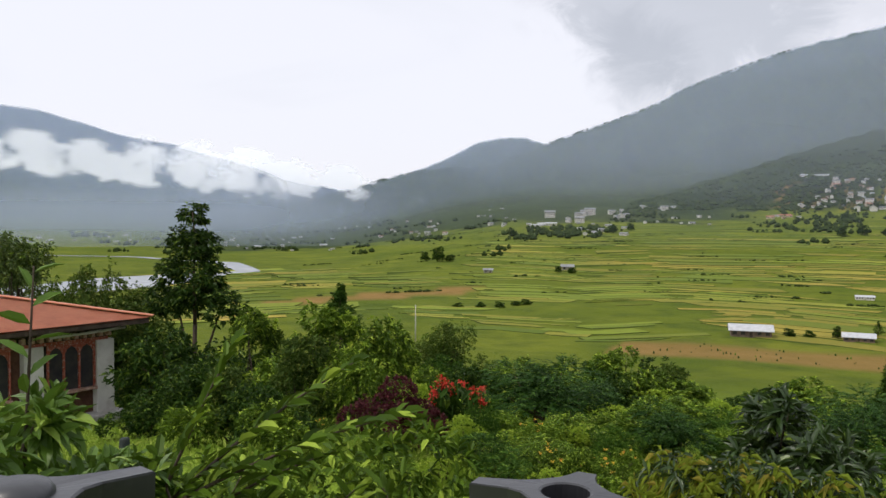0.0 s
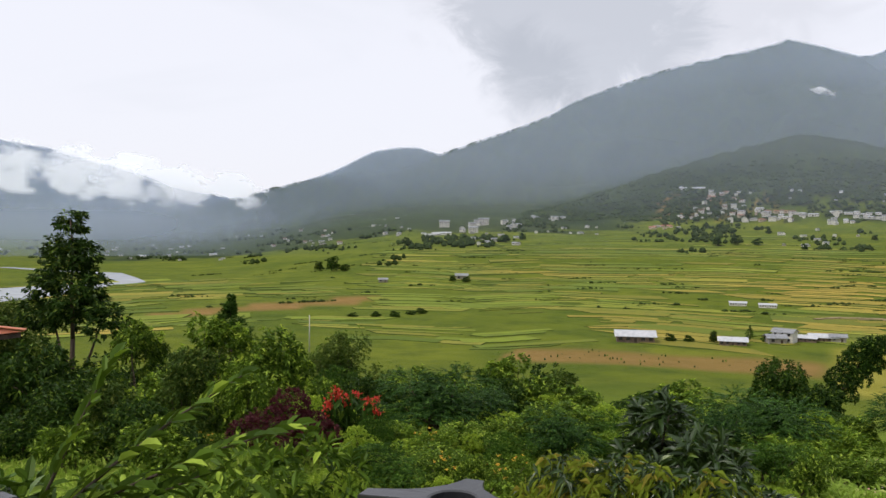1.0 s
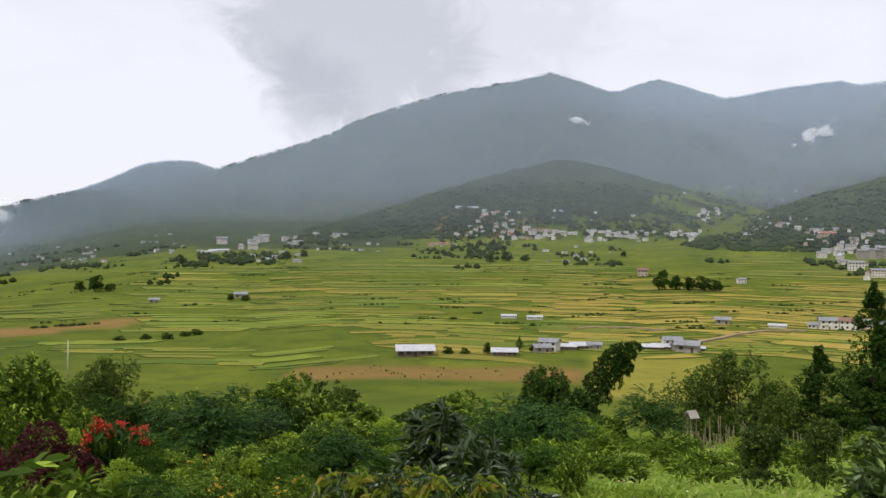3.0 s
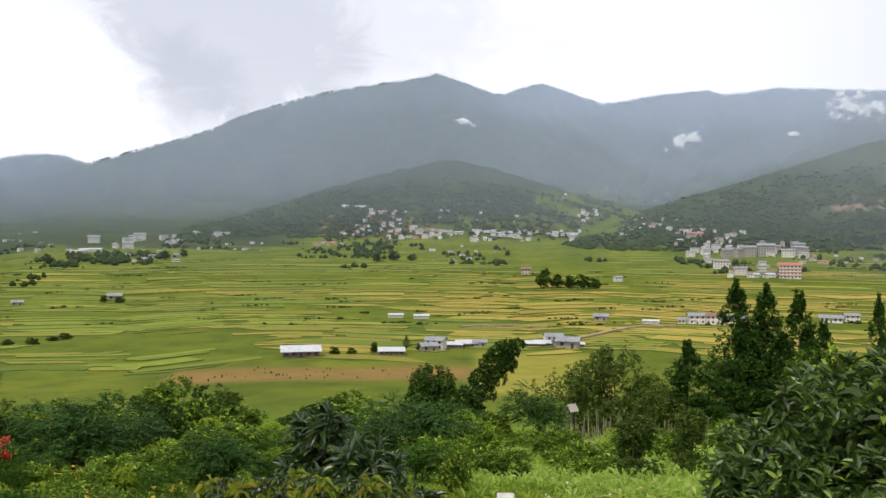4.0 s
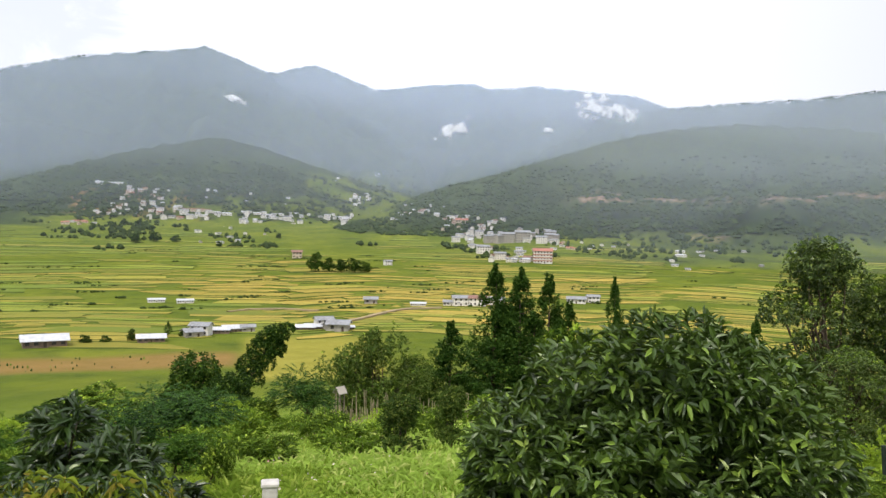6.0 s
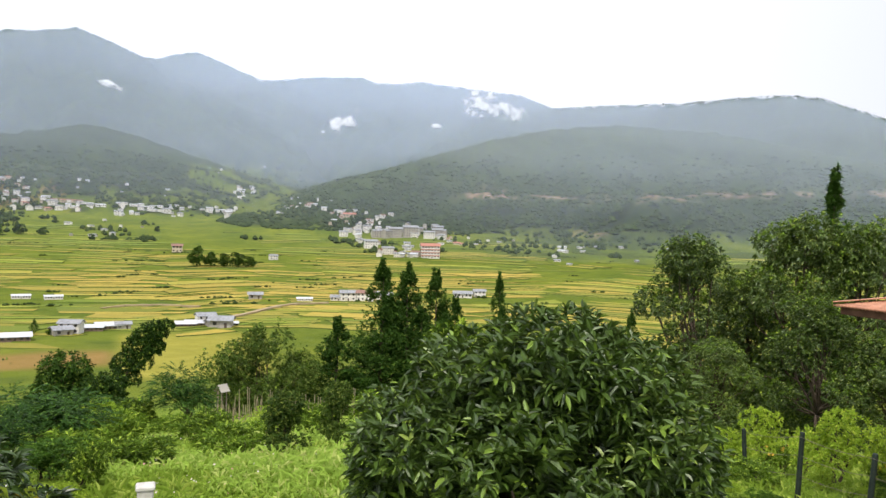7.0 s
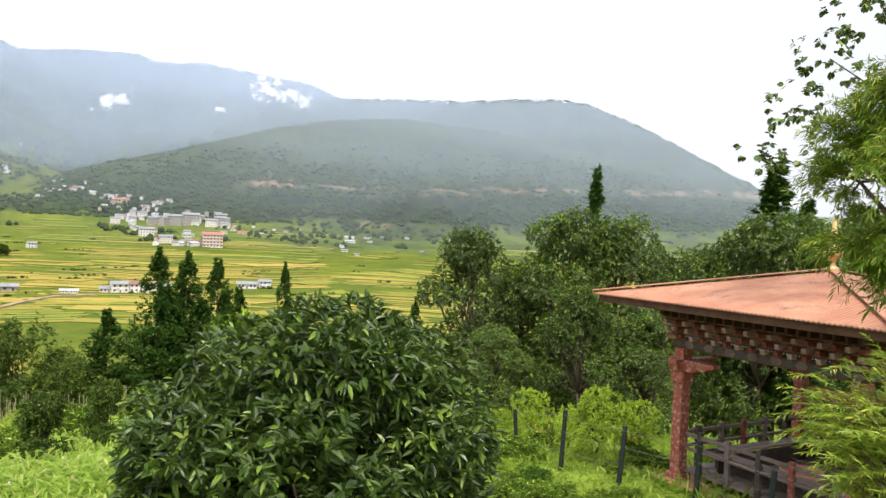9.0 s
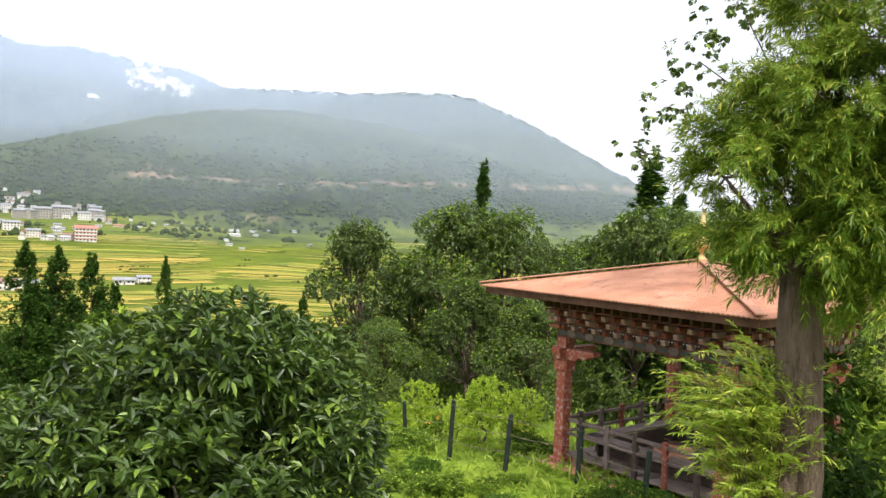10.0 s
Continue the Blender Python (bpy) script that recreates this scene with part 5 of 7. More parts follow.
def stake_fence():
    """Thin bamboo stakes in a row behind the meadow."""
    root = thing("stake_fence", Matrix(), "row of thin uneven bamboo stakes behind the meadow", "fence")
    r = random.Random(9)
    for i in range(110):
        az = 4.2 + 13.5 * i / 110 + r.uniform(-0.05, 0.05)
        p = on_ground(az, 31 + 1.2 * math.sin(az * 0.7))
        h = r.uniform(0.7, 1.5)
        V, F = tube([(p.x, p.y, p.z - 0.2), (p.x + r.uniform(-0.08, 0.08), p.y, p.z + h)], [0.018, 0.013], 6)
        part_mesh("stake", V, F, STRAW, root)


stake_fence()


def utility_pole():
    p, d = sight(-38.35, -8.6, 120.0)
    p, d = Vector(to_true(p)[0]), d * float(spread(d))
    h = d * (math.tan(radians(8.6)) - math.tan(radians(5.93)))
    root = thing("utility_pole", Matrix.Translation(p), "slim pale concrete utility pole at the field's edge", "pole")
    part_mesh("shaft", *tube([(0, 0, -0.5), (0, 0, h / 2), (0, 0, h)], [0.27, 0.23, 0.18], 8), CONCRETE, root, smooth=True)
    box("cross_arm", -0.6, 0.6, -0.06, 0.06, h - 0.7, h - 0.58, GREY_WOOD, root, bevel=0.01).matrix_local = pose(0, 0, 0, 0, 0, 20)


utility_pole()


def concrete_post():
    p = on_ground(0.42, 9.0, 0.1)
    top = EYE - 9.0 * math.tan(radians(17.05)) - p.z
    root = thing("concrete_post", Matrix.Translation(p), "short weathered concrete post with a pale cap", "post")
    box("shaft", -0.085, 0.085, -0.085, 0.085, -0.3, top - 0.05, CONCRETE, root, bevel=0.01)
    box("cap", -0.10, 0.10, -0.10, 0.10, top - 0.05, top, CONCRETE, root, bevel=0.012)


concrete_post()


def shelter():
    p = on_ground(5.2, 34)
    z = EYE - 34 * math.tan(radians(11.15)) - p.z
    root = thing("garden_shelter", Matrix.Translation(p) @ pose(0, 0, 0, 0, 0, 35), "small grey gabled shelter half hidden by trees", "shelter")
    r = part("roof", gable_roof(0.38, 0.34, 0.22, 0.05, 0.03), GREY_WALL, root)
    r.location.z = z
    for x in (-0.14, 0.14):
        for y in (-0.12, 0.12):
            box("post", x - 0.015, x + 0.015, y - 0.015, y + 0.015, -0.2, z - 0.02, GREY_WOOD, root)


shelter()


# ---- house with the terracotta-red roof ----
def left_house():
    """Long hipped house; its eave runs along y at x = -24.3, walls stand back from it."""
    x0, y1 = -24.3, 15.9
    ze, zr, gz = 1.12, 2.0, -2.15
    ln, dp = 13.0, 9.6
    root = thing("garden_house", pose(x0, y1, 0, 0, 0, 0), "white house with a hipped terracotta-red roof and carved eaves", "house")
    bm = bmesh.new()
    c = [bm.verts.new(v) for v in ((0, 0, ze), (0, -ln, ze), (-dp, -ln, ze), (-dp, 0, ze), (-dp / 2, -dp / 2 + 0.6, zr), (-dp / 2, -ln + dp / 2 - 0.6, zr))]
    for f in ((0, 4, 5, 1), (1, 5, 2), (2, 5, 4, 3), (3, 4, 0)):
        bm.faces.new([c[i] for i in f])
    bmesh.ops.solidify(bm, geom=bm.faces[:], thickness=0.06)
    part("roof", bm, ORANGE_ROOF, root, "terracotta-red sheet roof")
    for a, b in (((0, 0, ze), (-dp / 2, -dp / 2 + 0.6, zr)), ((-dp, 0, ze), (-dp / 2, -dp / 2 + 0.6, zr)), ((0, -ln, ze), (-dp / 2, -ln + dp / 2 - 0.6, zr)), ((-dp / 2, -dp / 2 + 0.6, zr), (-dp / 2, -ln + dp / 2 - 0.6, zr))):
        v = Vector(b) - Vector(a)
        cap = box("ridge_cap", -0.13, 0.13, 0, v.length, 0.0, 0.05, ORANGE_ROOF, root, bevel=0.015)
        cap.matrix_local = Matrix.Translation(Vector(a) + Vector((0, 0, 0.03))) @ v.to_track_quat("Y", "Z").to_matrix().to_4x4()
    box("eave_board", -0.14, -0.10, -ln + 0.1, -0.1, ze - 0.20, ze - 0.05, DARK_WOOD, root)
    box("eave_board", -dp + 0.1, -0.145, -0.14, -0.10, ze - 0.20, ze - 0.05, DARK_WOOD, root)
    box("soffit", -dp + 0.2, -0.15, -ln + 0.2, -0.15, ze - 0.19, ze - 0.15, DARK_WOOD, root)
    # stepped cornice with dentils
    w = -1.15
    box("cornice_board", w - 0.2, w + 0.30, -ln + 1.0, -0.85, ze - 0.36, ze - 0.20, DARK_WOOD, root)
    box("cornice_board", w - 0.2, w + 0.06, -ln + 1.1, -1.06, ze - 0.74, ze - 0.64, RED_WOOD, root)
    box("frieze", w - 0.2, w + 0.02, -ln + 1.1, -1.10, ze - 0.64, ze - 0.36, DARK_WOOD, root)
    proto = None
    for i in range(38):
        y = -1.1 - i * 0.29
        if proto is None:
            proto = box("dentil", w, w + 0.22, -0.07, 0.07, ze - 0.60, ze - 0.40, CREAM, root, bevel=0.01)
            ob = proto
        else:
            ob = new("dentil", proto.data)
            ob.parent = root
        ob.location.y = y
    # wall behind, white piers, dark carved windows
    box("wall", -dp + 1.2, w - 0.22, -ln + 1.2, -1.2, gz - 0.6, ze - 0.20, BROWN_BOARD, root)
    for y in (-1.15, -3.6, -6.4, -9.0, -11.6):
        box("pier", w - 0.25, w + 0.06, y - 0.32, y + 0.32, gz - 0.5, ze - 0.745, WHITE_WALL, root, "whitewashed pier", bevel=0.02)
    for y0 in (-3.2, -6.0, -8.6, -11.2):
        win = box("window", w - 0.21, w - 0.06, y0 + 0.03, y0 + 1.68, gz + 0.95, ze - 0.75, WINDOW_GAP_DARK, root)
        for k in range(4):
            yy = y0 + 0.05 + k * 0.53
            box("mullion", w - 0.07, w + 0.0, yy, yy + 0.07, gz + 0.95, ze - 0.75, RED_WOOD, win, bevel=0.006)
        for k in range(3):
            yy = y0 + 0.12 + k * 0.53
            part_mesh("arch", [(w - 0.055, yy, 0), (w - 0.055, yy + 0.46, 0), (w - 0.055, yy + 0.46, -0.34), (w - 0.055, yy + 0.38, -0.18), (w - 0.055, yy + 0.23, -0.08), (w - 0.055, yy + 0.08, -0.18), (w - 0.055, yy, -0.34),
                               (w - 0.02, yy, 0), (w - 0.02, yy + 0.46, 0), (w - 0.02, yy + 0.46, -0.34), (w - 0.02, yy + 0.38, -0.18), (w - 0.02, yy + 0.23, -0.08), (w - 0.02, yy + 0.08, -0.18), (w - 0.02, yy, -0.34)],
                      [(0, 1, 2, 3, 4, 5, 6), (13, 12, 11, 10, 9, 8, 7)] + [(i, (i + 1) % 7, 7 + (i + 1) % 7, 7 + i) for i in range(7)], RED_WOOD, win).location.z = ze - 0.76
        box("sill", w - 0.1, w + 0.12, y0, y0 + 1.72, gz + 0.85, gz + 0.945, CREAM, root, bevel=0.01)
    pipe = part_mesh("gutter_pipe", *tube([(w + 0.35, -0.6, ze - 0.36), (w + 0.35, -2.0, ze - 0.42), (w + 0.30, -3.2, ze - 0.46)], [0.05, 0.05, 0.05], 8), WHITE_WALL, root, smooth=True)
    box("plinth", -dp + 0.9, w + 0.5, -ln + 0.9, -0.6, gz - 0.9, gz + 0.02, CONCRETE, root, bevel=0.03)


left_house()


def dark_post():
    p = on_ground(-58.6, 12.5)
    root = thing("garden_post", Matrix.Translation(p), "short dark fence post standing in the grass", "post")
    part_mesh("shaft", *tube([(0, 0, -0.2), (0, 0, 0.5), (0, 0, 0.98), (0, 0, 1.0)], [0.08, 0.078, 0.075, 0.05], 10), GREEN_POST, root, smooth=True)


dark_post()


# ---- black moulded housings on posts at the terrace's edge ----
def black_housing(az, d, z, turn, s, opened):
    """A four-armed moulded plate with a round opening in its hub, skirts under the arms and a drum below."""
    p = from_az(az, d, z)
    g = ground_at(p.x, p.y)
    root = thing("black_housing", Matrix.Translation(p) @ pose(0, 0, 0, 0, 0, turn), "black moulded plastic housing with four flat arms on a post", "housing", "black housings")
    arms = ((0, 0.235), (90, 0.172), (180, 0.235), (270, 0.172))
    edge = []
    for a, r in arms:
        for da, q in ((-45, 0.098), (-27, 0.104), (-14, 0.135), (None, r - 0.006), (None, r), (14, 0.135), (27, 0.104)):
            if da is None:
                side = -1 if q < r else 1
                w = math.atan2(0.024 * side, r)
                edge.append((radians(a) + w, r))
            else:
                edge.append((radians(a + da), q))
    edge.sort(key=lambda q: q[0])
    bm = bmesh.new()
    rows = []
    for w, r in edge:
        c, n = math.cos(w), math.sin(w)
        sag = 0.010 * max(0.0, r - 0.10) / 0.13
        deep = 0.030 + 0.075 * smoothstep(np.array(r), 0.11, 0.20)
        hole = 0.056 if opened else 0.012
        rows.append([bm.verts.new((c * q * s, n * q * s, h * s)) for q, h in ((hole, -0.09), (hole, -0.003), (hole + 0.006, 0.0), (r - 0.004, -sag), (r, -sag - 0.004), (r * 0.985, -sag - float(deep)), (r * 0.9, -sag - float(deep)))])
    for i in range(len(rows)):
        a, b = rows[i], rows[(i + 1) % len(rows)]
        for k in range(6):
            bm.faces.new((a[k], a[k + 1], b[k + 1], b[k]))
    bmesh.ops.recalc_face_normals(bm, faces=bm.faces)
    part("arm_plate", bm, BLACK_PLASTIC, root)
    part_mesh("drum", *loft([(0.075 * s, -0.012 * s), (0.092 * s, -0.03 * s), (0.098 * s, -0.09 * s), (0.088 * s, -0.20 * s), (0.05 * s, -0.24 * s), (0.0, -0.24 * s)], 24), BLACK_PLASTIC, root, smooth=True)
    if not opened:
        part_mesh("boss", *loft([(0.0, 0.026 * s), (0.03 * s, 0.025 * s), (0.052 * s, 0.018 * s), (0.062 * s, 0.004 * s), (0.062 * s, -0.004 * s)], 24), BLACK_PLASTIC, root, smooth=True)
        for a in (20, 60):
            box("rib", 0.03 * s, 0.10 * s, -0.006 * s, 0.006 * s, 0.002 * s, 0.016 * s, BLACK_PLASTIC, root, bevel=0.003 * s).matrix_local = pose(0, 0, 0, 0, 0, a + 100)
    part_mesh("stem", *tube([(0, 0, -0.22 * s), (0, 0, (g - z) / 2), (0, 0, g - z - 0.1)], [0.05 * s, 0.045, 0.045], 12), BLACK_PLASTIC, root, smooth=True)


black_housing(-27.75, 1.9, EYE - 1.78 * math.tan(radians(18.9)), 27.75 - 19, 1.0, True)
black_housing(-63.6, 1.75, EYE - 1.64 * math.tan(radians(17.3)), 63.6 + 22, 1.15, False)

# ---- plants ----
def plant(name, wood, leaf, label, category, group="", trunk_mat=None, crown_name="crown"):
    root = thing(name, Matrix(), label, category, group)
    if wood[0]:
        part_mesh("trunk", *joined(wood), trunk_mat or BARK, root, smooth=True)
    for i, (V, F, m) in enumerate(leaf):
        part_mesh(crown_name, V, F, m, root)
    return root


def wood_for(rng, blobs, base_r, stems=1, spread=0.15, fork=0.45):
    """Trunk or stems from the ground that fork to the blobs."""
    out = []
    B = np.asarray(blobs, float)
    top = B[:, 2].mean()
    for s in range(stems):
        a = np.array([rng.uniform(-spread, spread), rng.uniform(-spread, spread), -0.3])
        f = np.array([rng.uniform(-spread, spread) * 1.5, rng.uniform(-spread, spread) * 1.5, top * fork])
        out.append(limb(a, f, base_r, base_r * 0.72, rng, 0.06))
        for b in B[s::stems]:
            out.append(limb(f, b[:3], base_r * 0.55, base_r * 0.16, rng, 0.12, 5, 5))
    return out


def blob_heap(rng, n, w, h, z0, size=(0.3, 0.55)):
    """Uneven blobs filling a rounded crown w wide, from z0 up to h."""
    out = []
    for _ in range(n):
        a, r = rng.uniform(0, 6.28), math.sqrt(rng.uniform(0, 1)) * 0.62
        q = rng.uniform(0, 1)
        k = rng.uniform(*size) * w / 2
        swell = math.sin(math.pi * (0.2 + 0.72 * q)) ** 0.7
        out.append((math.cos(a) * r * w / 2 * swell * 1.25, math.sin(a) * r * w / 2 * swell * 1.25, z0 + k * 0.6 + q * (h - z0 - k * 1.4), k, k, k * 0.8))
    return out


def bush(seed, w, h, mat, L, W, shoots, k, label, name="shrub", blobs=9, low=-0.6, droop=0.25, up=0.3, z0=0.1, stems=3, base_r=0.03, extra=None, size=(0.3, 0.55), inner=0.5, cat="shrub", group="garden shrubs", bark=None, angle=(0.5, 1.2), curl=0.15, fork=0.35, simple=True):
    rng = np.random.RandomState(seed)
    B = blob_heap(rng, blobs, w, h, z0, size)
    leaf = [(*crown(rng, B, shoots, k, L, W, up, droop, angle, inner, low, curl=curl, simple=simple), mat)]
    # second leaf layer, raised onto the tops of the blobs
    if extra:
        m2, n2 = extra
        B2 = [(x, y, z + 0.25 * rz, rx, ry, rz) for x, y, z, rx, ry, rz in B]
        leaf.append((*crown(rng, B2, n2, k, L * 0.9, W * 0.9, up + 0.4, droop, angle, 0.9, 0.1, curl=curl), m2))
    return plant(name, wood_for(rng, B, base_r, stems, 0.12 * w / 2, fork), leaf, label, cat, group, bark)


def sprays(rng, P, D, length, per, L, W, sag, mat_fold=0.1, jitter=0.25, flat=False, simple=True):
    """Bending twigs from P along D, leaves set along both sides."""
    n = len(P)
    C, Dl = [], []
    D = D / np.linalg.norm(D, axis=1)[:, None]
    side = np.cross(D, np.array([0.05, 0.02, 1.0]))
    side /= np.linalg.norm(side, axis=1)[:, None] + 1e-9
    nrm = np.cross(side, D)
    for i in range(per):
        s = (i + 0.6) / per
        ln = length * s
        pos = P + D * ln[:, None] if hasattr(ln, "__len__") else P + D * ln
        pos = pos - np.array([0, 0, 1.0]) * (sag * s * s * np.asarray(length)).reshape(-1, 1)
        tang = D - np.array([0, 0, 1.0]) * 2 * sag * s
        sg = 1 if i % 2 else -1
        w = rng.uniform(0, 6.28, n) if not flat else (0 if sg > 0 else math.pi) + rng.normal(0, 0.2, n)
        off = side * np.cos(w)[:, None] + nrm * np.sin(w)[:, None]
        C.append(pos)
        Dl.append(tang * 0.9 + off * 0.8 + rng.normal(0, jitter, (n, 3)))
    return leaf_mesh(rng, np.concatenate(C), np.concatenate(Dl), L, W, mat_fold, 0.12, simple=simple)


def twigs(P, D, length, sag, r=0.006):
    out = []
    for p, d, l in zip(P, D / np.linalg.norm(D, axis=1)[:, None], length):
        s = np.linspace(0, 1, 4)[:, None]
        out.append(tube(p + d * l * s - np.array([0, 0, 1.0]) * sag * l * s * s, np.linspace(r, r * 0.3, 4), 4))
    return out


def put(proto, az, d, scale=1.0, turn=0.0, tall=1.0, sink=0.05, label=""):
    p, k = to_true(on_ground(az, d, sink))[0], float(spread(d))
    scale *= k
    m = Matrix.Translation(p) @ pose(0, 0, 0, 0, 0, turn) @ Matrix.Diagonal((scale, scale, scale * tall, 1))
    ob = copy_thing(proto, m)
    return tagged(ob, label)


def discard(*protos):
    for h in protos:
        for o in (*h.children_recursive, h):
            bpy.data.objects.remove(o)


def big_citrus():
    rng = np.random.RandomState(21)
    B = [(-1.0, 0.2, 1.5, 0.85, 0.9, 0.8), (-1.15, -0.2, 2.3, 0.6, 0.7, 0.5), (-0.5, 0.1, 2.75, 0.75, 0.75, 0.6), (0.15, 0, 3.05, 0.7, 0.8, 0.55), (0.7, 0.1, 2.75, 0.75, 0.75, 0.6),
         (1.1, 0, 2.2, 0.65, 0.8, 0.65), (1.15, -0.2, 1.3, 0.7, 0.8, 0.8), (0.1, 0.3, 1.7, 1.1, 1.0, 1.0), (-0.2, -0.7, 2.0, 0.8, 0.6, 0.75), (0.6, -0.75, 1.5, 0.75, 0.55, 0.6),
         (-0.7, -0.7, 0.95, 0.75, 0.6, 0.55), (0.75, -0.6, 0.75, 0.65, 0.6, 0.5), (0.0, 0.8, 2.2, 0.9, 0.6, 0.8), (1.35, 0.4, 1.9, 0.45, 0.5, 0.5), (-1.5, 0.2, 1.9, 0.35, 0.5, 0.4)]
    V, F = crown(rng, B, 3500, 7, 0.138, 0.044, 0.7, 0.0, (0.6, 1.45), 0.66, -0.75, 1.3, 0.3, 0.12)
    core = [(x, y, z, rx * 0.8, ry * 0.8, rz * 0.8) for x, y, z, rx, ry, rz in B]
    V3, F3 = crown(rng, core, 1000, 6, 0.17, 0.07, 0.3, 0.1, (0.6, 1.5), 0.2, -0.95, 0.1, 0.3, 0.1, True)
    V2, F2 = crown(rng, [b for b in B if b[2] > 2.0], 230, 7, 0.14, 0.042, 1.0, 0.0, (0.4, 1.1), 1.0, 0.1, 0.8, 0.3, 0.2)
    return plant("citrus_tree", wood_for(rng, B, 0.07, 3, 0.25, 0.35), [(V, F, CITRUS), (V3, F3, CITRUS), (V2, F2, TREE)],
                 "dense round citrus tree with glossy dark green leaves", "tree")


def feather_tree(seed, w, h, n, mat, label):
    """A small tree with flat feathery fronds in tiers."""
    rng = np.random.RandomState(seed)
    B = blob_heap(rng, 9, w, h, h * 0.25, (0.3, 0.5))
    Bn = np.array(B)
    pick = rng.randint(0, len(B), n)
    U = sphere_dirs(rng, n, -0.35)
    P = Bn[pick, :3] + U * Bn[pick, 3:] * (0.4 + 0.5 * rng.uniform(0, 1, (n, 1)))
    D = U * np.array([1, 1, 0.35]) + rng.normal(0, 0.25, (n, 3)) + np.array([0, 0, 0.15])
    V, F = sprays(rng, P, D, rng.uniform(0.3, 0.5, n) * w / 2.4, 22, 0.085 * w / 2.4, 0.024 * w / 2.4, 0.3, 0.05, 0.12, True)
    return plant("feathery_tree", wood_for(rng, B, 0.05, 2, 0.15, 0.4), [(V, F, mat)], label, "tree", "feathery garden trees")


def conifer(seed, h, w, n, label, mat=CYPRESS, ragged=0.3, bare=0.1, droop=0.0, L=0.11, name="cypress", taper=1.0, per=8, group="cypresses"):
    """A narrow conifer: a straight trunk, whorls of short branches that taper to the tip."""
    rng = np.random.RandomState(seed)
    nb = 95
    zb = bare * h + (1 - bare) * h * np.sort(rng.uniform(0, 1, nb)) ** 1.1
    qb = (zb / h - bare) / (1 - bare)
    rb = w / 2 * np.clip(1 - qb, 0.04, 1) ** taper * np.clip(0.5 + qb * 4, 0, 1) * (1 + ragged * rng.uniform(-0.8, 0.9, nb))
    ab = rng.uniform(0, 6.28, nb)
    pick = rng.randint(0, nb, n)
    q, r, a = qb[pick], rb[pick], ab[pick] + rng.normal(0, 0.25, n)
    out = np.stack([np.cos(a), np.sin(a), 0 * a], 1)
    s = rng.uniform(0.1, 1, n) ** 0.7
    P = out * (r * s)[:, None]
    P[:, 2] = zb[pick] + r * s * (0.45 - droop) + rng.normal(0, 0.02 * h, n)
    D = out * 0.8 + np.stack([0 * a, 0 * a, 0.75 - droop + 0 * a], 1) + rng.normal(0, 0.3, (n, 3))
    k = h / 9
    V, F = sprays(rng, P, D, rng.uniform(0.2, 0.45, n) * (0.6 + 0.5 * k) * (0.3 + 0.7 * np.clip(1 - q, 0, 1)), per, L * 1.15 * (0.8 + 0.5 * k), L * 0.55 * (0.8 + 0.5 * k), 0.15 + droop, 0.15, 0.35)
    wood = [tube([(0, 0, -0.4), (0.05, 0, h * 0.4), (0, 0.04, h * 0.95)], [0.016 * h, 0.011 * h, 0.01])]
    for i in range(16):
        zz = h * (bare + (0.9 - bare) * i / 16)
        aa = i * 2.4
        ll = w / 2 * (1 - i / 17) * 0.8
        wood.append(limb((0, 0, zz), (math.cos(aa) * ll, math.sin(aa) * ll, zz + ll * 0.4), 0.03, 0.008, rng, 0.1, 4, 5))
    return plant(name, wood, [(V, F, mat)], label, "tree", group, BARK)


def broad_tree(seed, w, h, z0, n, k, L, W, mat, label, blobs=16, trunk=0.14, bark=None, name="broadleaf_tree", group="broadleaf trees", droop=0.3, stems=1, size=(0.25, 0.45), inner=0.6, fork=0.5, tips=None):
    return bush(seed, w, h, mat, L, W, n, k, label, name, blobs, -0.8, droop, 0.25, z0, stems, trunk, tips, size, inner, "tree", group, bark, fork=fork)


# the citrus tree in front of the terrace
put(big_citrus(), 27.9, 7.6, 1.0, -27, 0.985)
discard(bpy.data.objects["citrus_tree"])

# garden shrubs
S = [
    # LIME extras here and on the tall shrub paint highlights onto their tops
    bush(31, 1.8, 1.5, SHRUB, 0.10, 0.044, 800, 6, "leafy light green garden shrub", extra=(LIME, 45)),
    bush(32, 2.0, 1.6, SHRUB_DARK, 0.11, 0.047, 860, 6, "dense dark green garden shrub"),
    bush(33, 1.6, 1.1, LIME, 0.07, 0.03, 496, 6, "low bright yellow-green shrub", droop=0.0, up=0.6),
    bush(34, 2.2, 2.4, SHRUB, 0.115, 0.05, 1100, 6, "tall bushy shrub with mixed green leaves", blobs=11, extra=(LIME, 55)),
    bush(35, 1.9, 1.4, FEATHER, 0.10, 0.022, 640, 7, "soft fine-leaved green shrub", up=0.7, droop=0.0),
    bush(36, 1.7, 1.9, OLIVE, 0.10, 0.042, 800, 6, "olive-green shrub with thin twigs", up=0.6),
    bush(37, 1.4, 0.8, SHRUB, 0.13, 0.03, 336, 7, "low clump of weedy green leaves", up=0.9, droop=0.1),
]
pr = random.Random(77)
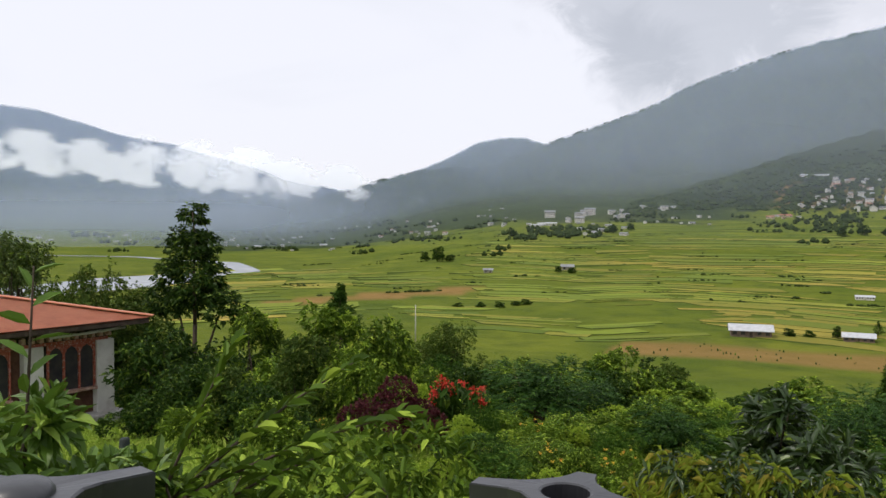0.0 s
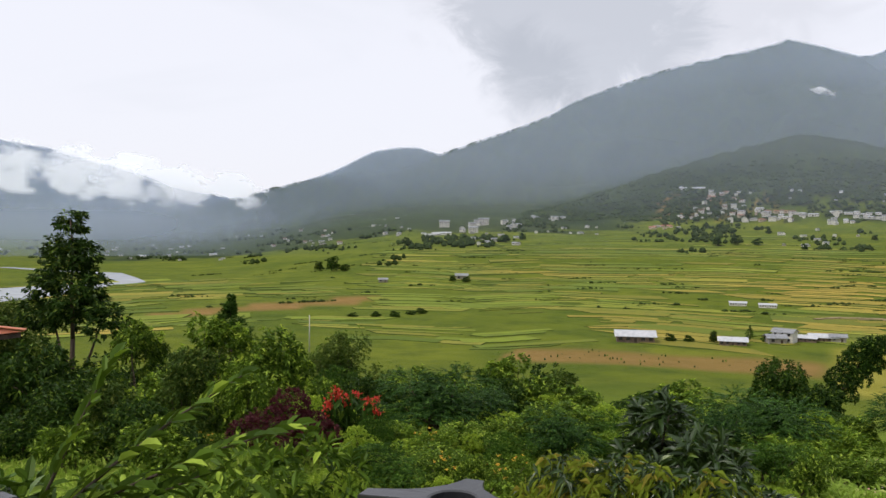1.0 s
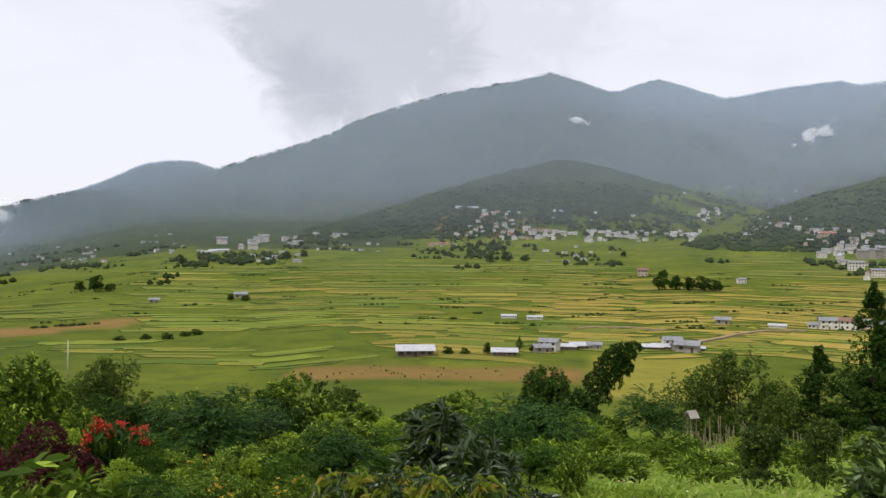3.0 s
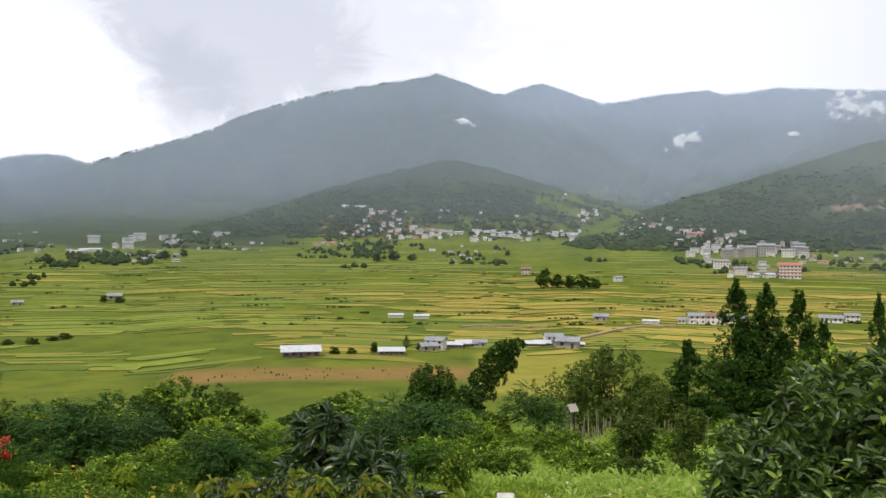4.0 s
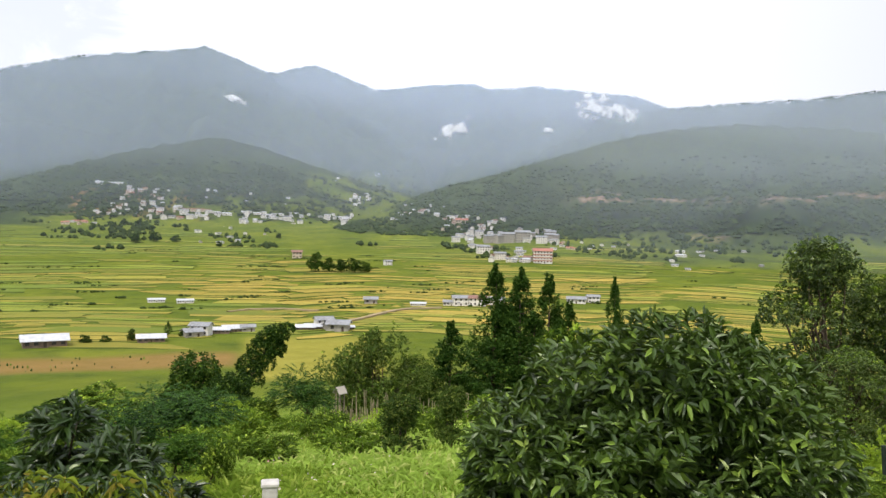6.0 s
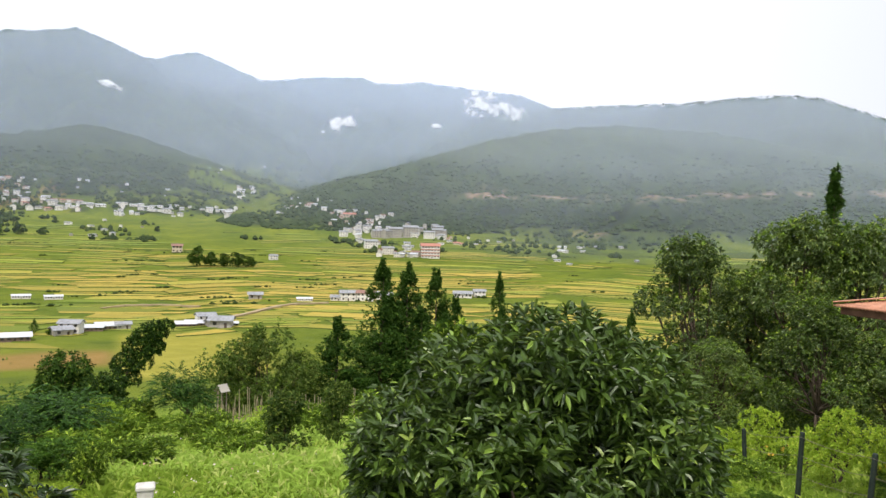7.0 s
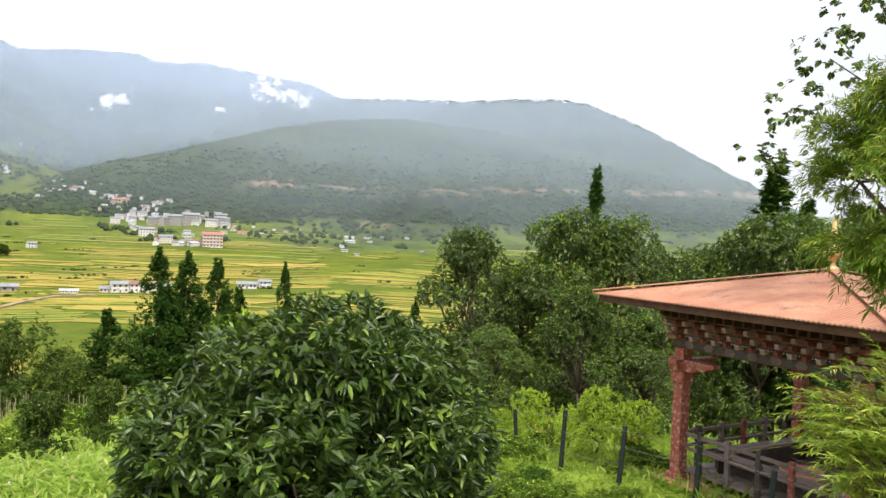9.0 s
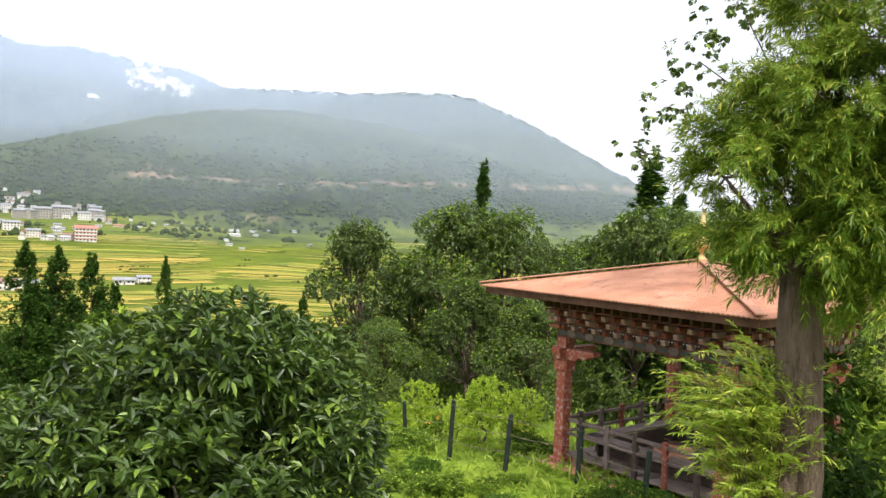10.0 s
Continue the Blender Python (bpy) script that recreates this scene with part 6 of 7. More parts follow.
for az, d, k, sc, tall in (
        # far edge of the garden
        (-46.5, 44, 3, 1.9, 1.0), (-45.2, 40, 0, 1.9, 1.1), (-42.2, 46, 1, 2.2, 1.1), (-40.5, 44, 3, 1.6, 0.9), (-37.5, 48, 5, 1.7, 0.9), (-33.9, 47, 1, 1.9, 1.0), (-31.8, 44, 3, 1.7, 1.0),
        (-29.5, 46, 1, 1.8, 0.9), (-27.4, 45, 3, 1.7, 1.0), (-25.3, 43, 1, 2.2, 1.25), (-23.3, 44, 3, 2.1, 1.05), (-21.2, 42, 1, 2.3, 1.2), (-19.8, 40, 5, 1.7, 1.2), (-17.6, 40, 3, 1.3, 0.8),
        (-14.8, 38, 1, 1.4, 1.0), (-13.0, 36, 1, 1.7, 1.05), (-11.2, 38, 3, 1.4, 0.9), (-9.2, 40, 5, 1.5, 0.8), (-48.5, 38, 5, 2.0, 1.1), (-50.5, 34, 1, 1.8, 1.0), (-52.3, 30, 1, 2.0, 1.0),
        (-55.6, 27, 1, 2.0, 1.1), (-56.8, 33, 5, 1.9, 0.9), (-58.3, 37, 5, 2.4, 1.2), (-60.8, 38, 5, 2.4, 1.25), (-63.2, 38, 3, 1.8, 1.2), (-65.5, 37, 3, 1.8, 0.9),
        # middle
        (-47.5, 29, 1, 1.6, 1.1), (-45.3, 27, 3, 1.5, 1.0), (-43.2, 30, 0, 1.7, 1.1), (-41.2, 26, 0, 1.9, 1.2), (-39.4, 30, 3, 1.4, 0.9), (-38.0, 25, 0, 1.2, 1.0), (-36.6, 29, 4, 1.5, 1.0), (-34.6, 27, 1, 1.3, 1.0),
        (-32.2, 30, 0, 1.5, 1.0), (-30.0, 27, 3, 1.3, 0.9), (-27.7, 29, 0, 1.5, 0.9), (-25.6, 26, 2, 1.1, 1.0), (-24.2, 27, 1, 1.2, 1.2), (-22.5, 28, 0, 1.5, 1.1), (-20.6, 27, 2, 1.2, 1.0), (-18.4, 27, 0, 1.5, 0.9),
        (-16.6, 25, 2, 1.1, 1.0), (-14.9, 27, 2, 1.2, 0.9), (-12.6, 26, 0, 1.3, 0.9), (-10.3, 27, 3, 1.2, 0.8), (-8.4, 28, 0, 1.4, 0.9), (-5.5, 29, 4, 1.3, 0.9),
        (-50.2, 24, 3, 1.4, 1.1), (-52.5, 22, 1, 1.5, 1.0), (-54.6, 24, 1, 1.4, 0.9), (-57.3, 22, 1, 1.1, 0.8), (-48.6, 21, 0, 1.3, 1.0),
        # near
        (-46.6, 19, 5, 1.2, 1.1), (-44.4, 20, 0, 1.1, 0.9), (-42.6, 19, 0, 1.3, 1.3), (-37.6, 21, 2, 1.2, 1.0), (-36.3, 18.5, 0, 0.8, 0.9), (-34.2, 20, 2, 0.9, 0.9), (-32.5, 16.5, 6, 1.1, 1.0), (-30.7, 15.5, 2, 0.8, 0.7),
        (-33.6, 13.2, 4, 0.9, 0.8), (-31.4, 12.8, 4, 0.8, 0.7), (-28.6, 14.2, 6, 0.9, 0.7), (-26.2, 16.5, 0, 0.9, 0.8), (-24.7, 18.5, 0, 0.8, 0.9), (-23.1, 20, 2, 0.9, 1.0), (-21.6, 15.5, 3, 0.8, 0.9), (-19.9, 18, 0, 1.1, 0.9),
        (-17.9, 19.5, 4, 1.0, 0.9), (-15.6, 18, 6, 1.0, 0.8), (-13.8, 20, 2, 0.8, 0.9), (-5.3, 14.5, 4, 1.0, 0.8), (-3.6, 17, 6, 1.2, 0.9), (-1.9, 20, 6, 1.2, 1.0), (-0.6, 15.5, 6, 1.1, 0.8),
        (-49.6, 16, 1, 1.0, 1.0), (-47.6, 14, 0, 0.9, 0.9), (-51.6, 17, 5, 1.0, 0.9), (-54.0, 17, 6, 1.2, 1.0), (-41.0, 12.0, 6, 0.9, 0.9), (-38.5, 11.5, 6, 0.8, 0.8), (-36.4, 12.5, 2, 0.6, 0.8),
        # the open meadow and the fence line
        (6.5, 16, 6, 1.2, 0.8), (8.3, 22, 2, 1.0, 0.9), (9.8, 15, 5, 0.7, 1.0), (11.6, 20, 6, 1.3, 0.9), (13.5, 17, 5, 0.6, 1.3), (16.5, 26, 6, 1.5, 1.0), (4.2, 21, 6, 1.2, 0.9),
        (-2.6, 24, 2, 1.2, 0.9), (0.2, 27, 0, 0.9, 0.8), (2.0, 24, 6, 1.0, 0.8),
        (23.2, 33, 0, 2.2, 1.4), (25.2, 30, 1, 2.0, 1.2), (27.5, 34, 1, 2.0, 0.95), (30.0, 33, 5, 1.9, 1.2), (33.0, 32, 5, 1.9, 1.2), (41.4, 20, 2, 0.9, 0.9), (43.8, 19.5, 2, 1.1, 1.2), (46.3, 20.5, 2, 0.9, 1.1),
        (48.0, 18, 2, 1.2, 1.1), (50.6, 18.5, 2, 1.1, 1.1), (42.6, 16, 6, 0.9, 0.7), (51.6, 16, 6, 0.8, 0.6), (44.5, 12.5, 6, 0.8, 0.6),
        (56.0, 17.3, 2, 0.62, 1.15), (70.5, 15, 1, 1.5, 1.2), (73.5, 17, 0, 1.7, 1.2), (68.0, 18, 5, 1.5, 1.2), (66.0, 21, 1, 1.6, 1.2), (57.0, 11.8, 0, 0.65, 0.7), (59.0, 11.3, 4, 0.7, 0.9), (72.3, 9.4, 1, 1.25, 1.15), (76.5, 11.0, 0, 1.3, 1.1)):
    # the middle of the garden stays low
    tall *= (0.72 if d < 33 else 0.82) if -34 < az < -4 else 1.0
    put(S[k], az, d, sc * pr.uniform(0.92, 1.1), pr.uniform(0, 360), tall)
# weeds on the slope below the pavilion
for _ in range(34):
    put(S[pr.choice((6, 6, 2, 4))], pr.uniform(38.5, 57), pr.uniform(9.5, 17), pr.uniform(0.25, 0.5), pr.uniform(0, 360), pr.uniform(0.5, 1.0))
# small young plants in the grass between them
for _ in range(46):
    put(S[pr.choice((2, 2, 4, 6, 6, 0))], pr.uniform(-36, -3), pr.uniform(11, 26), pr.uniform(0.35, 0.7), pr.uniform(0, 360), pr.uniform(0.7, 1.3))
discard(*S)

# singled-out garden plants
p = bush(41, 1.5, 1.15, BURGUNDY, 0.055, 0.022, 1500, 6, "rounded burgundy-leaved shrub in the garden", "burgundy_shrub", 9, inner=0.7, up=0.6, droop=0.0, group="")
put(p, -39.9, 14.2, 1.3, 0, 0.95); discard(p)
p = feather_tree(42, 2.6, 2.3, 560, FEATHER_DARK, "spreading feathery-leaved small tree")
put(p, -28.8, 19, 1.12, 40, 0.74), put(p, -6.6, 19.5, 1.1, 200, 0.72), put(p, 2.7, 27, 0.95, 90, 1.0), put(p, -20.0, 14.8, 0.62, 150, 0.85), put(p, -26.6, 21, 0.9, 300, 0.7), put(p, -8.6, 17.5, 0.7, 20, 0.8); discard(p)
p = bush(43, 1.6, 1.75, MANGO, 0.27, 0.062, 230, 12, "dark mango tree with long drooping leaves", "mango_tree", 8, droop=-0.05, up=1.2, z0=0.3, inner=0.75, cat="tree", group="mango trees", angle=(0.6, 1.25), curl=0.28, base_r=0.05, simple=False)
put(p, -12.4, 12.0, 1.12, 0, 1.0), put(p, -7.6, 10.4, 0.85, 120, 0.85); discard(p)
p = bush(44, 1.2, 1.0, MANGO_YOUNG, 0.16, 0.036, 70, 9, "young mango sapling with yellow drooping new leaves", "mango_sapling", 6, droop=0.35, up=0.8, z0=0.3, inner=0.85, low=0.1, cat="tree", group="mango trees", angle=(0.8, 1.35), curl=0.3, extra=(MANGO, 60))
for az, d, sc in ((-20.3, 9.8, 0.95), (-17.6, 9.2, 1.0), (-13.6, 9.3, 1.0), (-10.4, 9.0, 1.05), (-15.6, 9.9, 0.95), (-7.4, 9.2, 0.9)):
    put(p, az, d, sc, pr.uniform(0, 360), 1.55)
discard(p)


def canna(seed, label):
    rng = np.random.RandomState(seed)
    n = 34
    base = np.column_stack([rng.normal(0, 0.22, n), rng.normal(0, 0.22, n), np.zeros(n)])
    tops = base + np.column_stack([rng.normal(0, 0.08, n), rng.normal(0, 0.08, n), rng.uniform(0.8, 1.45, n)])
    wood = [tube([a, (a + b) / 2, b], [0.014, 0.012, 0.008], 5) for a, b in zip(base, tops)]
    C = np.concatenate([base + (tops - base) * s for s in (0.25, 0.4, 0.55, 0.7)])
    V, F = leaf_mesh(rng, C, rng.normal(0, 0.5, (len(C), 3)) + np.array([0, 0, 0.7]), 0.42, 0.12)
    pick = tops[rng.choice(n, 10)]
    P = np.repeat(pick, 16, 0) + rng.normal(0, 0.05, (160, 3))
    V2, F2 = leaf_mesh(rng, P, rng.normal(0, 1, (160, 3)) + np.array([0, 0, 0.4]), 0.09, 0.05)
    root = thing("canna_clump", Matrix(), label, "flower")
    for v, f in wood:
        part_mesh("stem", v, f, SHRUB_DARK, root, smooth=True)
    part_mesh("foliage", V, F, SHRUB_DARK, root)
    for k in range(10):
        part_mesh("blossom", V2[k * 128:(k + 1) * 128], F2[k * 128:(k + 1) * 128] - k * 128, RED_PETAL, root, "red flower head")
    return root


p = canna(51, "clump of canna lilies with bright red flowers")
put(p, -35.9, 17.2, 1.0), put(p, -33.9, 17.8, 0.85, 90, 1.0); discard(p)
p = bush(52, 1.3, 0.75, SHRUB, 0.06, 0.022, 420, 6, "low bush dotted with small yellow flowers", "flowering_bush", 6, up=0.7, extra=(YELLOW_PETAL, 9), group="flowering bushes")
for az, d in ((-28.0, 12.6), (-25.0, 12.2), (-23.4, 13.0), (-29.8, 15.3), (-45.8, 17.5), (44.8, 18.8), (51.2, 18.2)):
    put(p, az, d, pr.uniform(0.7, 1.0), pr.uniform(0, 360))
discard(p)

p = bush(53, 1.5, 1.1, SHRUB_DARK, 0.08, 0.035, 380, 6, "dark rose bush with a few pale blossoms", "rose_bush", 7, up=0.5, extra=(WHITE_PETAL, 5), group="")
put(p, -47.6, 22, 1.0), put(p, -45.4, 23.5, 0.8, 90); discard(p)

# conifers and trees behind the garden
p = conifer(61, 9.0, 5.8, 2300, "dark green cypress with a ragged pointed top", ragged=0.4, taper=1.05)
for az, d, sc, tall in ((16.5, 42, 1.0, 1.02), (18.3, 42.5, 1.05, 0.96), (20.4, 43, 0.85, 1.16), (21.9, 44, 0.72, 1.15), (13.3, 40, 0.85, 0.76), (25.1, 46, 0.55, 1.85), (17.3, 44, 1.0, 0.8), (19.4, 41, 1.0, 0.72)):
    put(p, az, d, sc, pr.uniform(0, 360), tall)
put(p, -43.9, 44, 1.0, 30, 0.82), put(p, -47.2, 46, 0.85, 30, 0.5), put(p, -6.9, 235, 0.55, 0, 0.9), put(p, 34.6, 44, 0.55, 0, 1.4); discard(p)
p = conifer(62, 15.5, 3.8, 1050, "tall narrow spruce standing above the other trees", ragged=0.75, L=0.13, name="spruce", group="spruces")
put(p, 47.5, 46, 1.0, 0, 0.975), put(p, 43.9, 44, 0.85, 60, 0.8), put(p, 59.6, 38, 1.5, 30, 0.56), put(p, 61.5, 41, 1.2, 80, 0.66); discard(p)
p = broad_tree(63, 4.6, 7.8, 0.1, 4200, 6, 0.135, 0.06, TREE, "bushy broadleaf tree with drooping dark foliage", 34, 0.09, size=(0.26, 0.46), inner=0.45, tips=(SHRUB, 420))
put(p, 38.6, 30, 1.0, 0, 1.0), put(p, 45.2, 31, 1.05, 50, 1.1), put(p, 52.6, 33, 1.0, 300, 1.05), put(p, 50.8, 27, 0.7, 80, 0.8)
put(p, 55.5, 36, 1.0, 100, 1.22), put(p, 58.5, 35, 1.1, 10, 1.2), put(p, 62, 36, 1.1, 200, 1.24), put(p, 66, 33, 1.1, 280, 1.15), put(p, 72, 30, 1.1, 280, 1.0)
put(p, -65.0, 44, 1.15, 40, 1.2), put(p, -69, 46, 1.0, 90, 0.9), put(p, 40.6, 26.5, 0.6, 190, 0.75); discard(p)
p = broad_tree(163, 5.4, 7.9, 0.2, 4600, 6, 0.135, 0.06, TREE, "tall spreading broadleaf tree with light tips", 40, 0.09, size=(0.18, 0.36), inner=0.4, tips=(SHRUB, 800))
put(p, 42.0, 32, 0.9, 110, 0.98), put(p, 49.2, 31, 1.0, 230, 1.1), put(p, 46.8, 27, 0.72, 20, 0.9), put(p, 56.8, 40, 1.0, 20, 1.1); discard(p)
p = broad_tree(64, 5.8, 5.2, 1.2, 3000, 6, 0.135, 0.055, OLIVE, "open olive-green tree with several bare stems", 20, 0.05, stems=4, size=(0.24, 0.42), inner=0.4, tips=(SHRUB, 160))
put(p, 8.0, 37, 1.0, 0, 1.0), put(p, 5.8, 39, 0.8, 140, 0.9), put(p, 10.6, 39, 0.8, 60, 1.02), put(p, -35.7, 46, 1.0, 20, 1.1), put(p, 30.8, 40, 0.7, 20, 1.0), put(p, -60.6, 40, 1.1, 70, 1.4), put(p, -57.8, 41, 1.05, 160, 1.32), put(p, -63.4, 42, 1.1, 250, 1.3); discard(p)
p = broad_tree(65, 4.8, 4.8, 0.2, 1900, 6, 0.22, 0.10, SHRUB_DARK, "rounded green tree at the garden's edge", 22, 0.1, size=(0.28, 0.46))
put(p, -5.3, 50, 1.05, 0, 1.05), put(p, -2.4, 49, 0.95, 100, 0.85), put(p, -35.8, 48, 0.9, 200, 1.05), put(p, -1.2, 46, 0.6, 240, 0.8), put(p, 24.0, 38, 0.9, 20, 1.1), put(p, 21.8, 36, 0.7, 20, 1.1); discard(p)


def leaning_tree():
    rng = np.random.RandomState(66)
    B = [(-2.6, 0, 3.0, 1.4, 1.4, 1.1), (-1.6, 0, 5.2, 1.9, 1.6, 1.6), (0.2, 0, 7.4, 2.2, 1.8, 1.6), (2.0, 0, 9.2, 2.0, 1.8, 1.2), (1.0, 0.5, 8.4, 2.0, 1.8, 1.3), (3.4, 0, 9.8, 1.2, 1.2, 0.7), (0.4, 0, 5.8, 1.7, 1.6, 1.4), (1.9, 0, 7.2, 1.6, 1.6, 1.3), (-1.0, 0, 3.6, 1.5, 1.4, 1.2), (-2.4, 0, 1.6, 1.4, 1.3, 1.1)]
    V, F = crown(rng, B, 2600, 6, 0.34, 0.15, inner=0.4)
    return plant("leaning_tree", [limb((-3.4, 0, -0.6), (1, 0, 8), 0.3, 0.1, rng, 0.05)], [(V, F, SHRUB_DARK)], "dark leaning tree beside the pale meadow", "tree")


p = leaning_tree()
put(p, -0.5, 96, 0.86, 0, 1.15); discard(p)


def weeping_tree():
    rng = np.random.RandomState(67)
    B = [(0.1, 0, 8.4, 0.45, 0.5, 0.5), (-0.4, 0, 7.5, 0.55, 0.6, 0.5), (0.5, 0, 7.2, 0.6, 0.6, 0.6), (-0.1, 0, 6.4, 0.9, 0.8, 0.7), (-1.2, 0, 6.0, 0.5, 0.6, 0.6), (1.0, 0, 5.9, 0.5, 0.6, 0.6), (-1.5, 0, 4.9, 0.6, 0.7, 0.8), (0.3, 0, 5.3, 0.8, 0.8, 0.7), (1.6, 0, 4.8, 0.55, 0.7, 0.8), (-0.6, 0.2, 4.8, 0.7, 0.7, 0.6)]
    V, F = crown(rng, B, 1500, 6, 0.19, 0.085, 0.2, 0.4, (0.5, 1.2), 0.3, -0.9, 0.6, simple=True)
    wood = [limb((0, 0, -0.4), (0.1, 0, 4.0), 0.10, 0.07, rng, 0.03), limb((0.1, 0, 4), (0, 0, 8.5), 0.065, 0.02, rng, 0.03), limb((0.1, 0, 1.4), (1.2, 0, 4.2), 0.07, 0.03, rng, 0.04), limb((0.1, 0, 2.5), (-1.0, 0, 4.8), 0.06, 0.02, rng, 0.04)]
    return plant("garden_tree", wood, [(V, F, SHRUB_DARK)], "dark open-crowned tree with a slim trunk", "tree")


p = weeping_tree()
put(p, -54.2, 34, 1.3, 0, 0.8); discard(p)


def bottlebrush():
    """Two fused trunks, a heavy crown of drooping brushes and a fan of young shoots low on the trunk."""
    rng = np.random.RandomState(68)
    B = [(-0.31, -0.1, 5.05, 0.62, 0.7, 0.62), (0.37, 0, 5.6, 0.8, 0.9, 0.75), (0.80, 0.1, 4.9, 0.9, 0.9, 0.8), (-0.42, -0.1, 4.4, 0.42, 0.6, 0.35), (0.30, -0.2, 4.3, 0.6, 0.6, 0.45), (-0.62, 0, 4.85, 0.36, 0.5, 0.4),
         (0.95, 0, 6.1, 0.75, 0.8, 0.6), (0.0, 0, 5.75, 0.5, 0.7, 0.42), (1.0, -0.1, 4.15, 0.55, 0.6, 0.45), (1.7, 0, 5.4, 0.9, 0.8, 1.0), (0.3, 0, 6.5, 0.55, 0.6, 0.4), (1.3, 0.1, 6.8, 0.8, 0.8, 0.6),
         (0.85, 0, 3.85, 0.42, 0.5, 0.4), (0.05, -0.1, 3.95, 0.36, 0.4, 0.32), (-0.3, 0, 4.1, 0.36, 0.4, 0.3), (0.55, -0.3, 4.7, 0.6, 0.5, 0.6)]
    Bn = np.array(B)
    area = Bn[:, 3] * Bn[:, 5]
    tufts, per = 320, 14
    pick = rng.choice(len(B), tufts, p=area / area.sum())
    U = sphere_dirs(rng, tufts, -0.8)
    reach = 0.15 + 0.75 * rng.uniform(0, 1, (tufts, 1)) ** 0.55
    T = Bn[pick, :3] + U * Bn[pick, 3:] * reach
    P = np.repeat(T, per, 0) + rng.normal(0, 0.05, (tufts * per, 3))
    D = np.repeat(U * np.array([1, 1, 0.7]), per, 0) + rng.normal(0, 0.42, (tufts * per, 3)) + np.array([-0.08, -0.05, 0.12])
    out = np.repeat(reach[:, 0] > 0.66, per)
    V, F = sprays(rng, P[~out], D[~out], rng.uniform(0.22, 0.46, (~out).sum()), 34, 0.095, 0.0125, 0.26, 0.05, 0.2)
    V3, F3 = sprays(rng, P[out], D[out], rng.uniform(0.22, 0.46, out.sum()), 36, 0.090, 0.0125, 0.32, 0.05, 0.2)
    wood = [limb((-0.02, 0, -0.3), (0.06, 0, 4.1), 0.21, 0.125, rng, 0.02, 7, 12), limb((0.12, 0.05, -0.3), (0.33, 0.05, 4.3), 0.17, 0.12, rng, 0.03, 7, 11), limb((-0.06, -0.02, -0.3), (-0.02, 0, 0.9), 0.26, 0.17, rng, 0.03, 4, 11)]
    for b in B:
        wood.append(limb((0.2, 0, 4.0), b[:3], 0.06, 0.015, rng, 0.1, 5, 6))
    for t, k in zip(T[::2], pick[::2]):
        wood.append(limb(Bn[k, :3], t, 0.016, 0.006, rng, 0.1, 3, 4))
    n = 430
    rise = rng.uniform(0, 1, n)
    a = rng.uniform(-0.6 - 0.95 * rise, 0.5, n)
    out = np.stack([np.sin(a), rng.normal(0, 0.35, n), np.cos(a)], 1)
    base = np.stack([rng.uniform(-0.25, 0.05, n), rng.uniform(-0.25, 0.0, n), 1.35 + 1.2 * rise], 1)
    reach = rng.uniform(0.05, 0.75, n)[:, None]
    P2 = base + out * reach
    D2 = out * 0.75 + rng.normal(0, 0.38, (n, 3)) + np.array([-0.35, -0.1, 0.12])
    ln = rng.uniform(0.28, 0.55, n)
    V2, F2 = sprays(rng, P2, D2, ln, 26, 0.10, 0.016, 0.30, 0.05, 0.16, True)
    wood += twigs(base[::3], (P2 + D2 / np.linalg.norm(D2, axis=1)[:, None] * ln[:, None] - base)[::4], np.linalg.norm(P2 - base, axis=1)[::4] + ln[::4], 0.12, 0.008)
    root = plant("bottlebrush_tree", wood, [(V, F, BOTTLE), (V3, F3, BOTTLE_TIP)], "bottlebrush tree with hanging narrow yellow-green leaves", "tree", "", PALE_BARK)
    part_mesh("lower_foliage", V2, F2, BOTTLE_YOUNG, root, "bright young shoots")
    return root


p = bottlebrush()
put(p, 68.4, 8.4, 1.0, -68.4, 1.0); discard(p)


def poplar_branch_tree():
    rng = np.random.RandomState(69)
    B = [(-1.3, 0, 6.6, 0.5, 0.5, 0.5), (-0.9, 0, 7.3, 0.6, 0.5, 0.5), (-0.3, 0, 8.0, 0.8, 0.6, 0.6), (0.4, 0, 8.3, 0.9, 0.7, 0.7), (-1.7, 0, 5.9, 0.4, 0.4, 0.35), (-0.8, 0, 5.7, 0.5, 0.5, 0.5), (1.2, 0, 8.0, 0.9, 0.8, 0.9), (-0.6, 0, 9.0, 0.8, 0.6, 0.5)]
    V, F = crown(rng, B, 560, 4, 0.088, 0.072, 0.1, 0.5, (0.6, 1.4), 0.2, -0.9, fold=0.06)
    wood = [limb((3.2, 0.6, -0.3), (1.6, 0.2, 5), 0.11, 0.07, rng, 0.03)] + [limb((1.6, 0.2, 5), b[:3], 0.03, 0.008, rng, 0.08, 5, 5) for b in B]
    return plant("round_leaved_tree", wood, [(V, F, TREE)], "thin tree with loose round leaves against the sky", "tree")


p = poplar_branch_tree()
put(p, 66.5, 12.0, 1.0, -64, 0.93); discard(p)


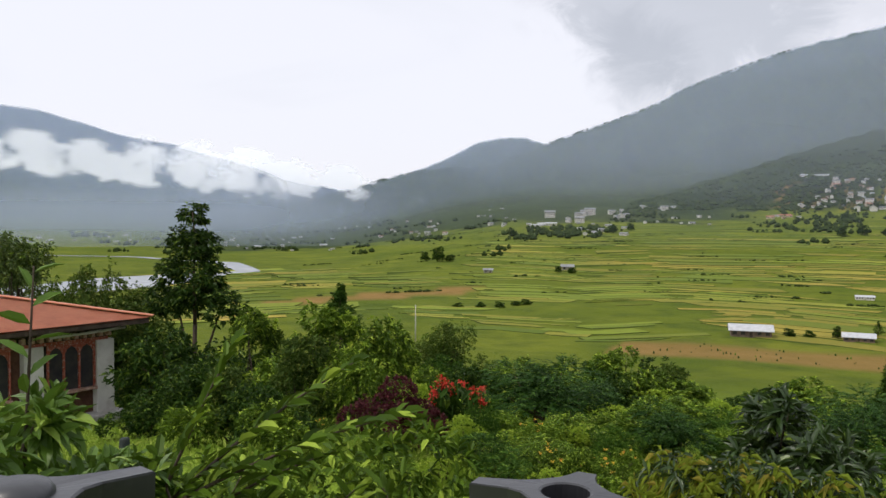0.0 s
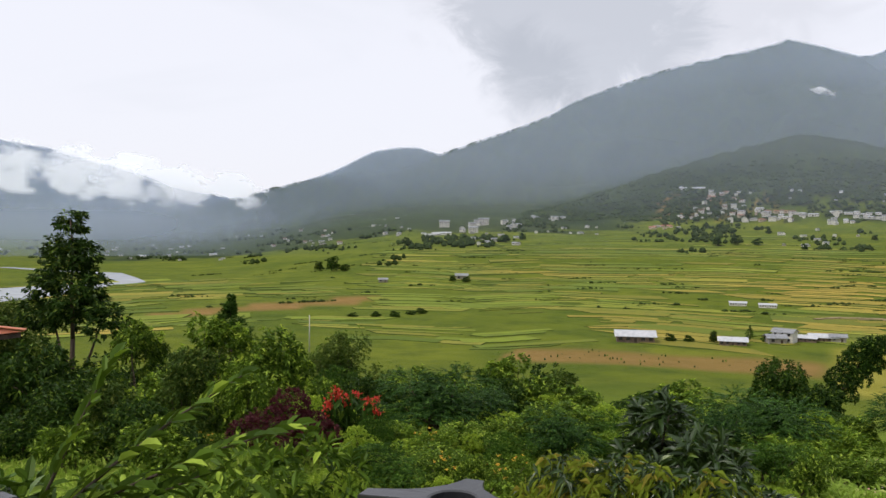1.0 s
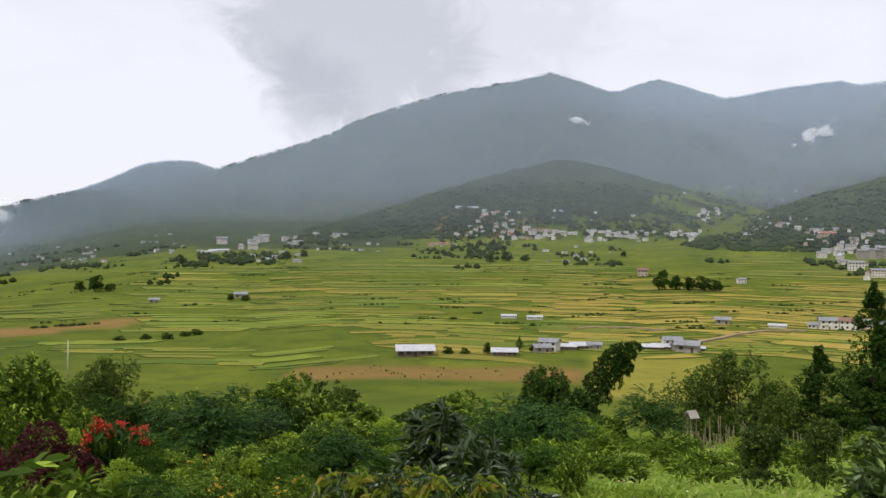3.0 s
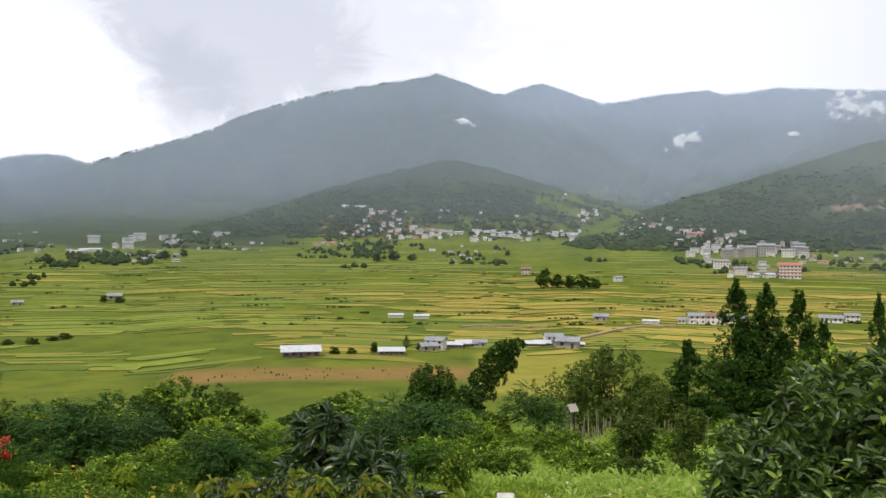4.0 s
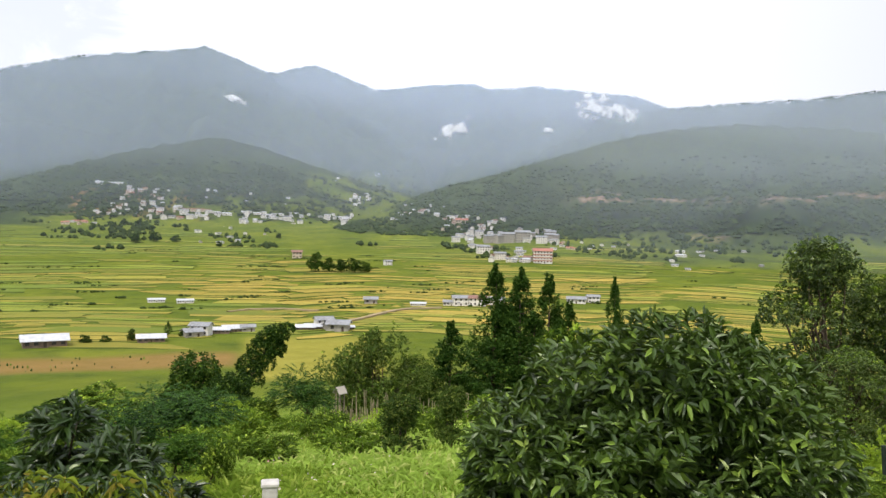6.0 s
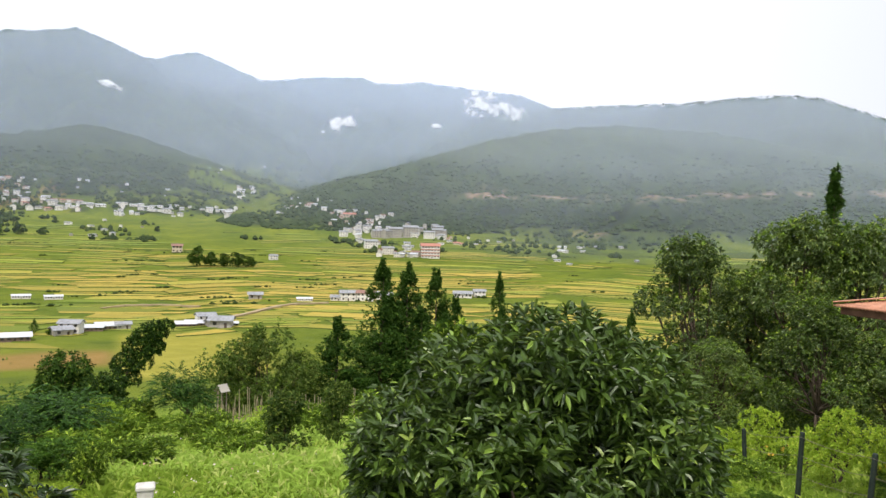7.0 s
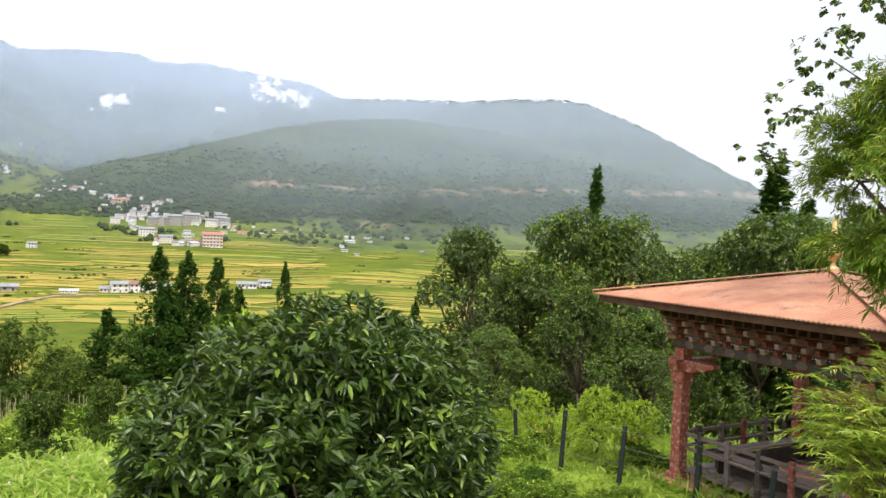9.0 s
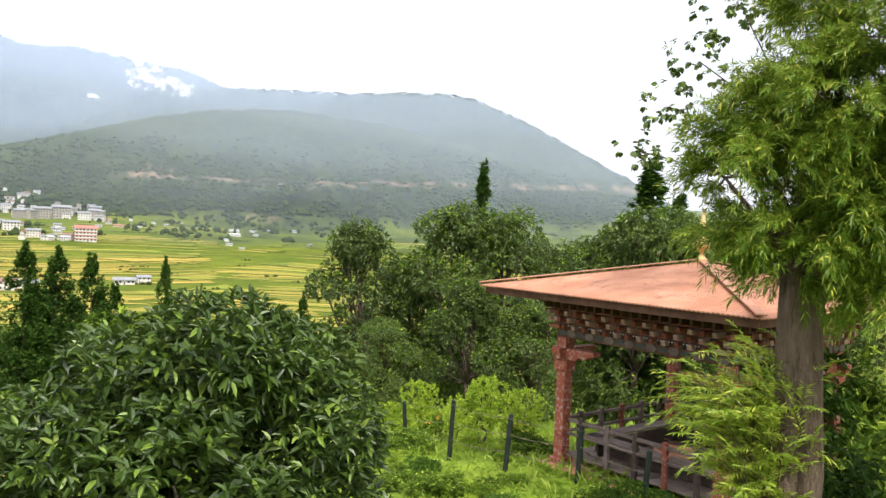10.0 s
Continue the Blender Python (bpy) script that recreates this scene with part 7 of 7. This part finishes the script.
def near_plant(seed, stems, L, W, mat, label, name):
    """A plant of few stems with large leaves: stems as (x, y, z, length along, rise, sag)."""
    rng = np.random.RandomState(seed)
    wood, leafs = [], []
    for x0, y0, z0, x1, y1, z1, per in stems:
        a, b = np.array([[x0, y0, z0]]), np.array([[x1, y1, z1]])
        D = b - a
        ln = np.linalg.norm(D, axis=1)
        wood += twigs(a, D, ln, 0.12, 0.012)
        leafs.append(sprays(rng, a, D, ln, per, L, W, 0.12, 0.25, 0.10, True, False))
    V, F = joined([(v.tolist(), [tuple(q) for q in f.tolist()]) for v, f in leafs])
    root = thing(name, Matrix(), label, "plant")
    for v, f in wood:
        part_mesh("branch", v, f, BARK, root, smooth=True)
    part_mesh("foliage", V, F, mat, root)
    return root


def loquat(seed, w, h, shoots, leader):
    """A young tree with whorls of broad leaves at its twig ends, and now and then a tall leading shoot."""
    rng = np.random.RandomState(seed)
    B = blob_heap(rng, 11, w, h, 1.0, (0.26, 0.42))
    V, F = crown(rng, B, shoots, 8, 0.165, 0.056, 0.5, 0.1, (0.5, 1.3), 0.5, -0.5, 0.6, 0.22, 0.25)
    V2, F2 = crown(rng, B, shoots // 3, 6, 0.15, 0.045, 0.9, 0.0, (0.4, 1.0), 0.9, 0.2, 0.6, 0.22, 0.2)
    wood = wood_for(rng, B, 0.028, 2, 0.1, 0.35)
    leaf = [(V, F, LOQUAT), (V2, F2, LOQUAT)]
    if leader:
        a, b = np.array([[0.05, 0, h - 1.0]]), np.array([[0.12, 0.0, h + 0.42]])
        leaf.append((*sprays(rng, a, b - a, np.array([1.4]), 15, 0.20, 0.068, 0.03, 0.25, 0.3, True, False), LOQUAT))
        wood += twigs(a, b - a, [1.4], 0.03, 0.014)
    return plant("large_leaved_sapling", wood, leaf, "young tree with large green leaves close to the terrace", "tree", "large-leaved saplings")


p = loquat(71, 1.1, 3.65, 120, True)
put(p, -65.0, 4.6, 1.0, 63); discard(p)
p = loquat(72, 1.45, 3.8, 140, False)
put(p, -59.6, 4.7, 0.92, 20, 0.95), put(p, -69.0, 4.4, 1.0, 200, 1.05), put(p, -55.0, 5.4, 0.95, 110, 0.9); discard(p)


def fronds():
    rng = np.random.RandomState(73)
    st = [(-0.9, 0, 2.0, 0.55, 0.0, 2.62, 44), (-0.9, 0.1, 2.0, 0.25, 0.15, 2.85, 38), (-0.8, 0, 1.9, 0.0, -0.1, 2.35, 32), (-0.9, 0, 2.1, -0.5, 0.1, 2.9, 26)]
    for i in range(12):
        st.append((rng.uniform(-0.9, 0.9), rng.uniform(-0.3, 0.3), rng.uniform(1.3, 1.8), rng.uniform(-1.0, 1.1), rng.uniform(-0.4, 0.4), rng.uniform(1.8, 2.3), 20))
    return near_plant(74, st, 0.20, 0.055, SHRUB, "arching leafy branches below the terrace", "arching_shrub"), st


p, st = fronds()
part_mesh("stem", *joined([tube([(-0.3, 0, -0.3), (-0.4, 0, 1.0)], [0.03, 0.02], 6)] + [tube([(-0.4, 0, 0.95), (q[0], q[1], q[2])], [0.010, 0.007], 5) for q in st]), BARK, p, smooth=True)
put(p, -45.5, 5.0, 1.0, 44.5, 1.24); discard(p)
p = bush(75, 2.4, 2.2, SHRUB, 0.125, 0.045, 560, 8, "leafy light green bush below the terrace", "terrace_bush", 10, inner=0.6, group="", simple=False)
put(p, -42, 6.8, 1.0, 0, 1.2), put(p, -53.5, 6.4, 0.9, 90, 1.2), put(p, -48, 7.6, 0.9, 190, 1.05); discard(p)


# ---- grass ----
def meadow():
    rng = np.random.RandomState(81)
    n = 105000
    az = rng.uniform(-68, 78, n)
    d = 6.5 + 42 * rng.uniform(0, 1, n) ** 1.5
    x, y = d * np.sin(np.radians(az)), d * np.cos(np.radians(az))
    z = height(x, y)[0]
    tall = 0.07 + 0.16 * np.clip(fractal(x, y, 7, 82, 3) + 0.3, 0, 1.2) + 0.004 * d
    C = np.stack([x, y, z - 0.02], 1)
    D = rng.normal(0, 0.6, (n, 3)) + np.array([0, 0, 1.0])
    D /= np.linalg.norm(D, axis=1)[:, None]
    V, F = leaf_mesh(rng, C, D, tall[:, None] * np.ones((n, 1)) * 1.3, (0.019 + 0.0011 * d)[:, None], 0.15, 0.3, 0.4, True)
    tagged(part_mesh("meadow_grass", V, F, GRASS), "long uneven meadow grass and weeds", "grass", kind="stuff")


meadow()


def pale_weeds():
    """Soft pale seed heads and feathery weeds in drifts over the open meadow."""
    rng = np.random.RandomState(88)
    n = 42000
    az, d = rng.uniform(-3, 24, n), 10 + 19 * rng.uniform(0, 1, n) ** 1.1
    x, y = d * np.sin(np.radians(az)), d * np.cos(np.radians(az))
    drift = fractal(x, y, 6, 86, 3) + 0.35 * smoothstep(az, 4, 9)
    keep = drift + rng.normal(0, 0.12, n) > 0.12
    x, y, drift, d = x[keep], y[keep], drift[keep], d[keep]
    m = len(x)
    tall = (0.12 + 0.30 * np.clip(drift, 0, 1)) * rng.uniform(0.6, 1.3, m)
    C = np.stack([x, y, height(x, y)[0] + tall * rng.uniform(0.0, 0.7, m)], 1)
    V, F = leaf_mesh(rng, C, rng.normal(0, 0.7, (m, 3)) + np.array([0, 0, 0.8]), (0.10 + 0.3 * tall)[:, None], (0.02 + 0.0012 * d)[:, None], 0.15, 0.3, 0.4, True)
    tagged(part_mesh("meadow_weeds", V, F, PALE_WEED), "drifts of soft pale green weeds in the meadow", "weeds", kind="stuff")


pale_weeds()


def meadow_flowers():
    rng = np.random.RandomState(84)
    n = 700
    az, d = rng.uniform(-4, 22, n), 9 + 20 * rng.uniform(0, 1, n) ** 1.3
    x, y = d * np.sin(np.radians(az)), d * np.cos(np.radians(az))
    keep = fractal(x, y, 5, 85, 3) > 0.0
    x, y = x[keep], y[keep]
    C = np.stack([x, y, height(x, y)[0] + rng.uniform(0.12, 0.3, len(x))], 1)
    V, F = leaf_mesh(rng, C, rng.normal(0, 1, (len(x), 3)), 0.035, 0.03)
    tagged(part_mesh("meadow_flowers", V, F, WHITE_PETAL), "tiny pale flowers scattered through the meadow grass", "flowers", kind="stuff")


meadow_flowers()


# ---- woods on the slopes and trees between the fields ----
def clump_mesh(P, H, Wd, rng):
    """Low uneven tree-tops: a lumpy cone of eight sides for each tree."""
    n = len(P)
    V, F = [], []
    ang = np.linspace(0, 2 * math.pi, 6)[:-1]
    rings = ((0.05, 0.55), (0.4, 1.0), (0.75, 0.6))
    for hq, rq in rings:
        rr = Wd[:, None] * rq * rng.uniform(0.75, 1.25, (n, 5))
        off = rng.uniform(0, 1, (n, 1))
        V.append(np.stack([P[:, :1] + rr * np.cos(ang + off), P[:, 1:2] + rr * np.sin(ang + off), P[:, 2:] + H[:, None] * (hq + rng.uniform(-0.06, 0.06, (n, 5)))], -1))
    V.append((P + np.stack([0 * H, 0 * H, H], 1))[:, None, :])
    V = np.concatenate(V, 1)
    m = V.shape[1]
    b = np.arange(n)[:, None] * m
    quads = []
    tris = []
    for r in range(2):
        for k in range(5):
            quads.append(b + [r * 5 + k, r * 5 + (k + 1) % 5, (r + 1) * 5 + (k + 1) % 5, (r + 1) * 5 + k])
    for k in range(5):
        tris.append(b + [10 + k, 10 + (k + 1) % 5, 15])
    faces = np.concatenate(quads).tolist() + np.concatenate(tris).tolist()
    return V.reshape(-1, 3), faces


def far_woods():
    rng = np.random.RandomState(83)
    n = 60000
    az = rng.uniform(-46, 62, n)
    d = np.exp(rng.uniform(math.log(700), math.log(1650), n))
    x, y = d * np.sin(np.radians(az)), d * np.cos(np.radians(az))
    z, hill, which = height(x, y)
    over = z - base_height(x, y)
    ang = np.degrees(np.arctan2(z - EYE, d))
    patchy = fractal(x, y, 150, 33, 4)
    farmed = cleared(az, ang, patchy) > rng.uniform(0.05, 0.9, n)
    cutting = (az > 20) & (np.abs(ang - cutting_line(az)) < 0.24) & (rng.uniform(0, 1, n) < 0.75)
    foot = (az > 24) & (ang < 0.9) & ((fractal(x, y, 70, 39, 3) < 0.1) | (rng.uniform(0, 1, n) < 0.5))
    keep = hill & (over > 2) & (fractal(x, y, 90, 38, 3) > -0.5) & ~farmed & ~cutting & ~foot & (rng.uniform(0, 1, n) > smoothstep(ang, 2.2, 6.6)) & ((az > 10) | (az < 11) & (d < 1450))
    idx = np.where(keep)[0][:19000]
    H = rng.uniform(2.0, 4.6, len(idx)) * np.where(az[idx] > 11, 1.0, 1.1)
    V, F = clump_mesh(np.stack([x, y, z - 1.4], 1)[idx], H, H * rng.uniform(0.55, 1.1, len(idx)), rng)
    tagged(part_mesh("hill_forest", to_true(V), F, HILL_WOOD), "dark mixed forest covering the lower slopes", "forest", kind="stuff")
    # single trees along the skylines
    V, F = [], []
    for name, a0, a1, count, tall in (("right_hill", 27, 58, 700, 2.6), ("main", -47, -12, 520, 4.2)):
        knots = next(k for q, _, k in RIDGES if q == name)
        a = rng.uniform(a0, a1, count)
        dd = np.interp(a, [k[0] for k in knots], [k[1] for k in knots]) + rng.uniform(-14, 6, count)
        px, py = dd * np.sin(np.radians(a)), dd * np.cos(np.radians(a))
        h = rng.uniform(0.3, 1.0, count) ** 1.6 * tall * (fractal(px, py, 120, 71, 3) * 0.8 + 0.75).clip(0.15, 1.4)
        v, f = clump_mesh(np.stack([px, py, height(px, py)[0] - 1.5], 1), h + 2.0, h * 0.55 + 0.8, rng)
        F += [tuple(q + len(V) for q in g) for g in f]
        V += v.tolist()
    tagged(part_mesh("ridge_trees", to_true(V), F, HILL_WOOD), "tiny trees along the mountain skylines", "trees", kind="stuff")
    # trees in groups among the houses and along the field edges
    groups = [(-31.2, -27.5, -1.1, -0.3, 90), (-27.5, -24.5, -0.9, -0.2, 90), (-37.5, -35.5, -2.8, -2.4, 14), (-24, -18, 0.2, 0.9, 60), (-10.4, -8.0, -0.4, 0.8, 90), (-12.5, -8, 0.9, 2.9, 70), (-8, -4, 1.6, 3.0, 40),
              (-4.2, 6, 1.5, 1.9, 70), (-4, 5, 2.0, 3.2, 60), (1, 11, 2.6, 4.4, 110), (7.5, 13, 1.0, 2.6, 150), (12.5, 16, 0.6, 1.9, 80), (13, 17.5, -1.4, -0.4, 50), (-3.6, 0, -0.9, -0.2, 40),
              (-15, -10, -0.6, 0.2, 40), (-44, -30, -1.4, 0.4, 150), (-62, -44, -2.2, -0.5, 180), (20, 40, -1.2, 0.6, 260), (-20, 8, -1.2, 1.0, 50), (-50, -30, -2.6, -1.2, 30)]
    P, H = [], []
    for a0, a1, e0, e1, count in groups:
        for _ in range(max(2, count // 6)):
            q, dd = sight(rng.uniform(a0, a1), rng.uniform(e0, e1), 330.0)
            across = np.array([q.y, -q.x]) / dd
            off = rng.normal(0, 0.008 * dd, 8)[:, None] * across + rng.normal(0, 0.012 * dd, 8)[:, None] * np.array([q.x, q.y]) / dd
            P += (np.array([q.x, q.y]) + off).tolist()
            H += (rng.uniform(1.8, 5.4, 8) * (0.65 + dd / 2000)).tolist()
    P = np.array(P)
    P = np.column_stack([P, height(P[:, 0], P[:, 1])[0] - 0.5])
    H = np.array(H)
    V, F = clump_mesh(P, H, H * rng.uniform(0.35, 0.75, len(H)), rng)
    tagged(part_mesh("valley_trees", to_true(V), F, FAR_WOOD), "scattered trees between fields and houses", "trees", kind="stuff")
    # weedy bushes along the banks of the rice plots
    P, H = [], []
    for _ in range(150):
        a, e, run = rng.uniform(-48, 34), -0.6 - 4.8 * rng.uniform(0, 1) ** 1.2, rng.uniform(0.3, 2.6)
        q, dd = sight(a, e, 180.0)
        for s in np.arange(0, run, 0.10 * 400 / dd):
            if rng.uniform() < 0.6:
                aa = radians(a + s + rng.normal(0, 0.03))
                r = dd * (1 + 0.004 * s + rng.normal(0, 0.001))
                P.append((r * math.sin(aa), r * math.cos(aa)))
                H.append(rng.uniform(0.3, 1.0) ** 1.5 * 1.2)
    P, H = np.array(P), np.array(H)
    V, F = clump_mesh(np.column_stack([P, height(P[:, 0], P[:, 1])[0] + 0.1]), H, H * rng.uniform(0.6, 1.2, len(H)), rng)
    tagged(part_mesh("bank_bushes", to_true(V), F, FAR_WOOD), "low weedy bushes along the banks of the plots", "bushes", kind="stuff")
    # dark weeds standing in rows on the ploughed field
    n = 60
    az, d = rng.uniform(-25, -3.5, n), rng.choice([176, 183, 190, 197], n) + rng.normal(0, 1, n)
    x, y = d * np.sin(np.radians(az)), d * np.cos(np.radians(az))
    h = rng.uniform(0.3, 0.8, n)
    v, f = clump_mesh(np.stack([x, y, height(x, y)[0] - 0.1], 1), h, h * 0.3, rng)
    tagged(part_mesh("field_weeds", to_true(v), f, SHRUB_DARK), "dark tufts of weeds on the ploughed field", "weeds", kind="stuff")


far_woods()
p = broad_tree(85, 7.5, 8.5, 0.2, 420, 6, 0.75, 0.36, SHRUB_DARK, "dark broadleaf tree standing among the rice plots", 12, 0.2, group="field trees", size=(0.35, 0.6))
for az, el, sc, tall in ((3.2, -2.6, 1.3, 1.25), (4.1, -2.62, 1.25, 0.95), (5.0, -2.6, 1.2, 0.9), (5.9, -2.62, 1.4, 0.85), (6.8, -2.6, 1.1, 0.85), (-36.6, -2.75, 1.3, 1.0), (-37.6, -2.7, 1.0, 0.8), (-35.8, -2.75, 0.9, 0.7),
                         (-12.2, -7.55, 0.42, 0.8), (-10.9, -7.5, 0.38, 0.8), (-9.2, -7.4, 0.35, 1.3), (-5.8, -7.2, 0.45, 0.8), (-27.8, -3.5, 0.6, 0.8), (-26.8, -3.5, 0.7, 0.6), (-31.3, -0.9, 0.9, 1.2), (-11.8, 0.25, 1.0, 0.8), (-10.6, 0.35, 1.2, 0.8), (-9.8, 0.5, 1.3, 0.8), (-8.9, 0.4, 1.2, 0.9), (-8.1, 0.2, 1.0, 0.7), (-11.2, 1.0, 1.1, 0.9), (-9.0, 1.2, 1.3, 0.9), (-7.0, 1.0, 1.2, 0.9), (-5.8, 0.2, 0.9, 0.8), (-1.2, 1.9, 1.0, 1.1), (0.6, -0.2, 0.9, 0.8), (2.2, 1.35, 0.9, 1.0), (-24.0, -0.6, 1.2, 0.9),
                         (-22.8, -0.4, 1.2, 0.8), (-9.0, -0.7, 1.3, 0.8), (-7.8, -0.6, 1.4, 0.8), (-6.5, -0.6, 1.2, 0.7), (-3.6, -0.9, 0.8, 0.9), (-35.2, -6.1, 0.5, 0.5), (-33.6, -6.1, 0.55, 0.5), (-32.2, -6.1, 0.6, 0.5), (-31.0, -5.95, 0.5, 0.5), (-30.2, -5.9, 0.6, 0.5)):
    q, dd = sight(az, el, 150.0)
    sc *= float(spread(dd))
    copy_thing(p, Matrix.Translation(to_true(q - Vector((0, 0, 0.3)))[0]) @ pose(0, 0, 0, 0, 0, az * 37) @ Matrix.Diagonal((sc, sc, sc * tall, 1)))
discard(p)
